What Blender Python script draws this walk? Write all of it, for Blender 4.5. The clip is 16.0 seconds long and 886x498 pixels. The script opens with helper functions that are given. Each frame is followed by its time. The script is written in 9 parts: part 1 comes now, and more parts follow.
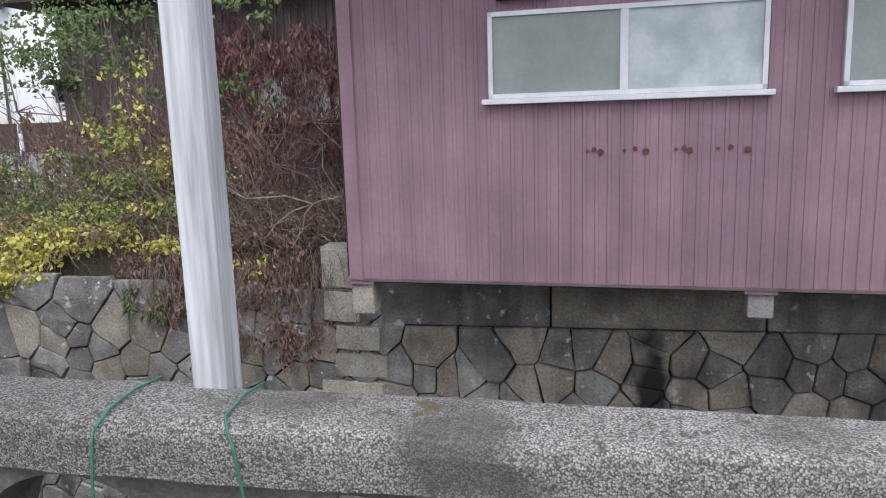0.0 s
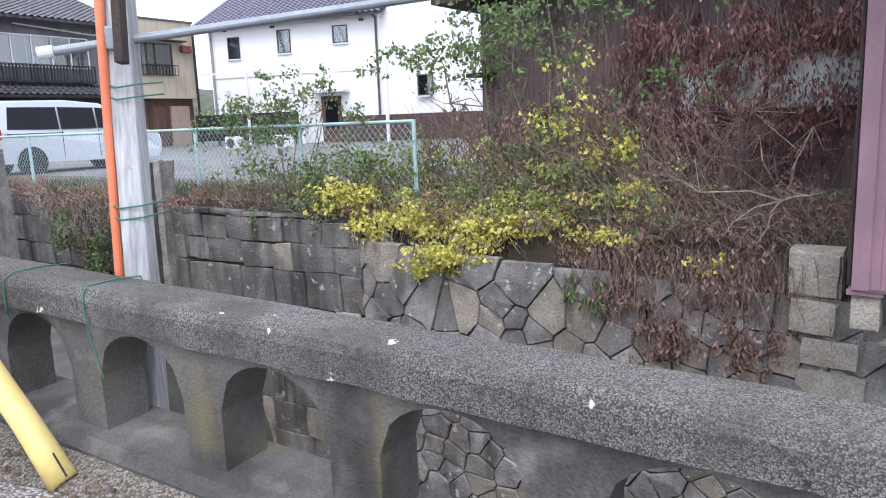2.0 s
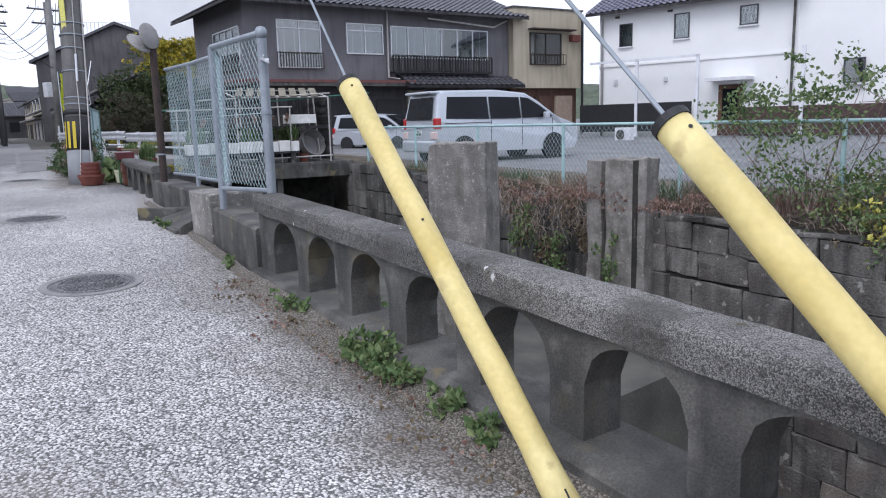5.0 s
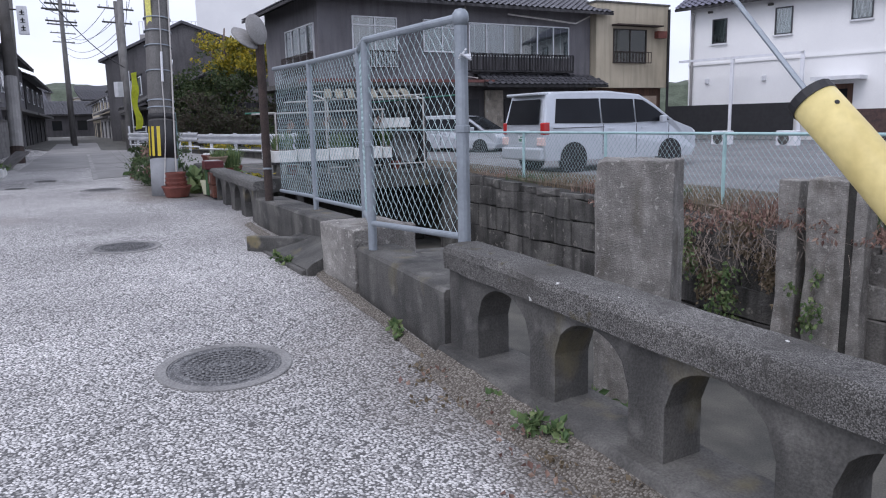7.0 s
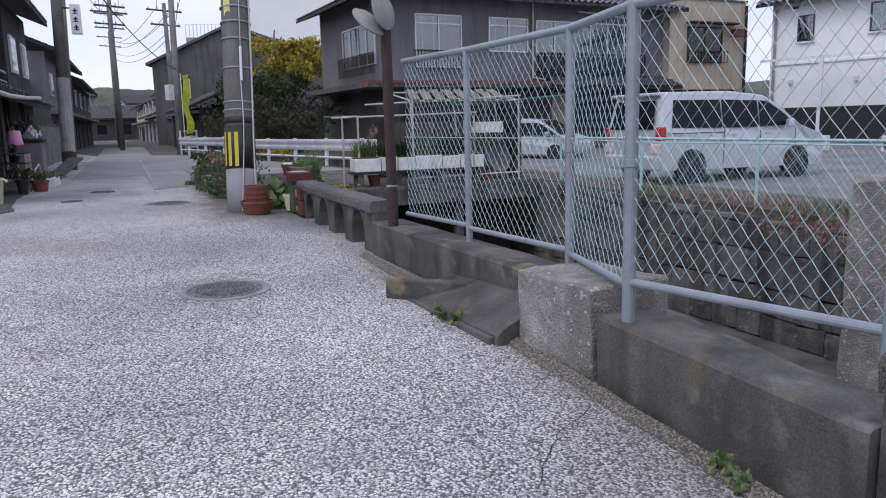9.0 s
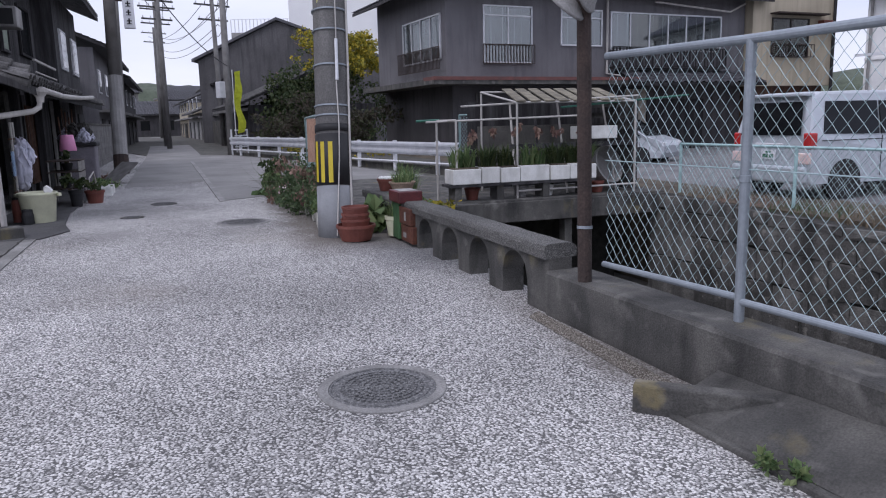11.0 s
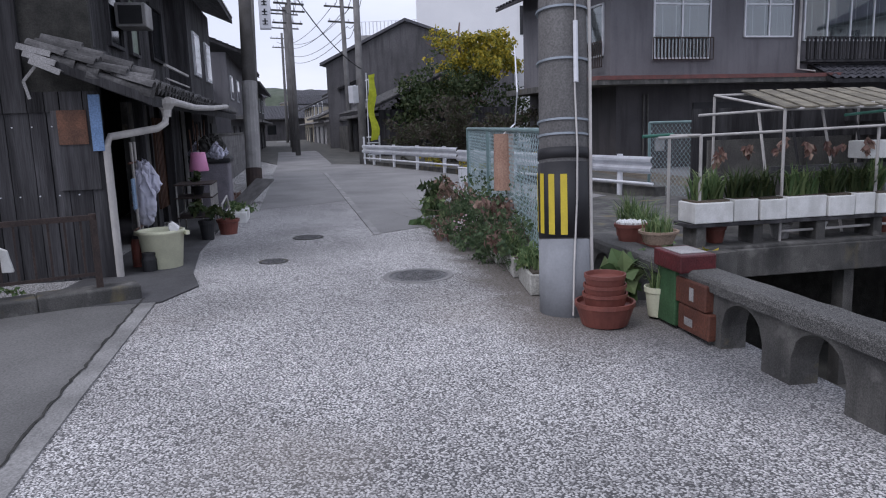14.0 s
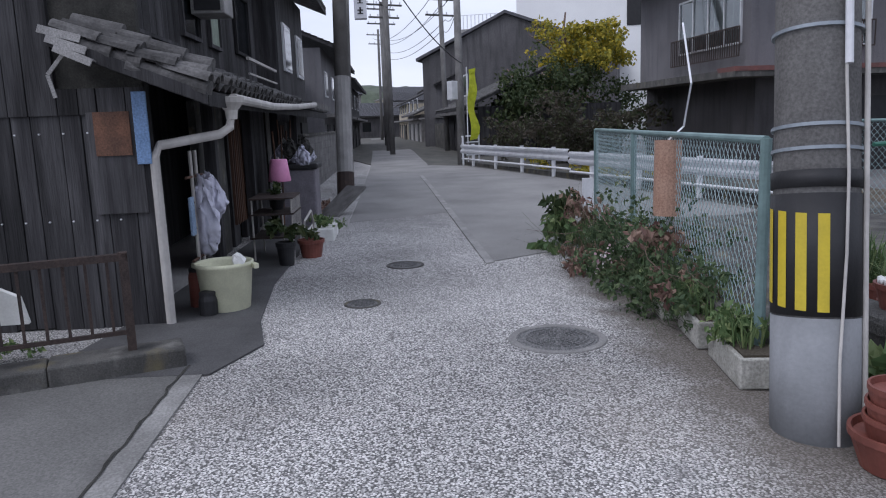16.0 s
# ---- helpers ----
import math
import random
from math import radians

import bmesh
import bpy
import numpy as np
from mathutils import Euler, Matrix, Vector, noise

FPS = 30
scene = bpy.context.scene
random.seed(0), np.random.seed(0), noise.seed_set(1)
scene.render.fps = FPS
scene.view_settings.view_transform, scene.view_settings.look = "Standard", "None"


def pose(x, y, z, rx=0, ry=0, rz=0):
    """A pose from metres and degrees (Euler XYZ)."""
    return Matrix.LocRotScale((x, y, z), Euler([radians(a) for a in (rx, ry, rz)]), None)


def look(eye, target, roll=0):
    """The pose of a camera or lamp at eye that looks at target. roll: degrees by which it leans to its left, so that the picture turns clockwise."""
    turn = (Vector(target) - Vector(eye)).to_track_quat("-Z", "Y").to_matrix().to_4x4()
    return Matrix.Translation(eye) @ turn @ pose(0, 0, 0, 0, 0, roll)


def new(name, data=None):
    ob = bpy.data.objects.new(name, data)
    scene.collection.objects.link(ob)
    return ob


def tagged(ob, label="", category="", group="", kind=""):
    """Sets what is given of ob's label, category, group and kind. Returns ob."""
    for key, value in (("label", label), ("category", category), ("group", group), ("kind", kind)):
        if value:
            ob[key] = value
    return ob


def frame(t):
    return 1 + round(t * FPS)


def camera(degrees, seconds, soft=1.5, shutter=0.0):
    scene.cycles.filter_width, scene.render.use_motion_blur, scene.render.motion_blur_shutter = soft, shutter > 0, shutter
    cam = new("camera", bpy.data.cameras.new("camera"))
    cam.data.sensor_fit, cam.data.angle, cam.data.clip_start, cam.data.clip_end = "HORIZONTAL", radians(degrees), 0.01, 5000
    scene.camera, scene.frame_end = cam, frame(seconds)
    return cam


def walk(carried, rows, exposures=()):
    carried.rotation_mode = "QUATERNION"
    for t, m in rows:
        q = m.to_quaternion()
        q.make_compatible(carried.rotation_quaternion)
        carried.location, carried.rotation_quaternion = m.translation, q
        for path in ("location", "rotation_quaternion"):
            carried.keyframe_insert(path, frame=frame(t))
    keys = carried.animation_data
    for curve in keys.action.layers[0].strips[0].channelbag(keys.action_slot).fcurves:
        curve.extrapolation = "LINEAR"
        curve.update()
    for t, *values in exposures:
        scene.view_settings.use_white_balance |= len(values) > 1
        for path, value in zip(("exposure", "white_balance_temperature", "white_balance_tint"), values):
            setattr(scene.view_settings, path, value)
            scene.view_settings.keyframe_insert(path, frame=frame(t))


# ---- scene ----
cam = camera(62.4, 16.0, soft=1.1)
METRES, EYE, TILT, LEAN, TURN = 16.5, 1.35, 0.0, 0.0, 0.0
ROWS = [
    (0.0, 0.0, 0.0, 0.0, -0.31, -10.02, 1.74),
    (0.5, -0.0217, 0.0005, 0.001, 5.19, -9.87, 1.98),
    (1.0, -0.0437, -0.0007, 0.0023, 10.48, -10.0, 2.01),
    (1.5, -0.0668, 0.0011, 0.0031, 16.41, -10.1, 2.15),
    (2.0, -0.0908, 0.0018, 0.0032, 23.14, -10.03, 2.21),
    (2.5, -0.1157, 0.0028, 0.0036, 27.98, -10.08, 1.95),
    (3.0, -0.1423, 0.0065, 0.0047, 33.14, -10.23, 2.01),
    (3.5, -0.1711, 0.0091, 0.005, 38.45, -10.04, 1.79),
    (4.0, -0.1991, 0.0101, 0.0067, 41.59, -9.97, 1.55),
    (4.5, -0.2283, 0.013, 0.0088, 45.57, -9.99, 1.55),
    (5.0, -0.259, 0.0133, 0.0102, 49.13, -9.94, 1.56),
    (7.5, -0.4208, 0.0272, 0.0205, 53.21, -9.91, 1.36),
    (8.0, -0.4551, 0.0283, 0.0198, 53.6, -9.87, 1.36),
    (8.5, -0.4903, 0.029, 0.0208, 54.84, -9.85, 1.39),
    (9.0, -0.5236, 0.0289, 0.0226, 55.73, -9.61, 1.39),
    (9.5, -0.5589, 0.0299, 0.0257, 56.5, -9.75, 1.35),
    (12.0, -0.7278, 0.0342, 0.0393, 59.91, -9.75, 1.49),
    (12.5, -0.7615, 0.0376, 0.0422, 61.09, -9.71, 1.61),
    (13.0, -0.7942, 0.0427, 0.0451, 63.11, -9.75, 1.77),
    (13.5, -0.8273, 0.0464, 0.0463, 65.41, -9.66, 1.85),
    (14.0, -0.8604, 0.0505, 0.0472, 67.12, -9.59, 1.81),
    (14.5, -0.894, 0.0558, 0.0483, 69.86, -9.64, 2.0),
    (15.0, -0.9268, 0.0621, 0.0503, 71.17, -9.64, 1.97),
    (15.5, -0.9599, 0.0696, 0.0514, 73.13, -9.67, 2.06),
    (16.0, -0.9931, 0.0762, 0.0523, 74.28, -9.64, 2.0),
]
walk(cam, [(t, pose(0, 0, EYE, TILT, LEAN, TURN) @ pose(METRES * x, METRES * y, METRES * z, 90 + pitch, roll, yaw)) for t, x, y, z, yaw, pitch, roll in ROWS],
     exposures=[(0.0, 0.8, 6250, 12), (1.0, 0.9, 6200, 12), (2.0, 1.11, 6050, 15), (3.0, 0.96, 5900, 15), (4.0, 0.62, 6000, 14), (5.0, 0.42, 5950, 15), (7.5, 0.17, 5950, 18), (12.0, 0.0, 5950, 20), (16.0, 0.0, 5900, 16)])

# ---- world, sun ----
world = bpy.data.worlds.new("overcast_sky")
scene.world = world
world.use_nodes = True
wt = world.node_tree
wt.nodes.clear()
w_out = wt.nodes.new("ShaderNodeOutputWorld")
w_bg = wt.nodes.new("ShaderNodeBackground")
w_sky = wt.nodes.new("ShaderNodeTexSky")
w_sky.sky_type, w_sky.sun_disc = "NISHITA", False
w_sky.sun_elevation, w_sky.sun_rotation = radians(48), radians(200)
w_sky.dust_density, w_sky.ozone_density = 4.0, 1.0
w_mix = wt.nodes.new("ShaderNodeMix")
w_mix.data_type = "RGBA"
w_mix.inputs[0].default_value = 0.86
w_noise = wt.nodes.new("ShaderNodeTexNoise")
w_noise.inputs["Scale"].default_value = 2.2
w_noise.inputs["Detail"].default_value = 6
w_ramp = wt.nodes.new("ShaderNodeValToRGB")
w_ramp.color_ramp.elements[0].position, w_ramp.color_ramp.elements[0].color = 0.3, (7.6, 8.2, 9.3, 1)
w_ramp.color_ramp.elements[1].position, w_ramp.color_ramp.elements[1].color = 0.7, (11.0, 11.2, 11.6, 1)
w_coord = wt.nodes.new("ShaderNodeTexCoord")
w_map = wt.nodes.new("ShaderNodeMapping")
w_map.inputs["Scale"].default_value = (1, 1, 3)
wt.links.new(w_coord.outputs["Generated"], w_map.inputs[0])
wt.links.new(w_map.outputs[0], w_noise.inputs["Vector"])
wt.links.new(w_noise.outputs[0], w_ramp.inputs[0])
wt.links.new(w_sky.outputs[0], w_mix.inputs[6])
wt.links.new(w_ramp.outputs[0], w_mix.inputs[7])
wt.links.new(w_mix.outputs[2], w_bg.inputs[0])
w_bg.inputs[1].default_value = 0.1
wt.links.new(w_bg.outputs[0], w_out.inputs[0])
sun_data = bpy.data.lights.new("sun", "SUN")
sun_data.energy, sun_data.angle, sun_data.color = 1.0, radians(30), (1.0, 0.97, 0.92)
sun = new("sun", sun_data)
sun.matrix_world = look((6, -14, 22), (0, 0, 0))

# ---- materials ----
MATS = {}


def mat(name, col, col2=None, rough=0.85, metal=0.0, scale=6.0, fine=60.0, bump=0.3, streak=0.0, spec=0.4, island=0.0, per_object=0.0, spots=None, spot_scale=14.0, spot_cut=0.66, grainwise=1.0):
    """A weathered surface: two colours mixed by coarse noise, fine grain and bump, optional vertical streaks and spots."""
    if name in MATS:
        return MATS[name]
    m = bpy.data.materials.new(name)
    m.use_nodes = True
    nt = m.node_tree
    b = nt.nodes["Principled BSDF"]
    b.inputs["Roughness"].default_value, b.inputs["Metallic"].default_value = rough, metal
    b.inputs["Specular IOR Level"].default_value = spec
    col2 = col2 or tuple(c * 0.6 for c in col)
    geo = nt.nodes.new("ShaderNodeNewGeometry")

    def noise_of(s, detail, stretch=(1, 1, 1)):
        mp = nt.nodes.new("ShaderNodeMapping")
        mp.inputs["Scale"].default_value = stretch
        nt.links.new(geo.outputs["Position"], mp.inputs[0])
        n = nt.nodes.new("ShaderNodeTexNoise")
        n.inputs["Scale"].default_value, n.inputs["Detail"].default_value = s, detail
        nt.links.new(mp.outputs[0], n.inputs["Vector"])
        return n

    def mix(fac, a, c, mode="MIX"):
        x = nt.nodes.new("ShaderNodeMix")
        x.data_type, x.blend_type = "RGBA", mode
        for slot, v in ((0, fac), (6, a), (7, c)):
            if isinstance(v, (int, float)):
                x.inputs[slot].default_value = v
            elif isinstance(v, tuple):
                x.inputs[slot].default_value = (*v, 1)
            else:
                nt.links.new(v, x.inputs[slot])
        return x.outputs[2]

    def ramp(src, lo, hi):
        r = nt.nodes.new("ShaderNodeMapRange")
        r.inputs[1].default_value, r.inputs[2].default_value = lo, hi
        nt.links.new(src, r.inputs[0])
        return r.outputs[0]

    coarse = noise_of(scale, 6, (1, 1, grainwise))
    grain = noise_of(fine, 4, (1, 1, max(grainwise, 0.06)))
    c = mix(ramp(coarse.outputs[0], 0.35, 0.65), col2, col)
    if streak:
        st = noise_of(4.5, 6, (1, 1, 0.1))
        c = mix(ramp(st.outputs[0], 0.46, 0.8), c, tuple(v * (1 - streak) for v in col2))
    g = nt.nodes.new("ShaderNodeMapRange")
    g.inputs[1].default_value, g.inputs[2].default_value, g.inputs[3].default_value, g.inputs[4].default_value = 0.3, 0.7, (0.72 if bump >= 0.2 else 0.94), (1.22 if bump >= 0.2 else 1.05)
    nt.links.new(grain.outputs[0], g.inputs[0])
    cc = nt.nodes.new("ShaderNodeVectorMath")
    cc.operation = "SCALE"
    nt.links.new(c, cc.inputs[0])
    nt.links.new(g.outputs[0], cc.inputs["Scale"])
    c = cc.outputs[0]
    for on, src in ((island, geo.outputs["Random Per Island"]), (per_object, None)):
        if on:
            if src is None:
                src = nt.nodes.new("ShaderNodeObjectInfo").outputs["Random"]
            r = nt.nodes.new("ShaderNodeMapRange")
            r.inputs[3].default_value, r.inputs[4].default_value = 1 - on, 1 + on
            nt.links.new(src, r.inputs[0])
            v = nt.nodes.new("ShaderNodeVectorMath")
            v.operation = "SCALE"
            nt.links.new(c, v.inputs[0])
            nt.links.new(r.outputs[0], v.inputs["Scale"])
            c = v.outputs[0]
    if spots:
        sp = noise_of(spot_scale, 5)
        c = mix(ramp(sp.outputs[0], spot_cut, spot_cut + 0.04), c, spots)
    nt.links.new(c, b.inputs["Base Color"])
    if bump:
        bp = nt.nodes.new("ShaderNodeBump")
        bp.inputs["Strength"].default_value, bp.inputs["Distance"].default_value = bump, 0.02
        nt.links.new(grain.outputs[0], bp.inputs["Height"])
        nt.links.new(bp.outputs[0], b.inputs["Normal"])
    MATS[name] = m
    return m


def chips(name, dark, light, size=55.0, bump=0.6, cut=(0.28, 0.62), patch=0.25, spots=()):
    """Exposed aggregate: small angular stones of differing greys in a dark binder, with larger worn patches."""
    m = bpy.data.materials.new(name)
    m.use_nodes = True
    nt = m.node_tree
    b = nt.nodes["Principled BSDF"]
    b.inputs["Roughness"].default_value = 0.9
    b.inputs["Specular IOR Level"].default_value = 0.25
    geo = nt.nodes.new("ShaderNodeNewGeometry")
    warp = nt.nodes.new("ShaderNodeTexNoise")
    warp.inputs["Scale"].default_value = size * 1.3
    nt.links.new(geo.outputs["Position"], warp.inputs["Vector"])
    add = nt.nodes.new("ShaderNodeMix")
    add.data_type, add.blend_type = "RGBA", "ADD"
    add.inputs[0].default_value = 0.55 / size
    nt.links.new(geo.outputs["Position"], add.inputs[6])
    nt.links.new(warp.outputs["Color"], add.inputs[7])
    v = nt.nodes.new("ShaderNodeTexVoronoi")
    v.inputs["Scale"].default_value = size
    nt.links.new(add.outputs[2], v.inputs["Vector"])
    sep = nt.nodes.new("ShaderNodeSeparateColor")
    nt.links.new(v.outputs["Color"], sep.inputs[0])
    r = nt.nodes.new("ShaderNodeValToRGB")
    e = r.color_ramp.elements
    e[0].position, e[0].color = cut[0], (*[d + (k - d) * 0.3 for d, k in zip(dark, light)], 1)
    e[1].position, e[1].color = cut[1], (*[k * 1.08 for k in light], 1)
    nt.links.new(sep.outputs[0], r.inputs[0])
    gap = nt.nodes.new("ShaderNodeMapRange")
    gap.inputs[1].default_value, gap.inputs[2].default_value = 0.46, 0.66
    nt.links.new(v.outputs["Distance"], gap.inputs[0])
    stone = nt.nodes.new("ShaderNodeMix")
    stone.data_type = "RGBA"
    nt.links.new(gap.outputs[0], stone.inputs[0])
    nt.links.new(r.outputs[0], stone.inputs[6])
    stone.inputs[7].default_value = (*dark, 1)
    big = nt.nodes.new("ShaderNodeTexNoise")
    big.inputs["Scale"].default_value, big.inputs["Detail"].default_value = 0.55, 7
    nt.links.new(geo.outputs["Position"], big.inputs["Vector"])
    mr = nt.nodes.new("ShaderNodeMapRange")
    mr.inputs[1].default_value, mr.inputs[2].default_value = 0.3, 0.7
    mr.inputs[3].default_value, mr.inputs[4].default_value = 1 - patch, 1 + patch * 0.6
    nt.links.new(big.outputs[0], mr.inputs[0])
    s = nt.nodes.new("ShaderNodeVectorMath")
    s.operation = "SCALE"
    nt.links.new(stone.outputs[2], s.inputs[0])
    nt.links.new(mr.outputs[0], s.inputs["Scale"])
    colour = s.outputs[0]
    for sc, lo, hi, tone, most in spots:
        n = nt.nodes.new("ShaderNodeTexNoise")
        n.inputs["Scale"].default_value, n.inputs["Detail"].default_value = sc, 5
        nt.links.new(geo.outputs["Position"], n.inputs["Vector"])
        k = nt.nodes.new("ShaderNodeMapRange")
        k.inputs[1].default_value, k.inputs[2].default_value, k.inputs[4].default_value = lo, hi, most
        nt.links.new(n.outputs[0], k.inputs[0])
        x = nt.nodes.new("ShaderNodeMix")
        x.data_type = "RGBA"
        nt.links.new(k.outputs[0], x.inputs[0])
        nt.links.new(colour, x.inputs[6])
        x.inputs[7].default_value = (*tone, 1)
        colour = x.outputs[2]
    nt.links.new(colour, b.inputs["Base Color"])
    bp = nt.nodes.new("ShaderNodeBump")
    bp.inputs["Strength"].default_value, bp.inputs["Distance"].default_value, bp.invert = bump, 0.5 / size, True
    nt.links.new(v.outputs["Distance"], bp.inputs["Height"])
    nt.links.new(bp.outputs[0], b.inputs["Normal"])
    MATS[name] = m
    return m


def glass_mat(name, col, rough=0.08, trans=0.0):
    m = bpy.data.materials.new(name)
    m.use_nodes = True
    b = m.node_tree.nodes["Principled BSDF"]
    b.inputs["Base Color"].default_value = (*col, 1)
    b.inputs["Roughness"].default_value = rough
    b.inputs["Transmission Weight"].default_value = trans
    b.inputs["Specular IOR Level"].default_value = 0.35
    MATS[name] = m
    return m


ROAD = chips("road_aggregate", (0.115, 0.112, 0.111), (0.70, 0.685, 0.668), 76, 0.8, (0.1, 0.88), 0.3, ((0.35, 0.56, 0.72, (0.30, 0.27, 0.235), 0.4), (1.1, 0.62, 0.75, (0.13, 0.13, 0.135), 0.45)))
COPING = chips("coping_aggregate", (0.066, 0.064, 0.06), (0.275, 0.266, 0.253), 190, 0.8, (0.05, 1.0), 0.7, ((2.2, 0.50, 0.66, (0.06, 0.057, 0.052), 0.75), (30.0, 0.56, 0.68, (0.05, 0.048, 0.045), 0.6), (11.0, 0.715, 0.735, (0.62, 0.62, 0.60), 0.9), (8.0, 0.67, 0.74, (0.075, 0.065, 0.03), 0.75), (16.0, 0.70, 0.74, (0.03, 0.028, 0.026), 0.8)))
CONC = mat("weathered_concrete", (0.135, 0.13, 0.12), (0.062, 0.061, 0.058), 0.92, scale=2.2, fine=90, bump=0.4, streak=0.35, spots=(0.17, 0.145, 0.085), spot_scale=2.3, spot_cut=0.68)
CONC_PALE = mat("pale_concrete", (0.36, 0.35, 0.34), (0.24, 0.235, 0.23), 0.9, scale=2.5, fine=80, bump=0.25, streak=0.15)
GRANITE = mat("rough_granite", (0.34, 0.325, 0.30), (0.21, 0.20, 0.185), 0.93, scale=6.0, fine=75, bump=0.9, streak=0.25, spots=(0.42, 0.40, 0.37), spot_scale=24, spot_cut=0.62)
STONE = mat("wall_stone", (0.32, 0.312, 0.295), (0.15, 0.148, 0.143), 0.93, scale=3.0, fine=45, bump=0.7, streak=0.45, per_object=0.25, spots=(0.5, 0.49, 0.47), spot_scale=9, spot_cut=0.64)
STONE_WARM = mat("wall_stone_warm", (0.33, 0.295, 0.245), (0.19, 0.17, 0.145), 0.93, scale=3.0, fine=45, bump=0.7, per_object=0.22, spots=(0.45, 0.43, 0.40), spot_scale=9, spot_cut=0.66)
# dark of the wall joints, also used for the painted shade below the deck
JOINT = mat("joint_and_shade_dark", (0.05, 0.048, 0.043), (0.025, 0.025, 0.022), 0.95)
EARTH = mat("dry_earth", (0.14, 0.115, 0.085), (0.07, 0.06, 0.045), 0.97, scale=2.0, fine=50, bump=0.8)
BED = mat("canal_bed", (0.12, 0.115, 0.10), (0.06, 0.06, 0.055), 0.9, scale=1.5)
LOT = mat("lot_asphalt", (0.20, 0.20, 0.20), (0.14, 0.14, 0.145), 0.92, scale=1.0, fine=120, bump=0.2)
LANE = mat("lane_concrete", (0.275, 0.27, 0.262), (0.20, 0.196, 0.192), 0.92, scale=0.8, fine=90, bump=0.25)
YARD = mat("yard_concrete", (0.175, 0.172, 0.165), (0.12, 0.118, 0.113), 0.9, scale=0.9, fine=70, bump=0.2)
PINK = mat("faded_red_steel", (0.335, 0.21, 0.248), (0.245, 0.155, 0.188), 0.6, scale=1.6, fine=25, bump=0.08, streak=0.15, spec=0.35)
BROWN = mat("brown_red_steel", (0.175, 0.128, 0.134), (0.12, 0.086, 0.09), 0.65, scale=1.5, fine=25, bump=0.1, streak=0.3)
WHITE = mat("white_render", (0.86, 0.86, 0.85), (0.80, 0.80, 0.795), 0.85, scale=0.5, fine=40, bump=0.05)
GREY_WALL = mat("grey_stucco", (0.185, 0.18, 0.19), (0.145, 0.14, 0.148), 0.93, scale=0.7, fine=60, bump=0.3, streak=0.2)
# dark house stucco; on the grey house it paints in the canopy's shade
GREY_DARK = mat("dark_and_shaded_stucco", (0.085, 0.08, 0.082), (0.055, 0.052, 0.054), 0.93, scale=0.7, fine=60, bump=0.3, streak=0.3)
TAN = mat("tan_render", (0.52, 0.46, 0.35), (0.42, 0.37, 0.28), 0.9, scale=0.6, fine=40, bump=0.1, streak=0.2)
TILE = mat("grey_roof_tile", (0.13, 0.13, 0.145), (0.08, 0.08, 0.09), 0.6, scale=3, fine=30, bump=0.2, island=0.3)
WOOD_DARK = mat("charred_wood", (0.072, 0.070, 0.073), (0.023, 0.022, 0.024), 0.9, scale=7.0, fine=60, bump=0.5, streak=0.5, per_object=0.5, grainwise=0.07)
WOOD_BROWN = mat("old_brown_wood", (0.16, 0.085, 0.055), (0.08, 0.05, 0.04), 0.9, scale=8, fine=50, bump=0.4, streak=0.5, grainwise=0.08)
STEEL = mat("galvanised_steel", (0.31, 0.345, 0.38), (0.25, 0.28, 0.31), 0.5, metal=0.35, scale=5, fine=40, bump=0.05)
STEEL_GREEN = mat("green_coated_steel", (0.19, 0.28, 0.28), (0.14, 0.21, 0.21), 0.55, scale=5, fine=40, bump=0.05)
WIRE = mat("mesh_wire", (0.40, 0.51, 0.53), (0.30, 0.41, 0.42), 0.5, metal=0.2, bump=0)
WIRE_GREEN = mat("green_mesh_wire", (0.22, 0.42, 0.38), (0.17, 0.33, 0.3), 0.5, bump=0)
YELLOW = mat("faded_yellow_plastic", (0.76, 0.65, 0.30), (0.62, 0.49, 0.17), 0.5, scale=2.5, fine=40, bump=0.06, streak=0.15, spots=(0.58, 0.47, 0.21), spot_scale=5.0, spot_cut=0.64)
# black plastic and rubber, also the painted dark of rooms and doorways
BLACK = mat("black_plastic_and_shade", (0.025, 0.025, 0.027), (0.018, 0.018, 0.02), 0.6, bump=0.1)
POLE = mat("pole_concrete", (0.19, 0.186, 0.18), (0.135, 0.13, 0.126), 0.85, scale=2, fine=60, bump=0.2, streak=0.3)
WHITE_PAINT = mat("white_paint", (0.78, 0.79, 0.82), (0.68, 0.69, 0.72), 0.45, scale=3, fine=30, bump=0.03, streak=0.1)
RUST = mat("rust_steel", (0.06, 0.042, 0.036), (0.04, 0.03, 0.027), 0.85, scale=8, fine=60, bump=0.4)
PIPE = mat("old_white_pvc", (0.55, 0.53, 0.50), (0.42, 0.40, 0.38), 0.55, scale=4, fine=30, bump=0.05, streak=0.2)
TERRA = mat("red_brown_plastic", (0.21, 0.07, 0.052), (0.15, 0.05, 0.038), 0.55, scale=5, fine=40, bump=0.1)
CREAM = mat("cream_plastic", (0.66, 0.66, 0.48), (0.58, 0.58, 0.42), 0.5, bump=0.03)
STYRO_OLD = mat("dirty_foam", (0.50, 0.49, 0.45), (0.34, 0.335, 0.30), 0.9, scale=8, fine=60, bump=0.25, streak=0.35)
STYRO = mat("white_foam", (0.8, 0.8, 0.78), (0.66, 0.66, 0.63), 0.9, scale=7, fine=60, bump=0.15, streak=0.15)
GLASS = glass_mat("window_glass", (0.012, 0.014, 0.016), 0.06)
GLASS_PALE = glass_mat("frosted_glass", (0.34, 0.38, 0.37), 0.25)
ALU = mat("white_aluminium", (0.72, 0.73, 0.75), (0.62, 0.63, 0.65), 0.4, metal=0.1, bump=0.02)
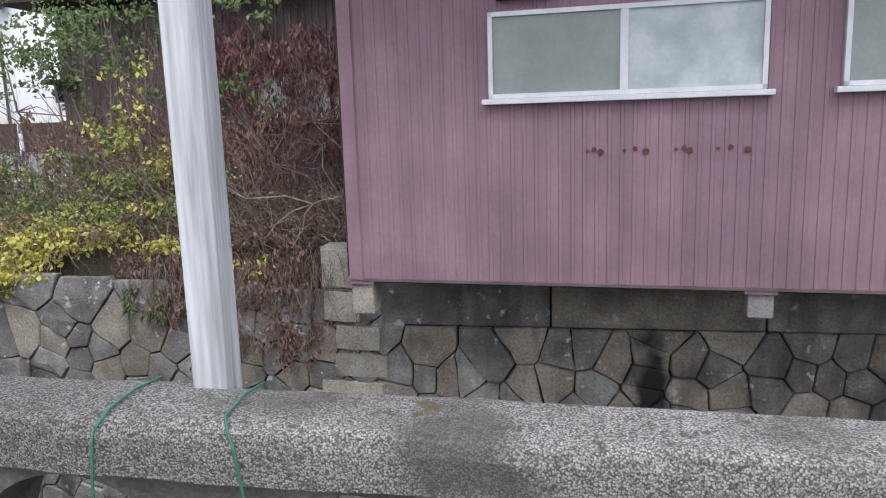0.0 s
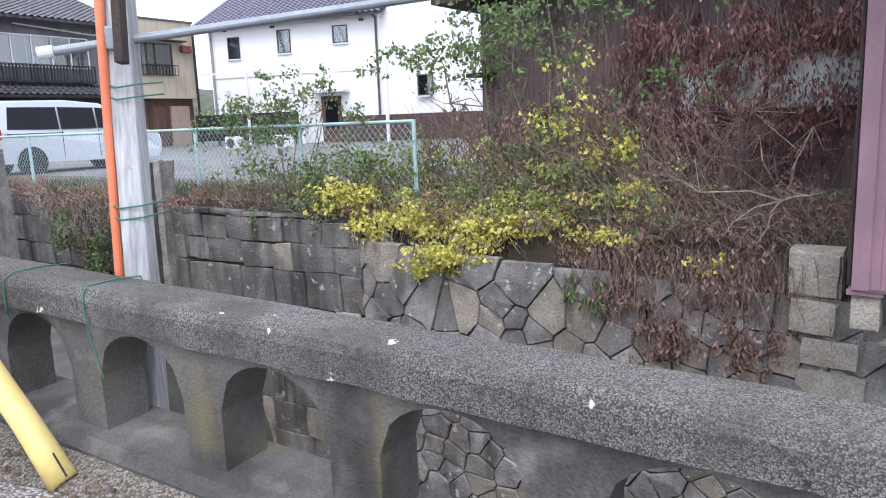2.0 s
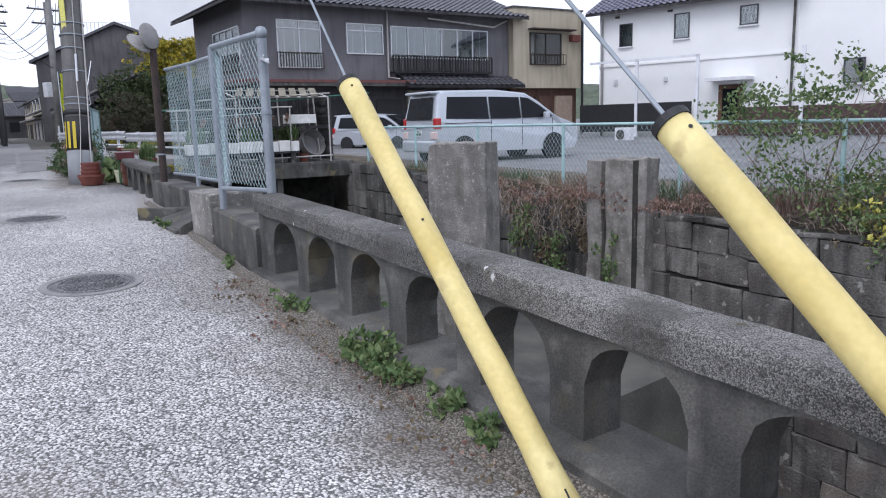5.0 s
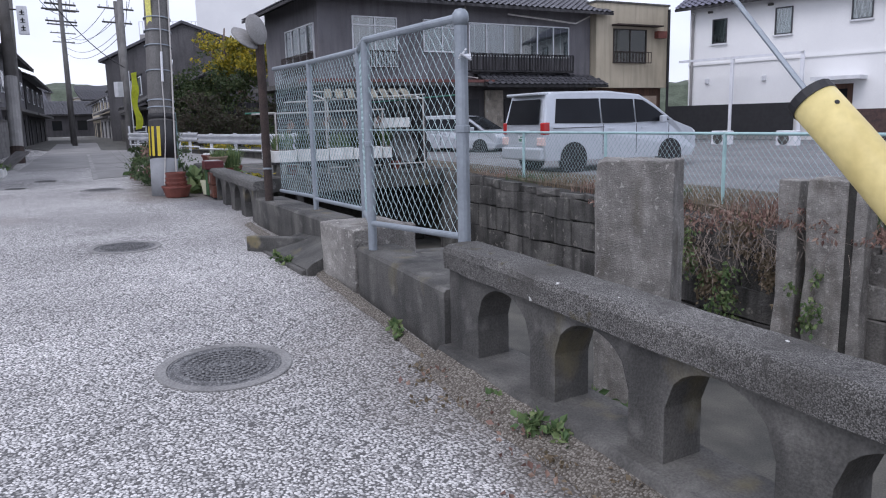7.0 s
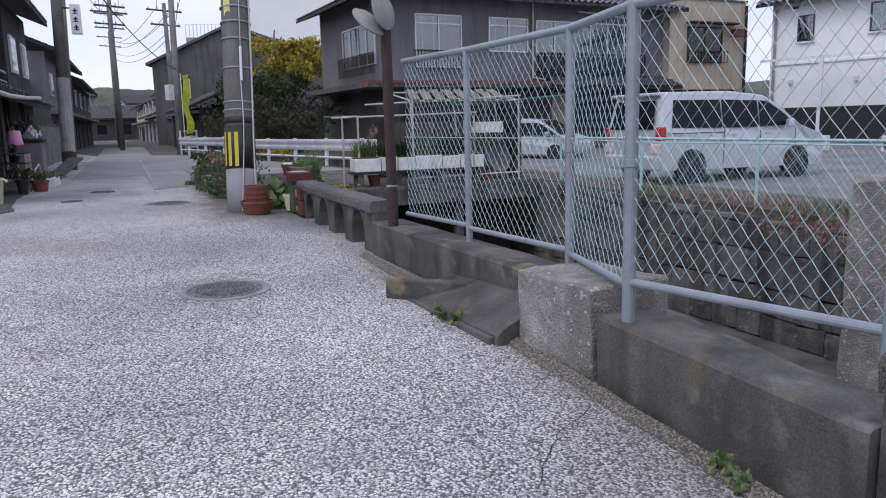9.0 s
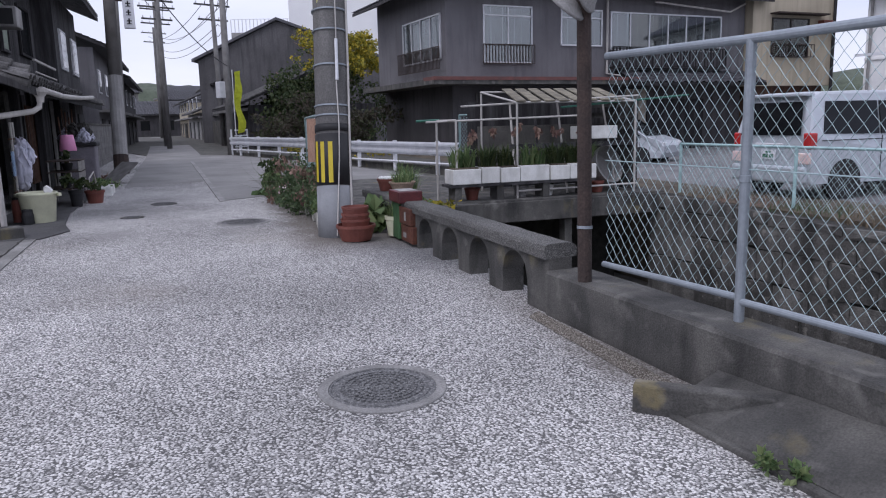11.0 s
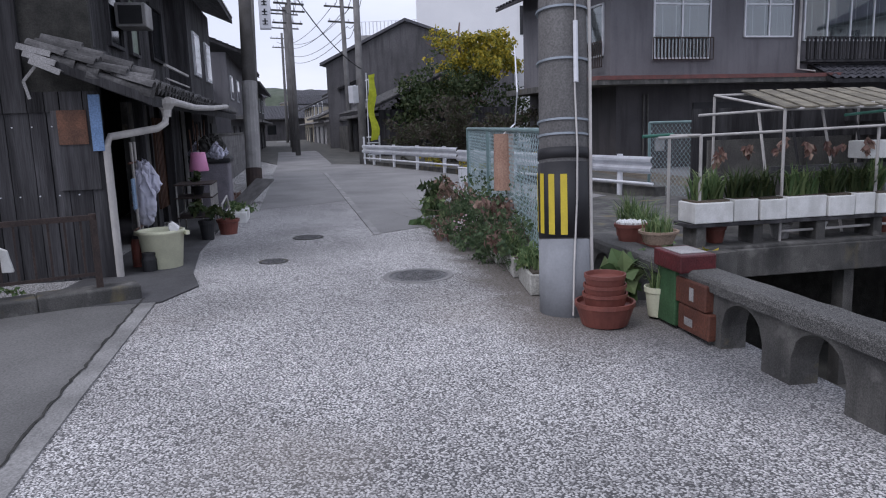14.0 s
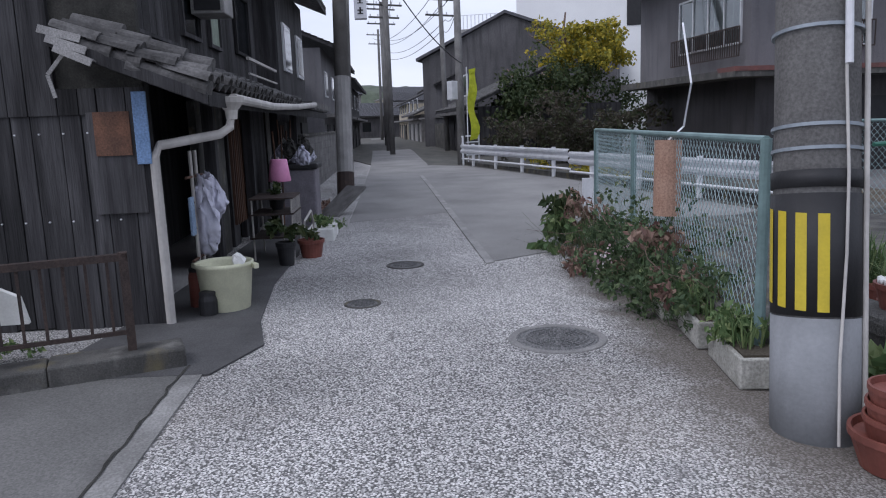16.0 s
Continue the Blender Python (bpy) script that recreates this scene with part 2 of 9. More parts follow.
CURTAIN = mat("curtain_cloth", (0.62, 0.62, 0.60), (0.45, 0.45, 0.44), 0.95, scale=4, fine=80, streak=0.4)
SILVER = mat("silver_car_paint", (0.52, 0.55, 0.59), (0.49, 0.52, 0.56), 0.28, metal=0.25, bump=0, spec=0.6)



def stain(material, tone, most, scale, lo, hi, stretch=(1, 1, 1), centre=None, reach=(1, 1, 1), warp=0.5, edge=(0.6, 1.1)):
    """Lays a stain over a material: streaky noise, or a ragged blot round a centre."""
    nt = material.node_tree
    b = nt.nodes["Principled BSDF"]
    old = b.inputs["Base Color"].links[0].from_socket
    geo = nt.nodes.new("ShaderNodeNewGeometry")
    mp = nt.nodes.new("ShaderNodeMapping")
    mp.inputs["Scale"].default_value = stretch
    nt.links.new(geo.outputs["Position"], mp.inputs[0])
    n = nt.nodes.new("ShaderNodeTexNoise")
    n.inputs["Scale"].default_value, n.inputs["Detail"].default_value = scale, 6
    nt.links.new(mp.outputs[0], n.inputs["Vector"])
    k = nt.nodes.new("ShaderNodeMapRange")
    k.inputs[4].default_value = most
    if centre is None:
        k.inputs[1].default_value, k.inputs[2].default_value = lo, hi
        nt.links.new(n.outputs[0], k.inputs[0])
    else:
        a = nt.nodes.new("ShaderNodeVectorMath")
        a.operation = "SUBTRACT"
        nt.links.new(geo.outputs["Position"], a.inputs[0])
        a.inputs[1].default_value = centre
        d = nt.nodes.new("ShaderNodeVectorMath")
        d.operation = "DIVIDE"
        nt.links.new(a.outputs[0], d.inputs[0])
        d.inputs[1].default_value = reach
        le = nt.nodes.new("ShaderNodeVectorMath")
        le.operation = "LENGTH"
        nt.links.new(d.outputs[0], le.inputs[0])
        s = nt.nodes.new("ShaderNodeMath")
        s.operation = "MULTIPLY_ADD"
        nt.links.new(n.outputs[0], s.inputs[0])
        s.inputs[1].default_value = warp * 2
        nt.links.new(le.outputs["Value"], s.inputs[2])
        k.inputs[1].default_value, k.inputs[2].default_value = edge[1] + warp, edge[0] + warp
        nt.links.new(s.outputs[0], k.inputs[0])
    x = nt.nodes.new("ShaderNodeMix")
    x.data_type = "RGBA"
    nt.links.new(k.outputs[0], x.inputs[0])
    nt.links.new(old, x.inputs[6])
    x.inputs[7].default_value = (*tone, 1)
    nt.links.new(x.outputs[2], b.inputs["Base Color"])


stain(GRANITE, (0.12, 0.105, 0.085), 0.6, 3.5, 0.55, 0.7, (1, 1, 0.4))
STONE_OLD = mat("old_block_stone", (0.22, 0.21, 0.193), (0.105, 0.10, 0.094), 0.93, scale=2.2, fine=38, bump=0.8, streak=0.5, per_object=0.25, spots=(0.33, 0.32, 0.295), spot_scale=7, spot_cut=0.63)
stain(STONE_OLD, (0.035, 0.034, 0.033), 0.85, 3.0, 0.53, 0.66, (1, 1, 0.13))
stain(STONE_OLD, (0.15, 0.115, 0.10), 0.5, 2.0, 0.55, 0.7)
STONE_DARK = mat("dark_block_stone", (0.15, 0.145, 0.135), (0.07, 0.068, 0.064), 0.93, scale=2.2, fine=38, bump=0.8, streak=0.5, per_object=0.3, spots=(0.2, 0.19, 0.17), spot_scale=7, spot_cut=0.63)
stain(STONE_DARK, (0.03, 0.03, 0.028), 0.8, 3.0, 0.53, 0.66, (1, 1, 0.13))
stain(STONE, (0.16, 0.13, 0.115), 0.5, 2.6, 0.52, 0.66)
for st_ in (STONE, STONE_WARM):
    stain(st_, (0.06, 0.057, 0.053), 0.55, 4.0, 0.55, 0.68, (1, 1, 0.3))
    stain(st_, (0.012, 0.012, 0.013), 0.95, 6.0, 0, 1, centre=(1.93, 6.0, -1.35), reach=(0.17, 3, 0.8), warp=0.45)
stain(CONC, (0.19, 0.16, 0.08), 0.6, 2.6, 0.60, 0.72, (1, 1, 0.6))
stain(CONC, (0.30, 0.29, 0.27), 0.45, 5.0, 0.58, 0.75)
stain(CONC, (0.025, 0.025, 0.025), 0.7, 3.3, 0.56, 0.72, (1, 1, 0.4))
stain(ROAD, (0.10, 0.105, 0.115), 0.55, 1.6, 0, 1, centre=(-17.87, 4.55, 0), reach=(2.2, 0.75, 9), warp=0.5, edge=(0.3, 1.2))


def dirt_line(material, tone, most, a, b, width):
    """Dirt washed up along the plan line a-b, thinning out raggedly over a width to one side."""
    nt = material.node_tree
    bs = nt.nodes["Principled BSDF"]
    old = bs.inputs["Base Color"].links[0].from_socket
    geo = nt.nodes.new("ShaderNodeNewGeometry")
    L = math.hypot(b[0] - a[0], b[1] - a[1])
    side = ((b[1] - a[1]) / L, -(b[0] - a[0]) / L, 0)
    sub = nt.nodes.new("ShaderNodeVectorMath")
    sub.operation = "SUBTRACT"
    nt.links.new(geo.outputs["Position"], sub.inputs[0])
    sub.inputs[1].default_value = (*a, 0)
    dot = nt.nodes.new("ShaderNodeVectorMath")
    dot.operation = "DOT_PRODUCT"
    nt.links.new(sub.outputs[0], dot.inputs[0])
    dot.inputs[1].default_value = side
    n = nt.nodes.new("ShaderNodeTexNoise")
    n.inputs["Scale"].default_value, n.inputs["Detail"].default_value = 2.4, 8
    nt.links.new(geo.outputs["Position"], n.inputs["Vector"])
    s = nt.nodes.new("ShaderNodeMath")
    s.operation = "MULTIPLY_ADD"
    nt.links.new(n.outputs[0], s.inputs[0])
    s.inputs[1].default_value = -width * 2.6
    nt.links.new(dot.outputs["Value"], s.inputs[2])
    k = nt.nodes.new("ShaderNodeMapRange")
    k.inputs[1].default_value, k.inputs[2].default_value, k.inputs[3].default_value, k.inputs[4].default_value = width * -1.1, 0.0, most, 0.0
    nt.links.new(s.outputs[0], k.inputs[0])
    xyz = nt.nodes.new("ShaderNodeSeparateXYZ")
    nt.links.new(geo.outputs["Position"], xyz.inputs[0])
    end = nt.nodes.new("ShaderNodeMapRange")
    end.inputs[1].default_value, end.inputs[2].default_value = a[0] - 1.5, a[0] + 1.0
    nt.links.new(xyz.outputs[0], end.inputs[0])
    both = nt.nodes.new("ShaderNodeMath")
    both.operation = "MULTIPLY"
    nt.links.new(k.outputs[0], both.inputs[0])
    nt.links.new(end.outputs[0], both.inputs[1])
    far = nt.nodes.new("ShaderNodeMapRange")
    far.inputs[1].default_value, far.inputs[2].default_value = b[0] + 0.9, b[0] - 0.3
    nt.links.new(xyz.outputs[0], far.inputs[0])
    part_of = nt.nodes.new("ShaderNodeMath")
    part_of.operation = "MULTIPLY"
    nt.links.new(both.outputs[0], part_of.inputs[0])
    nt.links.new(far.outputs[0], part_of.inputs[1])
    both = part_of
    x = nt.nodes.new("ShaderNodeMix")
    x.data_type = "RGBA"
    nt.links.new(both.outputs[0], x.inputs[0])
    nt.links.new(old, x.inputs[6])
    x.inputs[7].default_value = (*tone, 1)
    nt.links.new(x.outputs[2], bs.inputs["Base Color"])


dirt_line(ROAD, (0.12, 0.103, 0.085), 0.72, (-9.7, 2.82), (3, 0.93), 0.5)
dirt_line(ROAD, (0.13, 0.112, 0.094), 0.75, (-23.8, 5.0), (-18.9, 3.75), 0.3)
dirt_line(ROAD, (0.13, 0.112, 0.094), 0.6, (-15.1, 3.95), (-10.6, 3.05), 0.24)
stain(YARD, (0.075, 0.073, 0.07), 0.6, 0.8, 0.5, 0.66)

# ---- mesh helpers ----


def thing(name, at=(0, 0, 0), label="", category="", group="", kind=""):
    ob = new(name)
    ob.empty_display_size = 0.1
    ob.location = at
    return tagged(ob, label, category, group, kind)


def mesh_of(bm, material, smooth=False):
    me = bpy.data.meshes.new("mesh")
    bmesh.ops.recalc_face_normals(bm, faces=bm.faces)
    if smooth:
        for f in bm.faces:
            f.smooth = True
    bm.to_mesh(me)
    bm.free()
    me.materials.append(material)
    return me


def part(name, bm, material, parent=None, label="", smooth=False, kind=""):
    """Links a bmesh, in world coordinates, as one mesh object under a thing or a part."""
    me = mesh_of(bm, material, smooth) if isinstance(bm, bmesh.types.BMesh) else bm
    me.name = name
    ob = new(name, me)
    if parent:
        ob.parent = parent
        if parent.type == "EMPTY":
            ob.matrix_parent_inverse = parent.matrix_basis.inverted()
    return tagged(ob, label, kind=kind)


def piece(name, me, m, parent):
    """One of many alike pieces that share a mesh, posed by m under a thing."""
    ob = new(name, me)
    ob.parent = parent
    ob.matrix_parent_inverse = parent.matrix_basis.inverted()
    ob.matrix_basis = m
    return ob


def solo(name, bm, material, label="", category="", group="", kind="", smooth=False):
    ob = part(name, bm, material, None, "", smooth)
    return tagged(ob, label, category, group, kind)


def B(*boxes, m=None, bevel=0.0):
    """A bmesh of boxes, each (x0, y0, z0, x1, y1, z1), with an optional pose and bevel."""
    bm = bmesh.new()
    for x0, y0, z0, x1, y1, z1 in boxes:
        bmesh.ops.create_cube(bm, size=1, matrix=Matrix.Translation(((x0 + x1) / 2, (y0 + y1) / 2, (z0 + z1) / 2)) @ Matrix.Diagonal((abs(x1 - x0), abs(y1 - y0), abs(z1 - z0), 1)))
    if bevel:
        bmesh.ops.bevel(bm, geom=bm.edges[:], offset=bevel, segments=2, affect="EDGES", profile=0.5)
    if m:
        bm.transform(m)
    return bm


def tube(bm, pts, r, n=10, r1=None):
    """Adds a round bar along points, with capped ends; r1 is the radius at the far end."""
    pts = [Vector(p) for p in pts]
    rings = []
    for i, p in enumerate(pts):
        d = (pts[min(i + 1, len(pts) - 1)] - pts[max(i - 1, 0)]).normalized()
        u = d.cross(Vector((0, 0, 1))) if abs(d.z) < 0.95 else d.cross(Vector((1, 0, 0)))
        u.normalize()
        w = d.cross(u)
        k = r if r1 is None else r + (r1 - r) * i / (len(pts) - 1)
        rings.append([bm.verts.new(p + k * (math.cos(a) * u + math.sin(a) * w)) for a in (2 * math.pi * j / n for j in range(n))])
    for a, b in zip(rings, rings[1:]):
        for j in range(n):
            bm.faces.new((a[j], a[(j + 1) % n], b[(j + 1) % n], b[j]))
    bm.faces.new(rings[0][::-1])
    bm.faces.new(rings[-1])
    return bm


def bar(pts, r, n=10, r1=None):
    return tube(bmesh.new(), pts, r, n, r1)


def lathe(profile, at=(0, 0, 0), n=24):
    """A turned shape from (radius, height) pairs."""
    bm = bmesh.new()
    rings = [[bm.verts.new((at[0] + r * math.cos(2 * math.pi * j / n), at[1] + r * math.sin(2 * math.pi * j / n), at[2] + z)) for j in range(n)] for r, z in profile]
    for a, b in zip(rings, rings[1:]):
        for j in range(n):
            bm.faces.new((a[j], a[(j + 1) % n], b[(j + 1) % n], b[j]))
    bm.faces.new(rings[0][::-1])
    bm.faces.new(rings[-1])
    return bm


def prism(outline, y0, y1, m=None):
    """An outline of (x, z) points, pushed from y0 to y1."""
    bm = bmesh.new()
    a = [bm.verts.new((x, y0, z)) for x, z in outline]
    b = [bm.verts.new((x, y1, z)) for x, z in outline]
    bm.faces.new(a)
    bm.faces.new(b[::-1])
    n = len(a)
    for i in range(n):
        bm.faces.new((a[i], b[i], b[(i + 1) % n], a[(i + 1) % n]))
    if m:
        bm.transform(m)
    return bm


def join(*bms):
    out = bmesh.new()
    for b in bms:
        me = bpy.data.meshes.new("tmp")
        b.to_mesh(me)
        b.free()
        out.from_mesh(me)
        bpy.data.meshes.remove(me)
    return out


def along(a, b, z=0.0):
    """A frame whose x runs from plan point a to plan point b, y to its left, with the origin at a."""
    return pose(a[0], a[1], z, 0, 0, math.degrees(math.atan2(b[1] - a[1], b[0] - a[0])))


def dist(a, b):
    return math.hypot(b[0] - a[0], b[1] - a[1])


def lerp(x, xs, ys):
    return float(np.interp(x, xs, ys))


def gz(x):
    """Height of the road along the walk."""
    return lerp(x, (-80, -35, -24, -19, -15, -12, -10, -5.8, 0, 6), (0.75, 0.66, 0.53, 0.52, 0.46, 0.40, 0.32, 0.12, 0.03, -0.06))


def near_bank(x):
    """Plan line of the canal's near edge, behind the parapets."""
    return lerp(x, (-26, -19.6, -15, -12, -9.7, 20), (6.6, 5.15, 4.3, 3.85, 3.2, -1.2))


def far_bank(x):
    return 6.95 - 0.186 * x


BED_Z = -3.5
LOT_Z = 0.42


# ---- the ground: road, canal trough and far bank in one sheet ----
def ground_sheet():
    xs = [-3000, -400, -120, -80, -60, -45, -38, -32, -28, -26] + [-25 + 0.5 * i for i in range(91)] + [24, 40, 120, 500, 3000]
    bm = bmesh.new()
    rows = []
    for x in xs:
        z = gz(x)
        canal = -26 < x < 30
        nb, fb = near_bank(x), far_bank(x)
        bed = lerp(x, (-8.3, -8.2), (-1.3, BED_Z)) if canal else z
        far_z = lerp(x, (-26, -14, -8, -4, 2), (0.55, LOT_Z, 0.28, 0.05, -0.1)) if canal else z
        lot = lerp(x, (-40, -26, -8, 0), (0.6, 0.5, LOT_Z, 0.4))
        col = [(-3000, z), (-400, z), (-60, z), (-20, z), (-6, z), (nb - 1.2, z), (nb, z - 0.03), (nb + 0.02, bed), (fb + 0.42, bed), (fb + 0.44, far_z), (fb + 1.1, far_z + 0.05), (fb + 2.2, lot), (fb + 8, lot), (60, lot), (400, lot), (3000, lot)]
        rows.append([bm.verts.new((x, y, h)) for y, h in col])
    for a, b in zip(rows, rows[1:]):
        for i in range(len(a) - 1):
            f = bm.faces.new((a[i], b[i], b[i + 1], a[i + 1]))
            f.material_index = 0 if i < 6 else (1 if i < 8 else (2 if i < 11 else 3))
    return bm


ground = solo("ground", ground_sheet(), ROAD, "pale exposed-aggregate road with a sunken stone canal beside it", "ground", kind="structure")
for extra in (BED, EARTH, LOT):
    ground.data.materials.append(extra)


def drape(bm, dz):
    """Cuts a flat patch where the road's slope changes and lays it on the road."""
    for x in (-60, -45, -35, -29, -24, -19, -15):
        bmesh.ops.bisect_plane(bm, geom=bm.verts[:] + bm.edges[:] + bm.faces[:], plane_co=(x, 0, 0), plane_no=(1, 0, 0))
    for v in bm.verts:
        v.co.z = gz(v.co.x) + dz
    rim = [e for e in bm.edges if len(e.link_faces) == 1]
    low = bmesh.ops.extrude_edge_only(bm, edges=rim)["geom"]
    for v in low:
        if isinstance(v, bmesh.types.BMVert):
            v.co.z -= 0.05
    return bm


def sheet(name, pts, material, label, dz=0.004, cat="pavement"):
    """A thin paved patch lying on the road."""
    bm = bmesh.new()
    bm.faces.new([bm.verts.new((x, y, 0)) for x, y in pts])
    return solo(name, drape(bm, dz), material, label, cat, kind="structure")


def strip(name, left, right, material, label, dz=0.004):
    """A paved strip between two plan lines with the same number of points."""
    bm = bmesh.new()
    a = [bm.verts.new((x, y, 0)) for x, y in left]
    b = [bm.verts.new((x, y, 0)) for x, y in right]
    for i in range(len(a) - 1):
        bm.faces.new((a[i], a[i + 1], b[i + 1], b[i]))
    return solo(name, drape(bm, dz), material, label, "pavement", kind="structure")


# ---- first parapet: arches under a heavy coping ----
def parapet(name, a, b, za, zb, ga, gb, openings, label, drop=0.135, skin=None):
    """a, b: plan ends of the road face; za, zb: coping tops; ga, gb: ground; openings: (start, end) along the run."""
    run = dist(a, b)
    m = along(a, b)
    top = lambda u: za + (zb - za) * u / run  # noqa: E731
    low = lambda u: ga + (gb - ga) * u / run  # noqa: E731
    th = thing(name, (*a, ga), label, "parapet")
    # body: a wall with arched holes, built strip by strip
    depth = 0.2
    bm = bmesh.new()
    cop = drop

    def column(u, zlo, zhi):
        return [bm.verts.new((u, y, z)) for y, z in ((0, zlo), (0, zhi), (-depth, zhi), (-depth, zlo))]

    def block(u0, lo0, hi0, u1, lo1, hi1):
        p, q = column(u0, lo0, hi0), column(u1, lo1, hi1)
        for i in range(4):
            bm.faces.new((p[i], p[(i + 1) % 4], q[(i + 1) % 4], q[i]))
        bm.faces.new(p[::-1])
        bm.faces.new(q)

    u = 0.0
    for s, e in openings:
        block(u, top(u) - 0.62, top(u) - cop, s, top(s) - 0.62, top(s) - cop)
        n = 12
        w = (e - s) / 2
        crown = 0.03
        prev = None
        for i in range(n + 1):
            x = s + (e - s) * i / n
            k = math.sqrt(max(0.0, 1 - ((x - s - w) / w) ** 2))
            spring = top(x) - cop - crown - min(w, 0.2)
            h = spring + min(w, 0.2) * k
            if prev:
                block(prev[0], prev[1], top(prev[0]) - cop, x, h, top(x) - cop)
            prev = (x, h)
        u = e
    block(u, top(u) - 0.62, top(u) - cop, run, top(run) - 0.62, top(run) - cop)
    bmesh.ops.remove_doubles(bm, verts=bm.verts, dist=0.0005)
    bm.transform(m)
    part("arched_wall", bm, CONC, th, "dark stained concrete with round-headed openings")
    # plinth
    pl = bmesh.new()
    sec = ((0.11, -9), (0.11, -0.64), (0.07, -0.60), (-depth - 0.05, -0.59), (-depth - 0.05, -9))
    ring = []
    for i in range(13):
        u = run * i / 12
        ring.append([pl.verts.new((u, y + random.uniform(-0.006, 0.006), low(u) - 0.15 if z == -9 else top(u) + z)) for y, z in sec])
    for p, q in zip(ring, ring[1:]):
        for i in range(5):
            pl.faces.new((p[i], p[(i + 1) % 5], q[(i + 1) % 5], q[i]))
    pl.faces.new(ring[0][::-1])
    pl.faces.new(ring[-1])
    pl.transform(m)
    part("plinth", pl, CONC, th)
    # coping with softened, slightly uneven edges
    cp = bmesh.new()
    sec = ((0.034, -0.005 - drop), (0.04, -0.045), (0.03, -0.017), (0.008, -0.004), (-0.09, 0.0), (-0.19, -0.003), (-0.228, -0.016), (-0.24, -0.045), (-0.24, -0.005 - drop))
    ring = []
    n = int(run / 0.07)
    for i in range(n + 1):
        u = run * i / n
        ring.append([cp.verts.new((u, y + 0.012 * (noise.noise((u * 5, j * 3, 1.3))), top(u) + z + 0.008 * noise.noise((u * 4, j * 2.2, 7.7)))) for j, (y, z) in enumerate(sec)])
    k = len(sec)
    for p, q in zip(ring, ring[1:]):
        for i in range(k):
            cp.faces.new((p[i], p[(i + 1) % k], q[(i + 1) % k], q[i]))
    cp.faces.new(ring[0][::-1])
    cp.faces.new(ring[-1])
    cp.transform(m)
    part("coping", cp, skin or COPING, th, "rounded coping of pale aggregate with lichen", smooth=False)
    return th


P1A, P1B = (5.0, 0.73), (-9.72, 2.93)
run1 = dist(P1A, P1B)
ops = []
for i in range(20):
    x = -9.41 + 0.688 * i
    if x < 4:
        ops.append(((5.0 - x - 0.49) * run1 / 14.72, (5.0 - x) * run1 / 14.72))
parapet("parapet", P1A, P1B, 0.545, 0.975, -0.06, 0.32, ops[::-1], "weathered concrete canal parapet with small arches and an aggregate coping")

# ---- low kerb walls, granite block, second parapet ----
def low_wall(name, a, b, za, zb, ga, gb, w, label):
    run = dist(a, b)
    bm = bmesh.new()
    ring = []
    n = max(3, int(run / 0.12))
    sec = ((0.0, -1), (0.0, -0.02), (-0.02, 0.0), (-w + 0.03, 0.0), (-w, -0.03), (-w, -1))
    for i in range(n + 1):
        u = run * i / n
        t, g = za + (zb - za) * i / n, ga + (gb - ga) * i / n - 0.1
        ring.append([bm.verts.new((u, y + 0.008 * noise.noise((u * 3, j, 3.1)), (g if z == -1 else t + z + 0.008 * noise.noise((u * 3, j, 5.1))))) for j, (y, z) in enumerate(sec)])
    k = len(sec)
    for p, q in zip(ring, ring[1:]):
        for i in range(k):
            bm.faces.new((p[i], p[(i + 1) % k], q[(i + 1) % k], q[i]))
    bm.faces.new(ring[0][::-1])
    bm.faces.new(ring[-1])
    bm.transform(along(a, b))
    return solo(name, bm, CONC, label, "low wall")


low_wall("low_wall", (-9.74, 2.90), (-11.25, 3.2), 0.70, 0.73, 0.31, 0.36, 0.34, "low stained concrete wall joining the parapet to a granite block")
low_wall("low_wall", (-11.95, 3.52), (-15.13, 4.0), 0.77, 0.78, 0.4, 0.45, 0.36, "low stained concrete wall carrying the mesh fence posts")
parapet("parapet", (-15.12, 4.02), (-20.4, 5.02), 0.985, 1.0, 0.45, 0.52, [(0.35 + 0.74 * i, 0.35 + 0.74 * i + 0.46) for i in range(7)], "short concrete parapet with arches, dark with age, by the plant pots", 0.11, chips("old_coping", (0.06, 0.06, 0.058), (0.20, 0.195, 0.185), 140, 0.6, (0.1, 1.0), 0.5))



# ---- manholes, granite block, ramp and patches on the road ----
IRON = chips("cast_iron", (0.12, 0.12, 0.123), (0.24, 0.24, 0.24), 70, 1.0, (0.2, 0.8), 0.1)


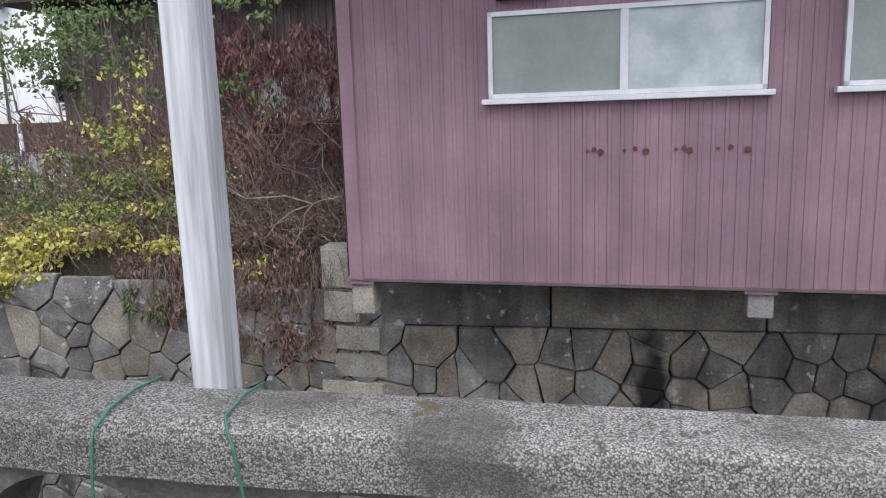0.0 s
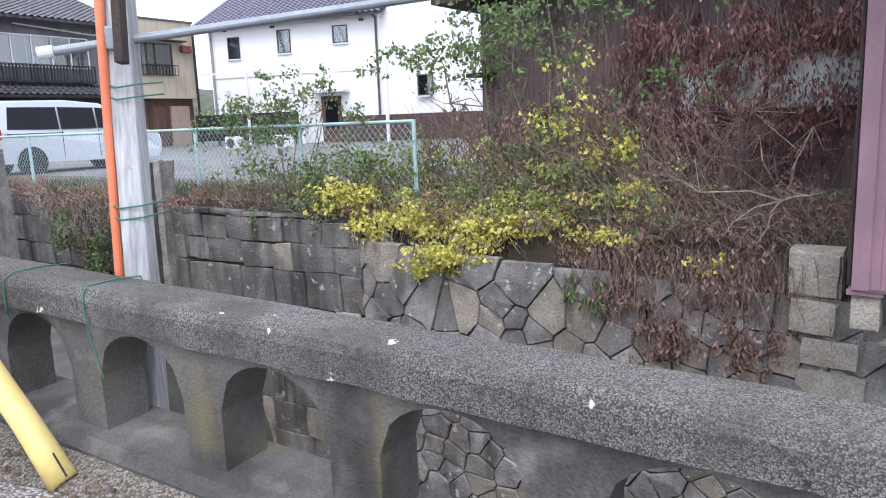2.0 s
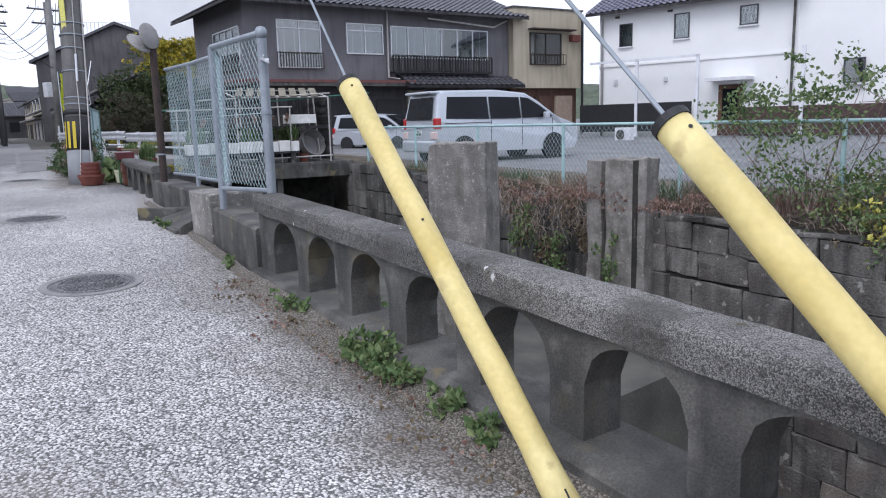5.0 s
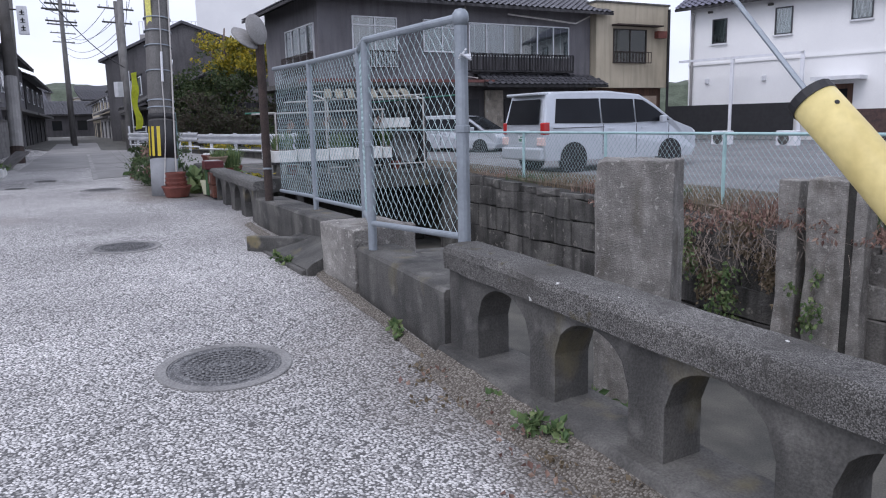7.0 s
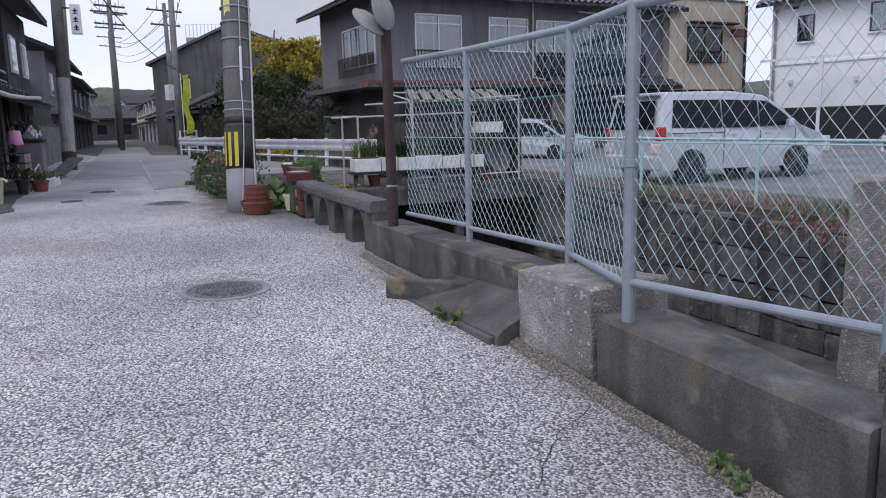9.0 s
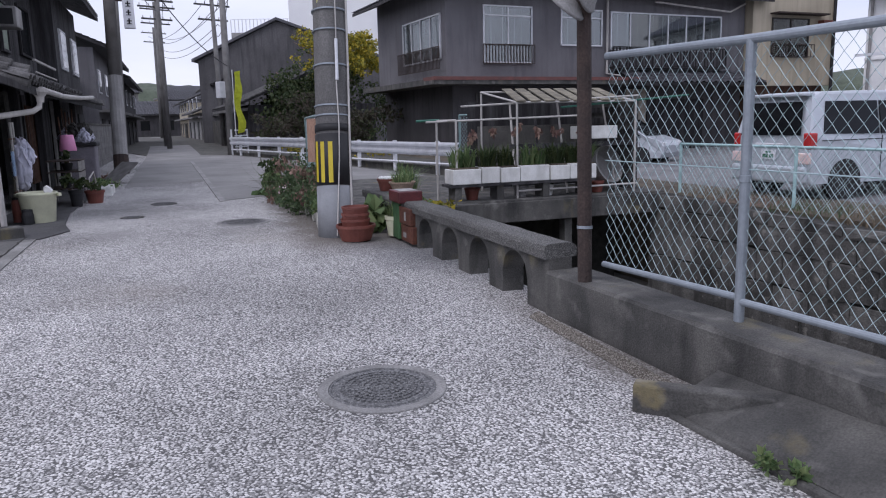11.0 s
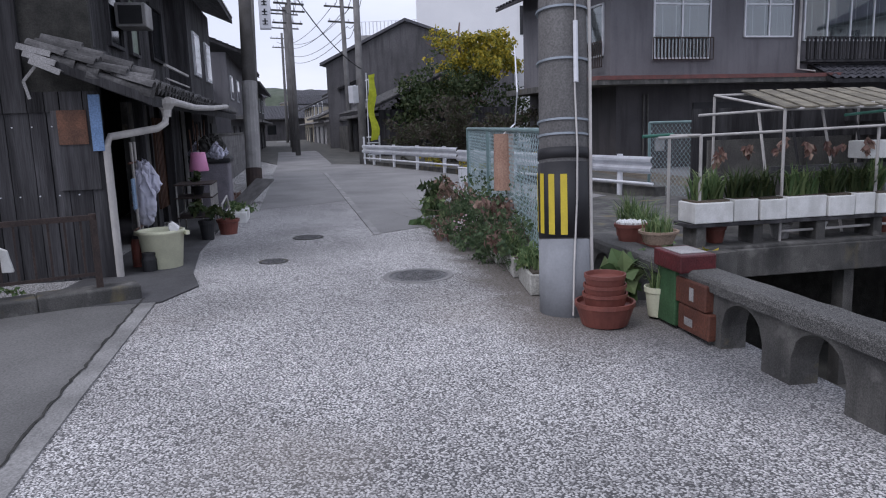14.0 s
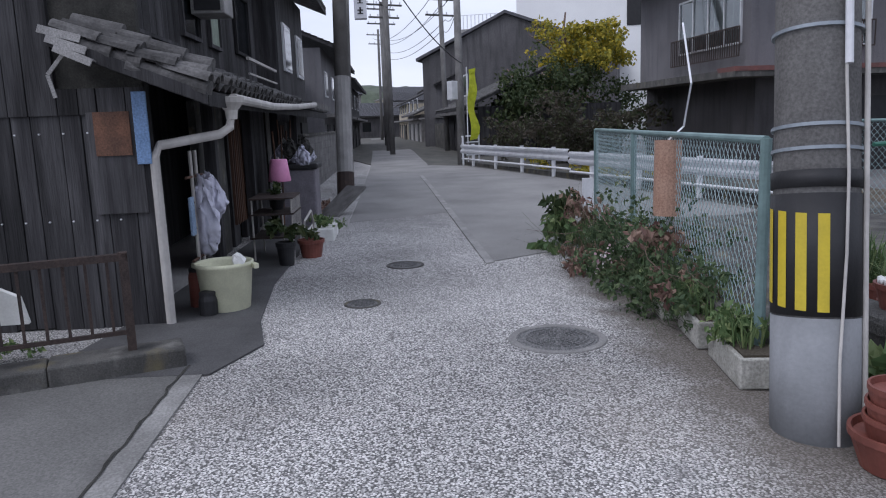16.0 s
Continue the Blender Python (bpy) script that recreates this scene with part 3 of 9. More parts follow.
def manhole(x, y, r, label):
    z = gz(x)
    slope = math.degrees(math.atan2(gz(x - 0.4) - gz(x + 0.4), 0.8))
    th = thing("manhole", (x, y, z), label, "manhole", "manholes in the road")
    tilt = Matrix.Translation((x, y, z)) @ Euler((0, radians(slope), 0)).to_matrix().to_4x4()
    ring = lathe([(r, -0.03), (r, 0.006), (r * 0.985, 0.01), (r * 0.84, 0.008), (r * 0.835, -0.01), (r * 0.835, -0.03)], n=48)
    ring.transform(tilt)
    part("collar", ring, mat("grey_mortar", (0.27, 0.265, 0.258), (0.19, 0.187, 0.183), 0.92, scale=5, fine=80, bump=0.4) if r > 0.3 else CONC, th, "pale mortar collar")
    lid = lathe([(r * 0.83, -0.02), (r * 0.83, 0.006), (r * 0.80, 0.008), (r * 0.79, 0.002), (r * 0.75, 0.002), (r * 0.74, 0.008), (0.01, 0.009)], n=48)
    lid.transform(tilt)
    plate = part("lid", lid, IRON, th, "dark cast iron lid with raised pattern")
    bm = bmesh.new()
    for ring_r in np.arange(0.12, 0.72, 0.1) * r:
        n = max(6, int(ring_r * 2 * math.pi / (0.09 * r)))
        for j in range(n):
            a = 2 * math.pi * j / n + ring_r * 20
            mm = pose(ring_r * math.cos(a), ring_r * math.sin(a), 0.012, 0, 0, math.degrees(a) + 90)
            bmesh.ops.create_cube(bm, size=1, matrix=mm @ Matrix.Diagonal((0.055 * r, 0.045 * r, 0.01, 1)))
    bm.transform(tilt)
    part("studs", bm, IRON, plate, kind="stuff")
    return th


manhole(-10.33, 1.78, 0.375, "round iron manhole lid in a pale mortar collar on the road")
manhole(-14.43, 2.25, 0.36, "round iron manhole lid in a pale mortar collar on the road")
manhole(-21.5, 3.57, 0.385, "round iron manhole lid in a pale mortar collar on the road")
manhole(-23.25, 2.32, 0.18, "small round iron valve cover set in the road")
manhole(-24.95, 3.13, 0.23, "small round iron cover set in the road")
blk = B((-0.34, -0.28, -0.3, 0.34, 0.28, 0.23), m=pose(-11.6, 3.5, 0.63, 0, 0, -6), bevel=0.02)
bmesh.ops.subdivide_edges(blk, edges=[e for e in blk.edges if e.calc_length() > 0.2], cuts=3, use_grid_fill=True)
for v in blk.verts:
    v.co += 0.022 * noise.noise_vector(v.co * 7) + 0.012 * noise.noise_vector(v.co * 19)
solo("granite_block", blk, GRANITE, "rough-hewn pale granite block at the end of the low wall", "stone block")
RPM = along((-11.96, 3.50), (-13.36, 3.70), 0.40)
cr = thing("concrete_ramp", (-12.6, 3.4, 0.41), "small sloping concrete ramp beside the granite block", "ramp")
slab = bmesh.new()
lo_, hi_ = [], []
for i in range(15):
    u = 1.4 * i / 14
    j = 0.012 * noise.noise((u * 5, 1.7, 0.3))
    for row, pts in ((lo_, ((-0.02, -0.15), (0.36 + j, -0.15))), (hi_, ((-0.02, 0.235 - 0.05 * u + j), (0.32 + j, 0.085 - 0.03 * u), (0.36 + j, 0.05 - 0.03 * u)))):
        row.append([slab.verts.new((u, y, z)) for y, z in pts])
for i in range(14):
    for k in range(2):
        slab.faces.new((hi_[i][k], hi_[i + 1][k], hi_[i + 1][k + 1], hi_[i][k + 1]))
    slab.faces.new((hi_[i][2], hi_[i + 1][2], lo_[i + 1][1], lo_[i][1]))
    slab.faces.new((hi_[i][0], lo_[i][0], lo_[i + 1][0], hi_[i + 1][0]))
for e in (0, 14):
    slab.faces.new([*hi_[e], lo_[e][1], lo_[e][0]])
slab.transform(RPM)
part("slab", slab, CONC, cr, "worn sloping concrete surface")
part("toe", B((0.05, 0.355, -0.1, 1.3, 0.40, 0.035), m=RPM, bevel=0.012), CONC, cr, "ragged mortar toe of the ramp")
solo("concrete_slab", B((-0.34, -0.05, -0.12, 0.34, 0.05, 0.1), m=pose(-13.2, 3.42, 0.47, 0, 0, 36), bevel=0.012), CONC, "short upright concrete edging slab leaning by the ramp", "slab")

# dirt along the foot of the parapet
def verge(name, a, b, w, material, label, dz=0.03):
    run = dist(a, b)
    bm = bmesh.new()
    m = along(a, b)
    n = int(run / 0.08)
    rows = []
    for i in range(n + 1):
        u = run * i / n
        row = []
        for j in range(6):
            ww = w * (0.75 + 0.5 * noise.noise((u * 1.7, 3.0, 0)))
            p = m @ Vector((u, ww * j / 5, 0))
            h = dz * (1 - j / 5) ** 1.3 + 0.02 * max(0, noise.noise((u * 6, j * 1.3, 2))) * (j < 5) - (0.012 if j == 5 else 0)
            row.append(bm.verts.new((p.x, p.y, gz(p.x) + h)))
        rows.append(row)
    for p, q in zip(rows, rows[1:]):
        for j in range(5):
            bm.faces.new((p[j], p[j + 1], q[j + 1], q[j]))
    return solo(name, bm, material, label, "dirt", kind="stuff", smooth=True)


DIRT = chips("gravelly_dirt", (0.085, 0.073, 0.06), (0.27, 0.25, 0.22), 95, 0.9, (0.2, 0.95))
verge("road_dirt", (3, 0.93), (-9.7, 2.82), 0.25, DIRT, "dark gravelly dirt gathered at the foot of the parapet", 0.06)
verge("road_dirt", (-9.7, 2.82), (-15.1, 3.9), 0.09, DIRT, "dark gravelly dirt gathered at the foot of the low wall", 0.03)

# ---- chain-link fencing ----
def link_mesh(a, b, z0, z1, w=0.04, h=0.045, r=0.0022, sides=4, zb=0.0):
    """Zigzag wires between two plan points; neighbours meet to form diamonds. zb: rise of the foot towards b."""
    run = dist(a, b)
    m = along(a, b)
    verts, faces = [], []
    n, lv = int(run / w), max(2, int((z1 - z0) / h))
    hh = (z1 - z0) / lv
    for k in range(n):
        base = len(verts)
        for j in range(lv + 1):
            x = min(max((k + 0.5) * w + (w / 2) * (1 if (j + k) % 2 else -1), 0), run)
            y = r * (1 if j % 2 else -1)
            for s in range(sides):
                t = 2 * math.pi * s / sides
                p = m @ Vector((x + r * math.cos(t), y + r * math.sin(t), z0 + j * hh + zb * x / run))
                verts.append(p)
            if j:
                for s in range(sides):
                    i0, i1 = base + (j - 1) * sides + s, base + (j - 1) * sides + (s + 1) % sides
                    faces.append((i0, i1, i1 + sides, i0 + sides))
    me = bpy.data.meshes.new("mesh")
    me.from_pydata([tuple(v) for v in verts], [], faces)
    return me


def wire_part(me, material, parent, label=""):
    me.materials.append(material)
    return part("wire_mesh", me, material, parent, label, kind="stuff")


fence = thing("mesh_fence", (-11, 3.3, 0.75), "grey pipe fence with pale blue-green chain-link mesh on a low wall", "fence")
FP = [(-9.77, 3.085, 0.9, 2.25, 0.039), (-11.08, 3.24, 0.68, 2.26, 0.033), (-12.02, 3.74, 0.72, 2.29, 0.03), (-13.42, 3.97, 0.74, 2.30, 0.028), (-14.66, 4.14, 0.76, 2.32, 0.026)]
for x, y, z0, z1, r in FP[:4]:
    p = part("post", bar([(x, y, z0), (x, y, z1)], r, 14), STEEL, fence)
    part("clamp", lathe([(r + 0.002, -0.02), (r + 0.006, -0.018), (r + 0.006, 0.018), (r + 0.002, 0.02)], (x, y, (z0 + z1) / 2 + 0.05), 14), STEEL, p)
for p, q in zip(FP, FP[1:]):
    f0, f1 = max(p[2], q[2]) + 0.05, min(p[3], q[3]) - 0.02
    lo0, lo1 = (0.99, 0.93) if p is FP[0] else (0.91, 0.89)
    part("top_rail", bar([(p[0], p[1], p[3]), (q[0], q[1], q[3])], 0.025, 12), STEEL, fence)
    part("bottom_rail", bar([(p[0], p[1], lo0), (q[0], q[1], lo1)], 0.021, 12), STEEL, fence)
    part("mid_wire", bar([(p[0], p[1], 1.62), (q[0], q[1], 1.62)], 0.004, 6), WIRE, fence)
    wire_part(link_mesh(p[:2], q[:2], lo0 + 0.01, p[3] - 0.01, 0.041, 0.046, 0.0021), WIRE, fence)
part("knuckle", lathe([(0.001, -0.05), (0.04, -0.045), (0.05, -0.01), (0.046, 0.02), (0.03, 0.042), (0.001, 0.05)], (FP[0][0], FP[0][1], 2.25), 16), STEEL, fence, smooth=True)
tie = bmesh.new()
for k in range(4):
    tube(tie, [(-9.73 + 0.02 * k, 3.04, 2.02 + 0.015 * k), (-9.68 - 0.02 * k, 3.01 + 0.02 * k, 2.04), (-9.70, 3.1, 2.01 + 0.01 * k)], 0.006, 6)
part("plastic_tie", tie, WHITE_PAINT, fence, "white plastic tie knotted round the post")

# leaning steel post with two round mirrors' backs
mp = thing("mirror_post", (-14.7, 4.02, 0.78), "rusty dark post carrying two round traffic mirrors seen from behind", "traffic mirror")
part("post", bar([(-14.7, 4.0, 0.72), (-14.775, 4.035, 2.72)], 0.05, 14), RUST, mp)
for c, n in ((Vector((-14.79, 3.87, 2.68)), Vector((0.65, 0.31, 0.69))), (Vector((-14.70, 3.98, 2.77)), Vector((0.86, 0.46, 0.20)))):
    dish = lathe([(0.001, 0.055), (0.07, 0.05), (0.13, 0.03), (0.165, 0.004), (0.178, 0.0), (0.176, -0.014), (0.001, -0.01)], n=32)
    dish.transform(Matrix.Translation(c) @ n.to_track_quat("Z", "Y").to_matrix().to_4x4())
    d = part("mirror_back", dish, CONC_PALE, mp, "pale grey round mirror back", smooth=True)
    part("bracket", bar([(-14.775, 4.035, c.z - 0.1), c], 0.016, 8), RUST, d)
part("strap", bar([(-14.715, 4.008, 1.15), (-14.716, 4.009, 1.17)], 0.055, 14), STEEL, mp)

# ---- yellow guy guards ----
def guy_guard(top, foot, r, cable_to, label, torn=True):
    th = thing("guy_guard", foot, label, "cable guard", "yellow cable guards")
    t, f = Vector(top), Vector(foot)
    pts = [t + (f - t) * i / 14 for i in range(15)]
    bm = bmesh.new()
    tube(bm, pts, r, 18)
    for v in bm.verts:
        k = (v.co - t).dot((f - t).normalized()) / (f - t).length
        v.co += 0.006 * noise.noise_vector(v.co * 4)
        if k > 0.9 and torn:
            axis = t + (f - t) * k
            d = v.co - axis
            v.co = axis + d * (1 + 1.2 * (k - 0.9)) + Vector((0.02 * (k - 0.9) * 10 * noise.noise(v.co * 9), 0.012 * noise.noise(v.co * 11), 0))
    body = part("sleeve", bm, YELLOW, th, "faded yellow plastic sleeve with scuffs", smooth=True)
    d = (f - t).normalized()
    part("top_cap", bar([t - d * 0.004, t + d * 0.02], r + 0.003, 18), BLACK, th)
    side = d.cross(Vector((0, 0, 1))).normalized()
    up = side.cross(d)
    for k, off in ((0.07, 0.4), (0.16, -0.6), (0.62, 0.3)):
        c = t + d * (k if k < 0.3 else 0.9) + (side * off - up * -0.85).normalized() * (r + 0.0005)
        n = (side * off + up * 0.85).normalized()
        part("bolt_hole", bar([c, c + n * 0.002], 0.006, 10), BLACK, body)
    part("cable", bar([t + d * 0.05, Vector(cable_to)], 0.007, 6), STEEL, th, "twisted steel guy wire")
    if torn:
        part("slit", bar([f - d * 0.11 - up * 0 + side * r * 0.2 + up * r * 1.02, f - d * 0.0 + side * r * 0.35 + up * r * 1.04], 0.004, 5), BLACK, body)
    return th


guy_guard((-7.33, 2.26, 1.71), (-5.77, 2.07, 0.125), 0.056, (-9.4, 2.57, 4.0), "faded yellow plastic guy wire guard, torn at its foot")
guy_guard((-5.39, 1.995, 1.50), (-3.90, 1.84, 0.09), 0.053, (-8.2, 2.56, 4.0), "faded yellow plastic guy wire guard beside the parapet")

# ---- wooden and steel poles behind the parapet ----
SILVER_WOOD = mat("silvered_timber", (0.47, 0.48, 0.495), (0.29, 0.295, 0.305), 0.85, scale=14, fine=60, bump=0.3, streak=0.35, spots=(0.20, 0.19, 0.185), spot_scale=9, spot_cut=0.69, grainwise=0.05)
ORANGE = mat("faded_orange_pipe", (0.72, 0.22, 0.11), (0.6, 0.18, 0.09), 0.5, scale=4, fine=30, bump=0.03)
GREEN_ROPE = mat("green_wire", (0.045, 0.17, 0.12), (0.03, 0.12, 0.085), 0.5, bump=0)


def tie_loops(th, x, sag=0.0, skew=0.03):
    """Thin green wire thrown over the coping and hanging down its face."""
    y, z = 0.73 + (5 - x) * 0.14946, 0.545 + (5 - x) * 0.02921
    bm = bmesh.new()
    tube(bm, [(x + 0.05, y + 0.27, z - 0.12), (x + 0.03, y + 0.24, z - 0.005), (x + 0.01, y + 0.13, z + 0.006), (x, y - 0.0, z + 0.004), (x - skew * 0.4, y - 0.04, z - 0.018), (x - skew * 0.7, y - 0.05, z - 0.05), (x - skew, y - 0.05, z - 0.15), (x - skew * 2, y - 0.03, z - 0.36 - sag)], 0.0036, 6)
    return part("wire_tie", bm, GREEN_ROPE, th, "green plastic-coated wire")


cp = thing("timber_pole", (-0.45, 1.95, -1.0), "pale silvered timber pole strapped behind the parapet", "pole")
PW = pose(-0.591, 1.807, 0.6, 0, 0, -5)
part("shaft", B((-0.045, -0.054, -1.9, 0.045, 0.054, 3.9), m=PW, bevel=0.006), SILVER_WOOD, cp, "silvered squared timber with worn edges")
tie_loops(cp, -0.50, 0.2, -0.04)
tie_loops(cp, -0.78, 0.1, 0.03)
op = thing("timber_post", (-4.05, 2.5, -1.0), "grey square timber post with an orange conduit tied to it", "post")
part("shaft", B((-0.055, -0.05, -1.9, 0.055, 0.05, 3.4), m=pose(-3.98, 2.40, 0.8, -6.5, -1.5, 20), bevel=0.01), SILVER_WOOD, op)
part("conduit", bar([(-4.07, 2.34, -0.8), (-4.07, 2.36, 0.8), (-4.075, 2.42, 1.9), (-4.08, 2.53, 3.9)], 0.02, 12), ORANGE, op, "faded orange plastic conduit")
for z in (1.05, 1.56):
    bm = bmesh.new()
    for s in (0, 0.05):
        tube(bm, [(-4.10, 2.34 + 0.1 * (z - 0.8), z + s), (-4.02, 2.335 + 0.1 * (z - 0.8), z - 0.02 + s), (-3.92, 2.36 + 0.1 * (z - 0.8), z - 0.01 + s), (-3.90, 2.48 + 0.1 * (z - 0.8), z + s)], 0.004, 6)
    part("wire_tie", bm, GREEN_ROPE, op, "green plastic-coated wire")
tie_loops(op, -3.92, 0.0, -0.03)
tie_loops(op, -4.45, -0.15, 0.01)
part("cross_bar", bar([(-4.27, 2.32, 1.75), (-2.2, 3.8, 2.09)], 0.02, 12), STEEL, op, "long galvanised pipe tied across the post")
part("end_cap", bar([(-4.31, 2.29, 1.744), (-4.26, 2.327, 1.752)], 0.026, 12), WHITE_PAINT, op)
part("pipe_clamp", B((-0.03, -0.04, -0.035, 0.03, 0.04, 0.06), m=pose(-4.05, 2.46, 1.785, 0, 0, 35), bevel=0.006), STEEL, op)
part("bracket", B((-0.02, -0.03, -0.14, 0.02, 0.03, 0.14), m=pose(-3.93, 2.38, 1.82, -6, 0, 20), bevel=0.006), RUST, op)


# ---- cracks and seams in the road ----
def crack(pts, w, label, material=None, dz=0.005):
    bm = bmesh.new()
    fine = []
    for (x0, y0), (x1, y1) in zip(pts, pts[1:]):
        n = max(2, int(math.hypot(x1 - x0, y1 - y0) / 0.06))
        for i in range(n):
            k = i / n
            x, y = x0 + (x1 - x0) * k, y0 + (y1 - y0) * k
            fine.append((x + 0.02 * noise.noise((x * 7, y * 7, 3)), y + 0.03 * noise.noise((x * 9, y * 9, 8))))
    rows = []
    for i, (x, y) in enumerate(fine):
        a, b = fine[max(i - 1, 0)], fine[min(i + 1, len(fine) - 1)]
        d = Vector((b[0] - a[0], b[1] - a[1], 0)).normalized()
        ww = w * (0.5 + 0.6 * abs(noise.noise((x * 11, y * 11, 1)))) / 2
        rows.append((bm.verts.new((x - d.y * ww, y + d.x * ww, gz(x) + dz)), bm.verts.new((x + d.y * ww, y - d.x * ww, gz(x) + dz))))
    for p, q in zip(rows, rows[1:]):
        bm.faces.new((p[0], p[1], q[1], q[0]))
    return solo("road_crack", bm, material or JOINT, label, "crack", "road cracks", "structure")


crack([(-10.6, 2.2), (-10.9, 2.6), (-11.05, 3.0)], 0.008, "thin dark crack running from the manhole to the wall")
crack([(-9.9, 1.2), (-9.4, 0.2), (-9.2, -1.5)], 0.006, "thin dark crack across the road")
crack([(-19.0, 2.2), (-18.8, 2.9), (-18.3, 3.6)], 0.006, "thin dark crack across the road")
crack([(-16.5, 1.6), (-16.4, 2.4), (-16.2, 2.9)], 0.005, "thin dark crack across the road")
crack([(-16.4, -0.29), (-18.0, 0.03), (-20.3, 0.49), (-21.9, 0.81)], 0.028, "open dark joint along the forecourt kerb", None, 0.02)


# ---- stone walls ----
def clip_cell(poly, px, pz, qx, qz):
    """Keeps the side of the polygon nearer to p than to q."""
    mx, mz, nx, nz = (px + qx) / 2, (pz + qz) / 2, qx - px, qz - pz
    out = []
    for i in range(len(poly)):
        a, b = poly[i], poly[(i + 1) % len(poly)]
        da, db = (a[0] - mx) * nx + (a[1] - mz) * nz, (b[0] - mx) * nx + (b[1] - mz) * nz
        if da <= 0:
            out.append(a)
        if da * db < 0:
            k = da / (da - db)
            out.append((a[0] + k * (b[0] - a[0]), a[1] + k * (b[1] - a[1])))
    return out


def stone_piece(poly, m, parent, material, depth=0.04, gap=0.005, name="stone"):
    """One wall stone: a rounded slab standing proud of the joints."""
    cx, cz = sum(p[0] for p in poly) / len(poly), sum(p[1] for p in poly) / len(poly)
    size = max(math.hypot(p[0] - cx, p[1] - cz) for p in poly)
    if size < 0.05:
        return
    rough = []
    for i in range(len(poly)):
        (x0, z0), (x1, z1) = poly[i], poly[(i + 1) % len(poly)]
        n_ = max(1, min(3, round(math.hypot(x1 - x0, z1 - z0) / 0.13)))
        for j in range(n_):
            f = j / n_ + (0.02 if n_ > 1 and j == 0 else 0)
            wob = 0.10 * noise.noise((x0 * 3 + j * 1.7, z0 * 3 + i, 4.2)) * (0.35 if j == 0 else 0.5)
            x, z = x0 + (x1 - x0) * f, z0 + (z1 - z0) * f
            rough.append((x + (cx - x) * abs(wob) * 1.6, z + (cz - z) * abs(wob) * 1.6))
    poly = rough
    bm = bmesh.new()
    k0, k1 = 1 - gap / size, 1 - (gap + 0.007 + 0.012 * random.random()) / size
    tilt = random.uniform(-0.06, 0.06), random.uniform(-0.06, 0.06)
    d = depth * random.uniform(0.6, 1.3)
    rings = []
    for k, y in ((k0, 0.06), (k0, -d * 0.45), (k1, -d)):
        rings.append([bm.verts.new((cx + (x - cx) * k, y + (tilt[0] * (x - cx) + tilt[1] * (z - cz) if y < 0 else 0), cz + (z - cz) * k)) for x, z in poly])
    n = len(poly)
    for a, b in zip(rings, rings[1:]):
        for i in range(n):
            bm.faces.new((a[i], a[(i + 1) % n], b[(i + 1) % n], b[i]))
    c = bm.verts.new((cx, -d - 0.018 * random.random(), cz))
    for i in range(n):
        bm.faces.new((rings[-1][i], rings[-1][(i + 1) % n], c))
    for v in bm.verts:
        if v.co.y < 0:
            v.co += Vector((0.012, 0.016, 0.012)) * noise.noise(v.co * 9 + Vector((cx * 5, 0, cz * 5)))
    bm.transform(m)
    return part(name, bm, material, parent)


def wall_frame(x0):
    """Frame on the far bank wall: x runs towards +x of the plan, y into the bank."""
    return along((x0, far_bank(x0)), (x0 + 10, far_bank(x0 + 10)))


WM = wall_frame(-6.15)
SC = math.hypot(1, 0.186)


def wu(x):
    return (x + 6.15) * SC


rubble = thing("stone_wall", (-1, far_bank(-1), BED_Z), "polygonal grey and tan rubble stone canal wall with dark joints", "stone wall")
part("backing", B((0, 0.03, BED_Z - 0.1, wu(7.5), 0.44, -0.28), m=WM), JOINT, rubble, "dark recessed joints")
rng = random.Random(5)
sites = []
while len(sites) < 520:
    u, z = rng.uniform(-0.2, wu(7.5)), rng.uniform(BED_Z - 0.1, -0.02)
    big = (0.36 if wu(-5.9) < u < wu(-2.8) and z > -0.75 else 0.22) * rng.uniform(0.8, 1.15)
    if all(math.hypot(u - a, (z - b) * 1.05) > big for a, b in sites):
        sites.append((u, z))
    else:
        big = None
        if rng.random() < 0.0004:
            break


def rubble_top(u):
    return lerp(u, (0, wu(-5.2), wu(-3.4), wu(-2.2), wu(-0.9), wu(-0.6), wu(8)), (-0.05, -0.12, -0.2, -0.25, -0.3, -0.64, -0.62))


WU0 = wu(2.0)
for u, z in sites:
    t = rubble_top(u)
    if z > t - 0.05:
        continue
    cell = [(0.0, BED_Z - 0.1), (wu(7.5), BED_Z - 0.1), (wu(7.5), t), (0.0, t)]
    for a, b in sites:
        if (a, b) != (u, z) and math.hypot(a - u, b - z) < 1.4 and b < rubble_top(a) - 0.05 + 0.0:
            cell = clip_cell(cell, u, z, a, b)
            if not cell:
                break
    if cell and len(cell) > 2:
        warm = rng.random() < (0.5 if u > wu(-1.2) else (0.3 if z < -0.9 else 0.1))
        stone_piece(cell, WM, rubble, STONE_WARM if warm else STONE)


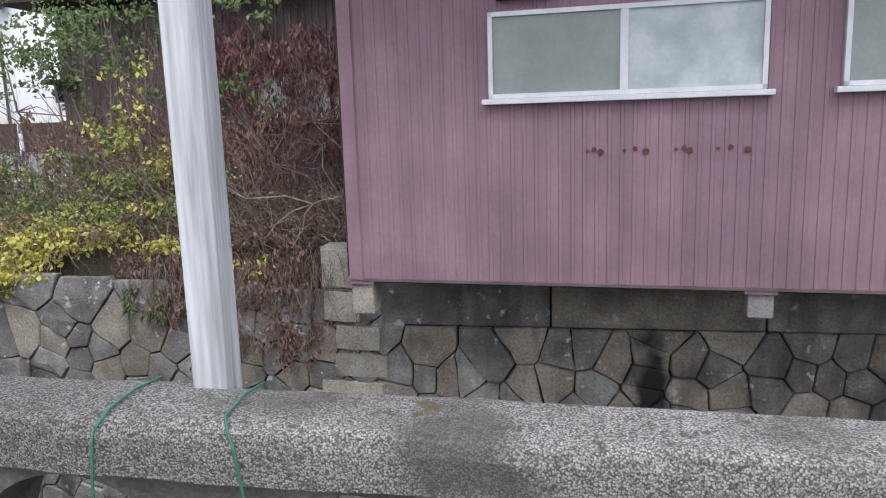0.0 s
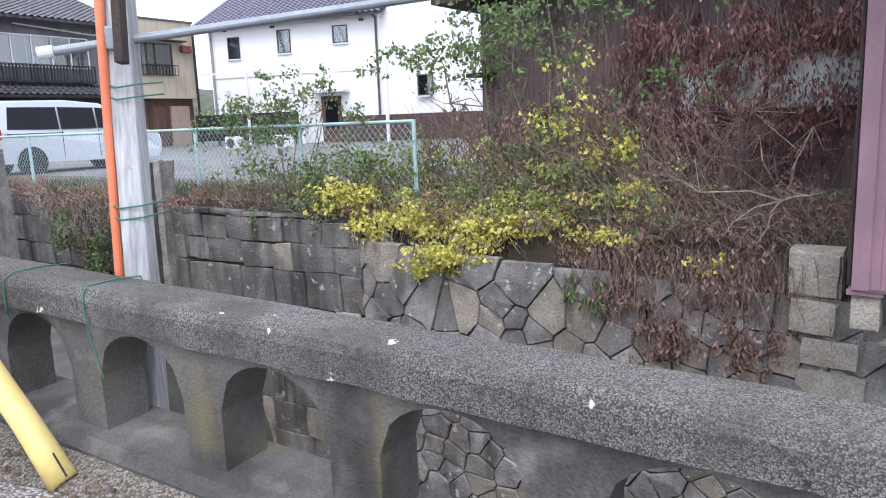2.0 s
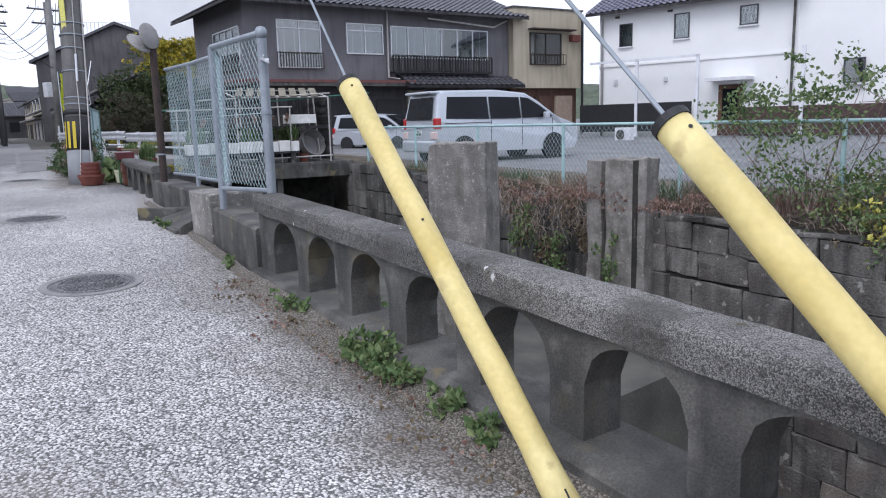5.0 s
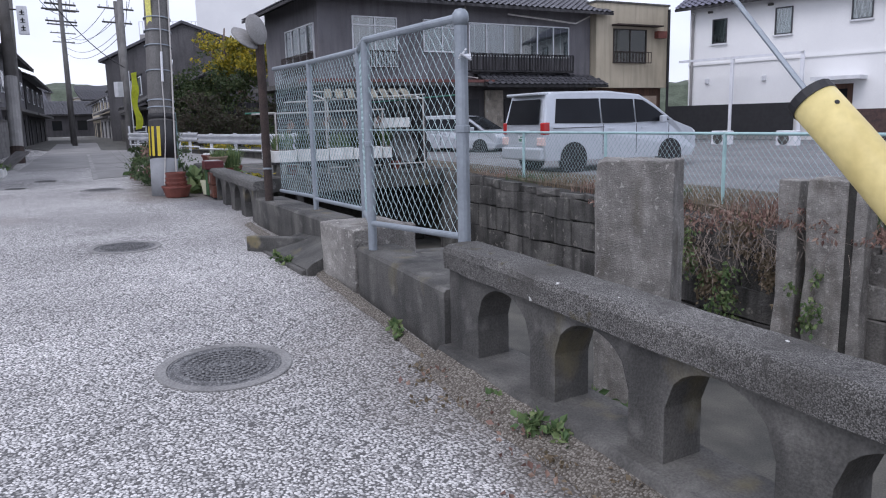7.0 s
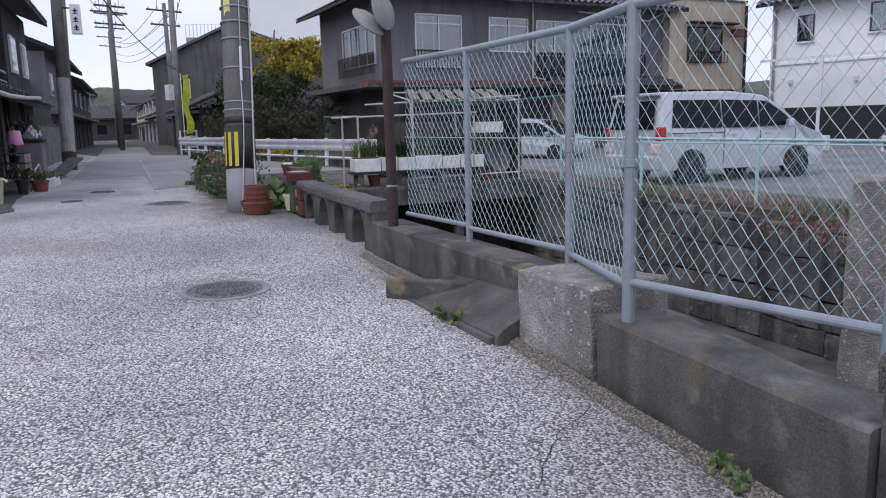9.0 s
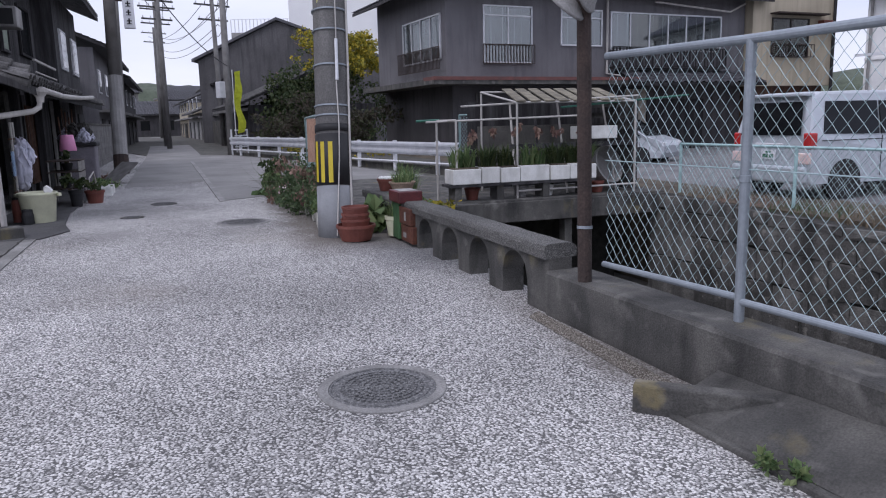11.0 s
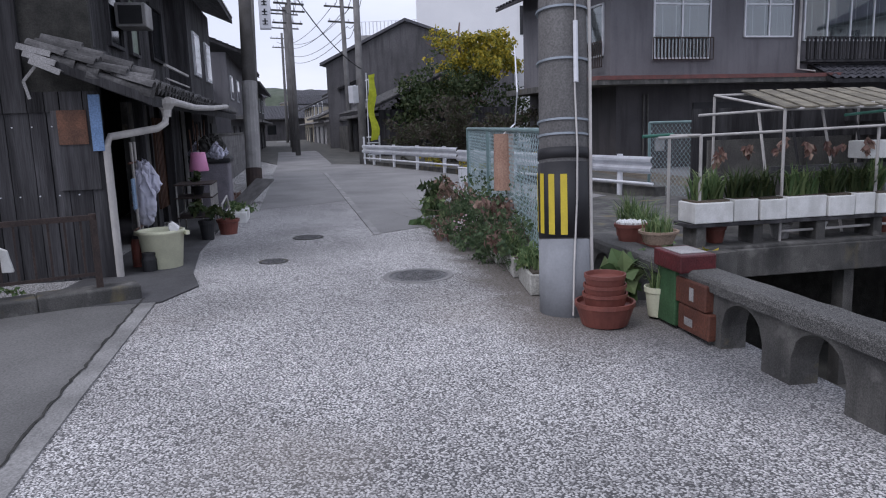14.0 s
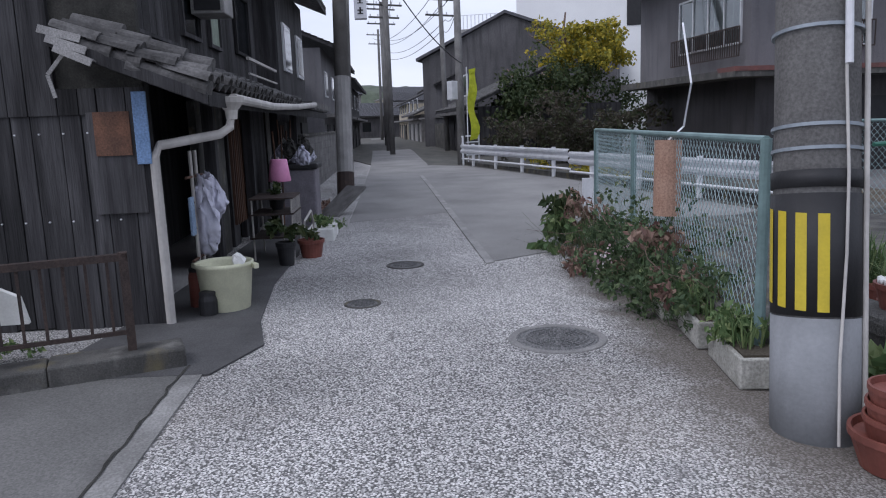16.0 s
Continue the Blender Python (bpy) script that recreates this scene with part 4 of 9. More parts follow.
def coursed(name, x0, x1, z0, tops, label, row_h=0.29, length=0.55, material=None, jitter=0.25, seed=3, m=None, run=None):
    """A wall of squared blocks in courses. tops: heights of the last course at both ends."""
    r = random.Random(seed)
    m = m or along((x0, far_bank(x0)), (x1, far_bank(x1)))
    run = run or dist((x0, far_bank(x0)), (x1, far_bank(x1)))
    th = thing(name, tuple(m.translation) if abs(m.translation.z) > 0.01 else (x0, far_bank(x0), z0), label, "stone wall")
    bk = bmesh.new()
    a = [(0, z0), (run, z0), (run, tops[1] - 0.04), (0, tops[0] - 0.04)]
    part("backing", prism(a, 0.02, 0.42, m), JOINT, th, "dark recessed joints")
    z = z0
    while z < max(tops) - 0.08:
        h = row_h * r.uniform(0.75, 1.3)
        u = -r.uniform(0, length)
        while u < run:
            w = length * r.uniform(1 - jitter * 1.6, 1 + jitter * 1.6)
            t = lerp(u + w / 2, (0, run), tops)
            u0, u1, zt = max(u, 0), min(u + w, run), min(z + h, t)
            if u1 - u0 > 0.08 and zt - z > 0.07:
                e = 0.03
                stone_piece([(u0, z + r.uniform(-e, e)), (u1, z + r.uniform(-e, e)), (u1, zt + r.uniform(-e, e)), (u0, zt + r.uniform(-e, e))], m, th, material or (STONE_WARM if r.random() < 0.06 else STONE_OLD), 0.022, 0.002)
            u += w
        z += h
    return th


coursed("stone_wall", -10.0, -6.15, -3.4, (0.25, 0.2), "squared grey stone block canal wall streaked with black stains", 0.42, 0.6)
coursed("stone_wall", -20.3, -10.3, -1.3, (0.55, 0.25), "old squared stone block canal wall below the parking lot", 0.38, 0.62, STONE_DARK, seed=8)
# big capping blocks under the overhanging building
cap = thing("capping_stones", (0, far_bank(0), -0.64), "long dressed capping stones in the shade under the building", "stone course", "")
for i, (a, b) in enumerate(((-0.62, 1.0), (1.02, 2.9), (2.92, 4.6), (4.62, 6.4))):
    part("stone", B((wu(a), -0.05, -0.625, wu(b), 0.4, -0.02), m=WM, bevel=0.015), STONE_WARM if i % 2 else STONE, cap)
# corner of pale quoins beside the building
quoin = thing("quoin_stones", (-0.9, far_bank(-1), -1.9), "pale tan squared quoin stones at the wall's corner", "stone course")
qx = [(-1.22, -0.80, -0.28, 0.14), (-1.22, -0.80, -0.62, -0.29), (-1.12, -0.62, -0.92, -0.63), (-1.15, -0.55, -1.2, -0.93), (-1.3, -0.6, -1.5, -1.21)]
QS = mat("pale_quoin", (0.46, 0.43, 0.37), (0.33, 0.30, 0.25), 0.92, scale=5, fine=45, bump=0.6, per_object=0.15)
for a, b, z0, z1 in qx:
    part("stone", B((wu(a), 0.0, z0, wu(b), 0.3, z1), m=WM), QS, quoin)
    stone_piece([(wu(a), z0 + 0.02), (wu(b) - 0.02, z0), (wu(b), z1 - 0.03), (wu(a) + 0.03, z1)], WM, quoin, QS, 0.07, 0.004)

# ---- sluice pillars ----
def pillar(name, cx, cy, w, d, top, turn, label, groove=True):
    th = thing(name, (cx, cy, BED_Z), label, "stone pillar", "granite sluice pillars")
    bm = B((-w / 2, -d / 2, BED_Z - 0.1, w / 2, d / 2, top), bevel=0.015)
    bmesh.ops.subdivide_edges(bm, edges=[e for e in bm.edges if e.calc_length() > 0.3], cuts=12, use_grid_fill=True)
    bm.transform(pose(cx, cy, 0, 0, 0, turn))
    for v in bm.verts:
        v.co += 0.03 * noise.noise_vector(v.co * 4) + 0.022 * noise.noise_vector(v.co * 13)
    part("shaft", bm, GRANITE, th)
    if groove:
        part("groove", B((w * 0.18, -d / 2 - 0.012, BED_Z, w * 0.30, -d / 2 + 0.05, top - 0.02), m=pose(cx, cy, 0, 0, 0, turn)), JOINT, th, "dark vertical gate slot")
    return th


pillar("granite_pillar", -11.22, 6.55, 0.80, 0.42, 1.24, 22, "tall rough-hewn granite sluice pillar standing in the canal", False)
pillar("granite_pillar", -10.72, 8.72, 0.24, 0.3, 0.92, 5, "narrow rough granite sluice pillar beside the canal wall", False)
pillar("granite_pillar", -10.15, 8.70, 0.60, 0.36, 0.95, 5, "broad rough granite sluice pillar with a gate slot", True)
solo("canal_beam", B((-0.9, -0.2, -0.2, 0.9, 0.2, 0.0), m=pose(-12.1, 4.75, 0.28, 0, 0, 160), bevel=0.015), CONC, "mossy concrete beam crossing the canal behind the fence", "beam")


# ---- pink corrugated building over the canal ----
def ribbed(run, z0, z1, pitch=0.095, depth=0.008, flat=0.62):
    """A steel sheet with upright ribs, in a local frame; ribs stand out towards -y."""
    bm = bmesh.new()
    pts = []
    u = 0.0
    while u < run:
        w = pitch
        pts += [(u, 0), (u + w * flat, 0), (u + w * (flat + 0.06), -depth), (u + w * 0.94, -depth)]
        u += w
    pts.append((run, 0))
    pts = [(min(a, run), b) for a, b in pts]
    lo = [bm.verts.new((a, b, z0)) for a, b in pts]
    hi = [bm.verts.new((a, b, z1)) for a, b in pts]
    for i in range(len(pts) - 1):
        if pts[i + 1][0] - pts[i][0] > 1e-5 or abs(pts[i][1] - pts[i + 1][1]) > 1e-5:
            bm.faces.new((lo[i], lo[i + 1], hi[i + 1], hi[i]))
    return bm


def slide_window(m, u0, u1, z0, z1, parent, panes, mid=None, out=0.05, rail=0.035):
    """A two-leaf aluminium window with frame, sill, meeting rail and glass, standing out towards -y."""
    win = part("window", B((u0, -out, z0, u0 + rail, 0.02, z1), (u1 - rail, -out, z0, u1, 0.02, z1), (u0, -out, z1 - rail, u1, 0.02, z1), (u0, -out, z0, u1, 0.02, z0 + rail), m=m), ALU, parent, "white aluminium sliding window")
    mid = mid or (u0 + u1) / 2
    part("meeting_rail", B((mid - 0.03, -out * 0.9, z0 + rail, mid + 0.03, 0.0, z1 - rail), m=m), ALU, win)
    part("sill", B((u0 - 0.05, -out - 0.045, z0 - 0.045, u1 + 0.05, 0.0, z0 - 0.003), m=m, bevel=0.005), ALU, win)
    for a, b, g in ((u0 + rail, mid - 0.03, panes[0]), (mid + 0.03, u1 - rail, panes[1])):
        part("pane", B((a, -0.018, z0 + rail, b, -0.008, z1 - rail), m=m), g, win)
    return win


FROST_A = mat("frosted_pane_grey", (0.27, 0.30, 0.285), (0.22, 0.25, 0.235), 0.22, scale=2.5, fine=30, bump=0.02, spec=0.6)
FROST_B = mat("frosted_pane_pale", (0.55, 0.60, 0.60), (0.36, 0.42, 0.42), 0.22, scale=4.0, fine=30, bump=0.02, spec=0.6)
PA, PB = (-0.78, 6.27), (2.45, 5.44)
PM = along(PA, PB)
pb = thing("corrugated_building", (-0.78, 6.27, 0.02), "faded pink-red corrugated steel building overhanging the canal", "building")
part("wall", ribbed(9.5, 0.0, 4.6), PINK, pb, "faded pink ribbed steel cladding")
part("wall", B((0.01, 0.03, 0.03, 9.5, 6.0, 4.6), m=PM), BROWN, pb, "dark steel side wall")
for ob in [o for o in pb.children if o.name.startswith("wall")][:1]:
    ob.data.transform(PM)
part("floor_beam", B((0.0, 0.02, -0.03, 9.5, 0.3, 0.03), m=PM), WOOD_DARK, pb)
part("corner_trim", B((-0.035, -0.03, -0.0, 0.085, 0.06, 4.6), m=PM, bevel=0.004), PINK, pb, "pale pink corner trim")
part("drip_edge", B((0.085, -0.022, -0.012, 9.5, 0.02, 0.012), m=PM), BROWN, pb)
part("side_gutter", bar([PM @ Vector((-0.06, 0.05, 0.02)), PM @ Vector((-0.06, 0.05, 4.6))], 0.018, 8), RUST, pb)
slide_window(PM, 1.23, 3.28, 1.50, 2.16, pb, (FROST_A, FROST_B), 2.27)
slide_window(PM, 3.78, 5.8, 1.50, 2.16, pb, (FROST_A, FROST_A))
slide_window(PM, 6.4, 8.4, 1.50, 2.16, pb, (FROST_A, FROST_B))
# added overhang above the view; it only shades the top of the pink wall
part("eave_roof", B((-0.6, -0.95, 2.95, 9.8, 0.3, 3.03), m=PM), RUST, pb, "unseen dark eave added to shade the upper wall")
part("eave_board", B((1.3, -0.12, 2.245, 1.72, 0.0, 2.275), m=PM), RUST, pb)
rust = bmesh.new()
for i, u in enumerate((2.0, 2.05, 2.10, 2.28, 2.36, 2.44, 2.66, 2.72, 2.76, 2.96, 3.05, 3.17)):
    q = lathe([(0.001, 0.0), (0.014 + 0.006 * (i % 3), 0.0), (0.012, 0.002), (0.001, 0.002)], n=9)
    q.transform(PM @ pose(u, -0.0155, 1.075 + 0.012 * math.sin(i * 2.1), 90, 0, 0))
    rust = join(rust, q)
part("rust_spots", rust, mat("rust_spot", (0.16, 0.06, 0.045), (0.1, 0.04, 0.03), 0.9, bump=0.2), pb, "row of rusted-through spots", kind="stuff")
for u, w, h, mt in ((-0.04, 0.2, 0.28, QS), (3.22, 0.19, 0.2, CONC_PALE), (6.6, 0.19, 0.2, CONC_PALE)):
    part("support_block", B((u, 0.02, -0.04 - h, u + w, 0.24, -0.045), m=PM, bevel=0.012), mt, pb, "pale block carrying the floor")
    part("packing", B((u - 0.03, -0.01, -0.045, u + w + 0.02, 0.25, -0.003), m=PM, bevel=0.004), PINK, pb)

# ---- dark brown shed behind the shrubs ----
BA, BB = (-5.5, 11.0), (3.0, 9.4)
BM_ = along(BA, BB)
bs = thing("steel_shed", (-5.5, 11.0, 0.3), "dark red-brown corrugated shed half hidden by dead vines", "shed")
w = ribbed(8.6, 0.1, 3.1, 0.1, 0.012)
w.transform(BM_)
part("wall", w, BROWN, bs, "dark red-brown ribbed cladding")
part("wall", B((0.0, 0.02, 0.1, 8.6, 5.0, 3.1), m=BM_), BROWN, bs)
part("roof", prism([(-0.5, 3.1), (9, 3.1), (9, 3.22), (-0.5, 3.22)], -0.6, 5.4, BM_), RUST, bs, "low dark metal roof with deep eaves")
for i in range(10):
    part("rafter", B((0.1 + 0.9 * i, -0.55, 3.02, 0.16 + 0.9 * i, 0, 3.1), m=BM_), WOOD_DARK, bs)
win = part("window", B((3.0, -0.08, 1.33, 5.3, 0.0, 1.39), (3.0, -0.08, 2.04, 5.3, 0.0, 2.10), (3.0, -0.04, 1.39, 3.05, 0, 2.04), (4.1, -0.04, 1.39, 4.15, 0, 2.04), (5.25, -0.04, 1.39, 5.3, 0, 2.04), m=BM_), RUST, bs, "old window behind dead vines")
part("pane", B((3.05, -0.02, 1.39, 5.25, -0.016, 2.04), m=BM_), FROST_B, win)
part("ledge", B((-0.12, -0.28, 2.02, 0.3, 0.0, 2.08), m=BM_), RUST, bs)


# ---- far houses beyond the parking lot ----
def tile_roof(name, parent, m, u0, u1, y0, z0, y1, z1, step=0.32, material=None, label="grey clay pantiles"):
    """A pitched roof slope of pantile ribs from the eave (y0, z0) to the ridge (y1, z1)."""
    bm = bmesh.new()
    slope = math.hypot(y1 - y0, z1 - z0)
    rows = max(2, int(slope / 0.28))
    ry, rz = (y1 - y0) / slope, (z1 - z0) / slope
    pts = []
    u = u0
    while u < u1:
        for k in range(6):
            a = 2 * math.pi * k / 6
            pts.append((u + step * k / 6, 0.035 * math.cos(a)))
        u += step
    last = None
    for r in range(rows):
        s0, s1 = slope * r / rows, slope * (r + 1) / rows + 0.02
        lo = [bm.verts.new((min(a, u1), y0 + ry * s0 - rz * (b + 0.05), z0 + rz * s0 + ry * (b + 0.05))) for a, b in pts]
        hi = [bm.verts.new((min(a, u1), y0 + ry * s1 - rz * (b + 0.015), z0 + rz * s1 + ry * (b + 0.015))) for a, b in pts]
        for i in range(len(pts) - 1):
            bm.faces.new((lo[i], lo[i + 1], hi[i + 1], hi[i]))
            if last:
                bm.faces.new((last[i], last[i + 1], lo[i + 1], lo[i]))
        last = hi
    bm.transform(m)
    part(name, bm, material or TILE, parent, label)
    und = bmesh.new()
    vs = [und.verts.new(c) for c in ((u0, y0, z0), (u1, y0, z0), (u1, y1, z1), (u0, y1, z1), (u0, y0, z0 - 0.12), (u1, y0, z0 - 0.12), (u1, y1, z1 - 0.12), (u0, y1, z1 - 0.12))]
    for f in ((0, 1, 2, 3), (4, 5, 6, 7), (0, 1, 5, 4), (1, 2, 6, 5), (2, 3, 7, 6), (3, 0, 4, 7)):
        und.faces.new([vs[i] for i in f])
    und.transform(m)
    part("eave", und, WOOD_DARK, parent, "dark timber eave")


def railing(parent, m, u0, u1, y, z0, z1, step=0.12, material=None, r=0.012):
    material = material or RUST
    rl = part("railing", B((u0, y - 0.02, z1 - 0.035, u1, y + 0.02, z1), (u0, y - 0.02, z0, u1, y + 0.02, z0 + 0.03), m=m), material, parent, "thin metal balcony railing")
    n = int((u1 - u0) / step)
    for i in range(n + 1):
        u = u0 + (u1 - u0) * i / n
        part("baluster", B((u - r, y - r, z0 + 0.03, u + r, y + r, z1 - 0.035), m=m), material, rl)


def curtain_window(m, u0, u1, z0, z1, parent, leaves=2, head=0.0, curtain=True, frame_mat=None):
    """A recessed window with frame, mullions, glass and drawn curtains behind it."""
    f = frame_mat or ALU
    boxes = [(u0, -0.06, z0, u0 + 0.05, 0.02, z1), (u1 - 0.05, -0.06, z0, u1, 0.02, z1), (u0, -0.06, z1 - 0.05, u1, 0.02, z1), (u0, -0.06, z0, u1, 0.02, z0 + 0.05)]
    if head:
        boxes.append((u0, -0.06, z1 - head, u1, 0.02, z1 - head + 0.05))
    win = part("window", B(*boxes, m=m), f, parent, "aluminium window with drawn curtains" if curtain else "dark aluminium window")
    for i in range(1, leaves):
        u = u0 + (u1 - u0) * i / leaves
        part("mullion", B((u - 0.025, -0.055, z0 + 0.05, u + 0.025, 0.0, z1 - 0.05), m=m), f, win)
    part("pane", B((u0 + 0.05, -0.02, z0 + 0.05, u1 - 0.05, -0.012, z1 - 0.05), m=m), CLEAR, win)
    if curtain:
        bm = bmesh.new()
        n = int((u1 - u0) / 0.05)
        lo, hi = [], []
        for i in range(n + 1):
            u = u0 + 0.05 + (u1 - u0 - 0.1) * i / n
            y = 0.012 + 0.012 * math.sin(i * 1.9) + 0.006 * math.sin(i * 0.7)
            lo.append(bm.verts.new((u, y, z0 + 0.05)))
            hi.append(bm.verts.new((u, y, z1 - 0.05)))
        for i in range(n):
            bm.faces.new((lo[i], lo[i + 1], hi[i + 1], hi[i]))
        bm.transform(m)
        part("curtain", bm, CURTAIN, win, "pale pleated curtains")
    else:
        # black plate behind the glass paints the unlit room
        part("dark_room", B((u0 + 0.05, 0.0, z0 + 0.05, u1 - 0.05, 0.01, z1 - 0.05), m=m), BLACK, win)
    return win


CLEAR = bpy.data.materials.new("clear_glass")
CLEAR.use_nodes = True
_nt = CLEAR.node_tree
_nt.nodes.remove(_nt.nodes["Principled BSDF"])
_tr, _gl, _mx = (_nt.nodes.new(k) for k in ("ShaderNodeBsdfTransparent", "ShaderNodeBsdfGlossy", "ShaderNodeMixShader"))
_tr.inputs[0].default_value, _gl.inputs["Roughness"].default_value = (0.75, 0.8, 0.8, 1), 0.03
_mx.inputs[0].default_value = 0.16
_nt.links.new(_tr.outputs[0], _mx.inputs[1])
_nt.links.new(_gl.outputs[0], _mx.inputs[2])
_nt.links.new(_mx.outputs[0], _nt.nodes["Material Output"].inputs[0])

# grey two-storey house
GM = along((-33.45, 14.6), (-31.75, 28.6))
gh = thing("grey_house", (-33.4, 14.7, 0.5), "grey stucco two-storey house with balconies and a tiled roof", "house")
part("wall", B((0, 0, 3.2, 14.1, 7.0, 6.9), m=GM), GREY_WALL, gh, "grey stucco upper storey")
# the shade below the canopy is put into this storey's darker colour
part("wall", B((0.25, 0.1, 0.3, 14.1, 7.0, 3.2), m=GM), GREY_DARK, gh, "ground storey with the canopy's shade in its colour")
curtain_window(GM, 1.45, 3.5, 3.95, 5.98, gh, 2, 0.38)
railing(gh, GM, 1.4, 3.55, -0.14, 3.92, 4.62)
curtain_window(GM, 4.75, 6.65, 4.62, 5.98, gh, 2, 0.35)
curtain_window(GM, 7.05, 12.75, 4.5, 5.95, gh, 6)
railing(gh, GM, 7.0, 12.8, -0.3, 3.86, 4.62, 0.16, WOOD_DARK, 0.03)
part("balcony_floor", B((7.0, -0.35, 3.80, 12.8, 0.05, 3.86), m=GM), WOOD_DARK, gh)
part("canopy", prism([(-0.9, 3.16), (7.95, 3.16), (7.95, 3.30), (-0.9, 3.30)], -0.85, 0.05, GM), CONC, gh, "grey rendered canopy slab")
part("canopy_edge", B((-0.9, -0.87, 3.30, 7.95, 0.05, 3.42), m=GM), mat("red_oxide_edge", (0.19, 0.075, 0.065), (0.12, 0.06, 0.055), 0.8, scale=3), gh, "rusty red canopy edge")
part("canopy", B((-0.9, 0.0, 3.16, 0.05, 6.6, 3.36), m=GM), CONC, gh, "grey rendered canopy along the side")
tile_roof("lower_roof", gh, GM, 7.3, 14.3, -1.15, 3.2, 0.0, 3.72)
tile_roof("roof", gh, GM, -1.0, 14.8, -0.9, 6.62, 3.5, 8.4)
part("downpipe", bar([GM @ Vector((6.85, -0.1, 6.6)), GM @ Vector((6.85, -0.1, 3.6)), GM @ Vector((7.6, -0.5, 3.45)), GM @ Vector((7.6, -0.9, 3.2))], 0.045, 8), PIPE, gh)
part("downpipe", bar([GM @ Vector((13.9, -0.2, 6.5)), GM @ Vector((12.9, -0.35, 6.1)), GM @ Vector((9.0, -0.3, 6.35))], 0.04, 8), PIPE, gh)
SGM = along((-40.4, 15.45), (-33.45, 14.6))
tile_roof("side_roof", gh, SGM, -0.4, 8.0, -1.0, 6.55, 2.4, 7.9)
curtain_window(SGM, 3.0, 6.6, 4.1, 5.7, gh, 4)
railing(gh, SGM, 2.8, 6.8, -0.2, 3.75, 4.55)
part("meter_box", B((1.6, 0.0, 1.1, 1.95, 0.08, 1.6), m=GM @ pose(0, -0.0, 0), bevel=0.02), CONC_PALE, gh, "grey electric meter box")
for u in (1.2, 1.35):
    part("conduit", bar([GM @ Vector((u, 0.06, 0.6)), GM @ Vector((u, 0.06, 2.9))], 0.03, 8), CONC, gh)
for u0, u1 in ((3.0, 5.4), (6.2, 7.6), (9.0, 12.0)):
    # flat panel on the wall; its dark colour paints the entrance's shade
    part("entrance", B((u0, 0.05, 0.5, u1, 0.12, 2.6), m=GM), BLACK if u0 < 9 else WOOD_DARK, gh, "flat dark panel standing in for a shaded doorway")
part("brick_panel", B((7.9, 0.0, 0.4, 8.9, 0.14, 3.0), m=GM), STONE_WARM, gh, "rough tan stone-faced pier")

# tan house
TM = along((-31.35, 28.6), (-30.6, 33.3))
tn = thing("tan_house", (-31.3, 28.7, 0.5), "tan rendered flat-fronted house with a barred window", "house")
part("wall", B((0, 0, 3.1, 4.7, 6, 7.15), m=TM), TAN, tn, "stained tan render")
part("wall", B((0.1, 0.35, 0.3, 4.6, 6, 3.1), m=TM), WOOD_BROWN, tn, "dark open ground floor")
part("parapet_cap", B((-0.04, -0.06, 7.15, 4.74, 6.0, 7.24), m=TM), CONC, tn)
curtain_window(TM, 1.05, 3.2, 4.3, 5.95, tn, 2, 0, False, mat("bronze_frame", (0.05, 0.045, 0.04), (0.04, 0.035, 0.03), 0.5))
railing(tn, TM, 0.95, 3.35, -0.25, 4.3, 4.85, 0.2)
part("awning", B((0.95, -0.5, 6.08, 3.9, 0.0, 6.14), m=TM), RUST, tn)
part("door", B((1.6, 0.2, 0.5, 2.6, 0.34, 2.7), m=TM), WOOD_BROWN, tn)
part("door", B((3.0, 0.2, 0.5, 4.2, 0.34, 2.7), m=TM), mat("faded_board", (0.42, 0.33, 0.26), (0.34, 0.26, 0.2), 0.8), tn)
part("drainpipe", bar([TM @ Vector((4.66, -0.08, 0.6)), TM @ Vector((4.66, -0.08, 7.0))], 0.07, 8), BLACK, tn)
part("air_unit", B((3.75, -0.3, 5.55, 4.35, 0.0, 5.9), m=TM, bevel=0.02), TERRA, tn)

# white building
WMM = along((-28.3, 31.8), (-8.0, 34.0))
wh = thing("white_building", (-28.2, 31.8, 0.5), "white rendered building with small dark windows and grey tiles", "building")
part("wall", B((0, 0, 0.3, 9.6, 9, 6.62), m=WMM), WHITE, wh, "bright white render")
part("wall", B((9.6, 0.15, 0.3, 13.3, 9, 8.5), m=WMM), WHITE, wh, "bright white render")
tile_roof("roof", wh, WMM, -0.5, 10.0, -0.6, 6.62, 4.5, 9.2, material=mat("violet_grey_tile", (0.19, 0.185, 0.24), (0.13, 0.13, 0.17), 0.55, island=0.25), label="violet-grey pantiles")
for u0, u1, z0, z1 in ((1.15, 1.85, 4.92, 6.02), (4.05, 4.8, 5.05, 6.2), (7.15, 7.95, 5.35, 6.2), (11.5, 12.3, 2.6, 3.6)):
    curtain_window(WMM, u0, u1, z0, z1, wh, 1, 0, False, mat("dark_sash", (0.06, 0.065, 0.07), (0.05, 0.05, 0.055), 0.4))
    part("sill", B((u0 - 0.05, -0.1, z0 - 0.07, u1 + 0.05, 0, z0 - 0.003), m=WMM), ALU, wh)
part("string_course", B((0.0, -0.06, 3.98, 9.6, 0.0, 4.08), m=WMM), WHITE, wh)
part("base_fence", B((-0.6, -0.9, 0.75, 5.4, -0.84, 2.1), m=WMM), BLACK, wh, "dark slatted base")
part("base_wall", B((7.6, -0.7, 0.5, 21, -0.6, 1.75), m=WMM), mat("red_brick_base", (0.10, 0.062, 0.055), (0.06, 0.042, 0.04), 0.9), wh, "red-brown base wall")
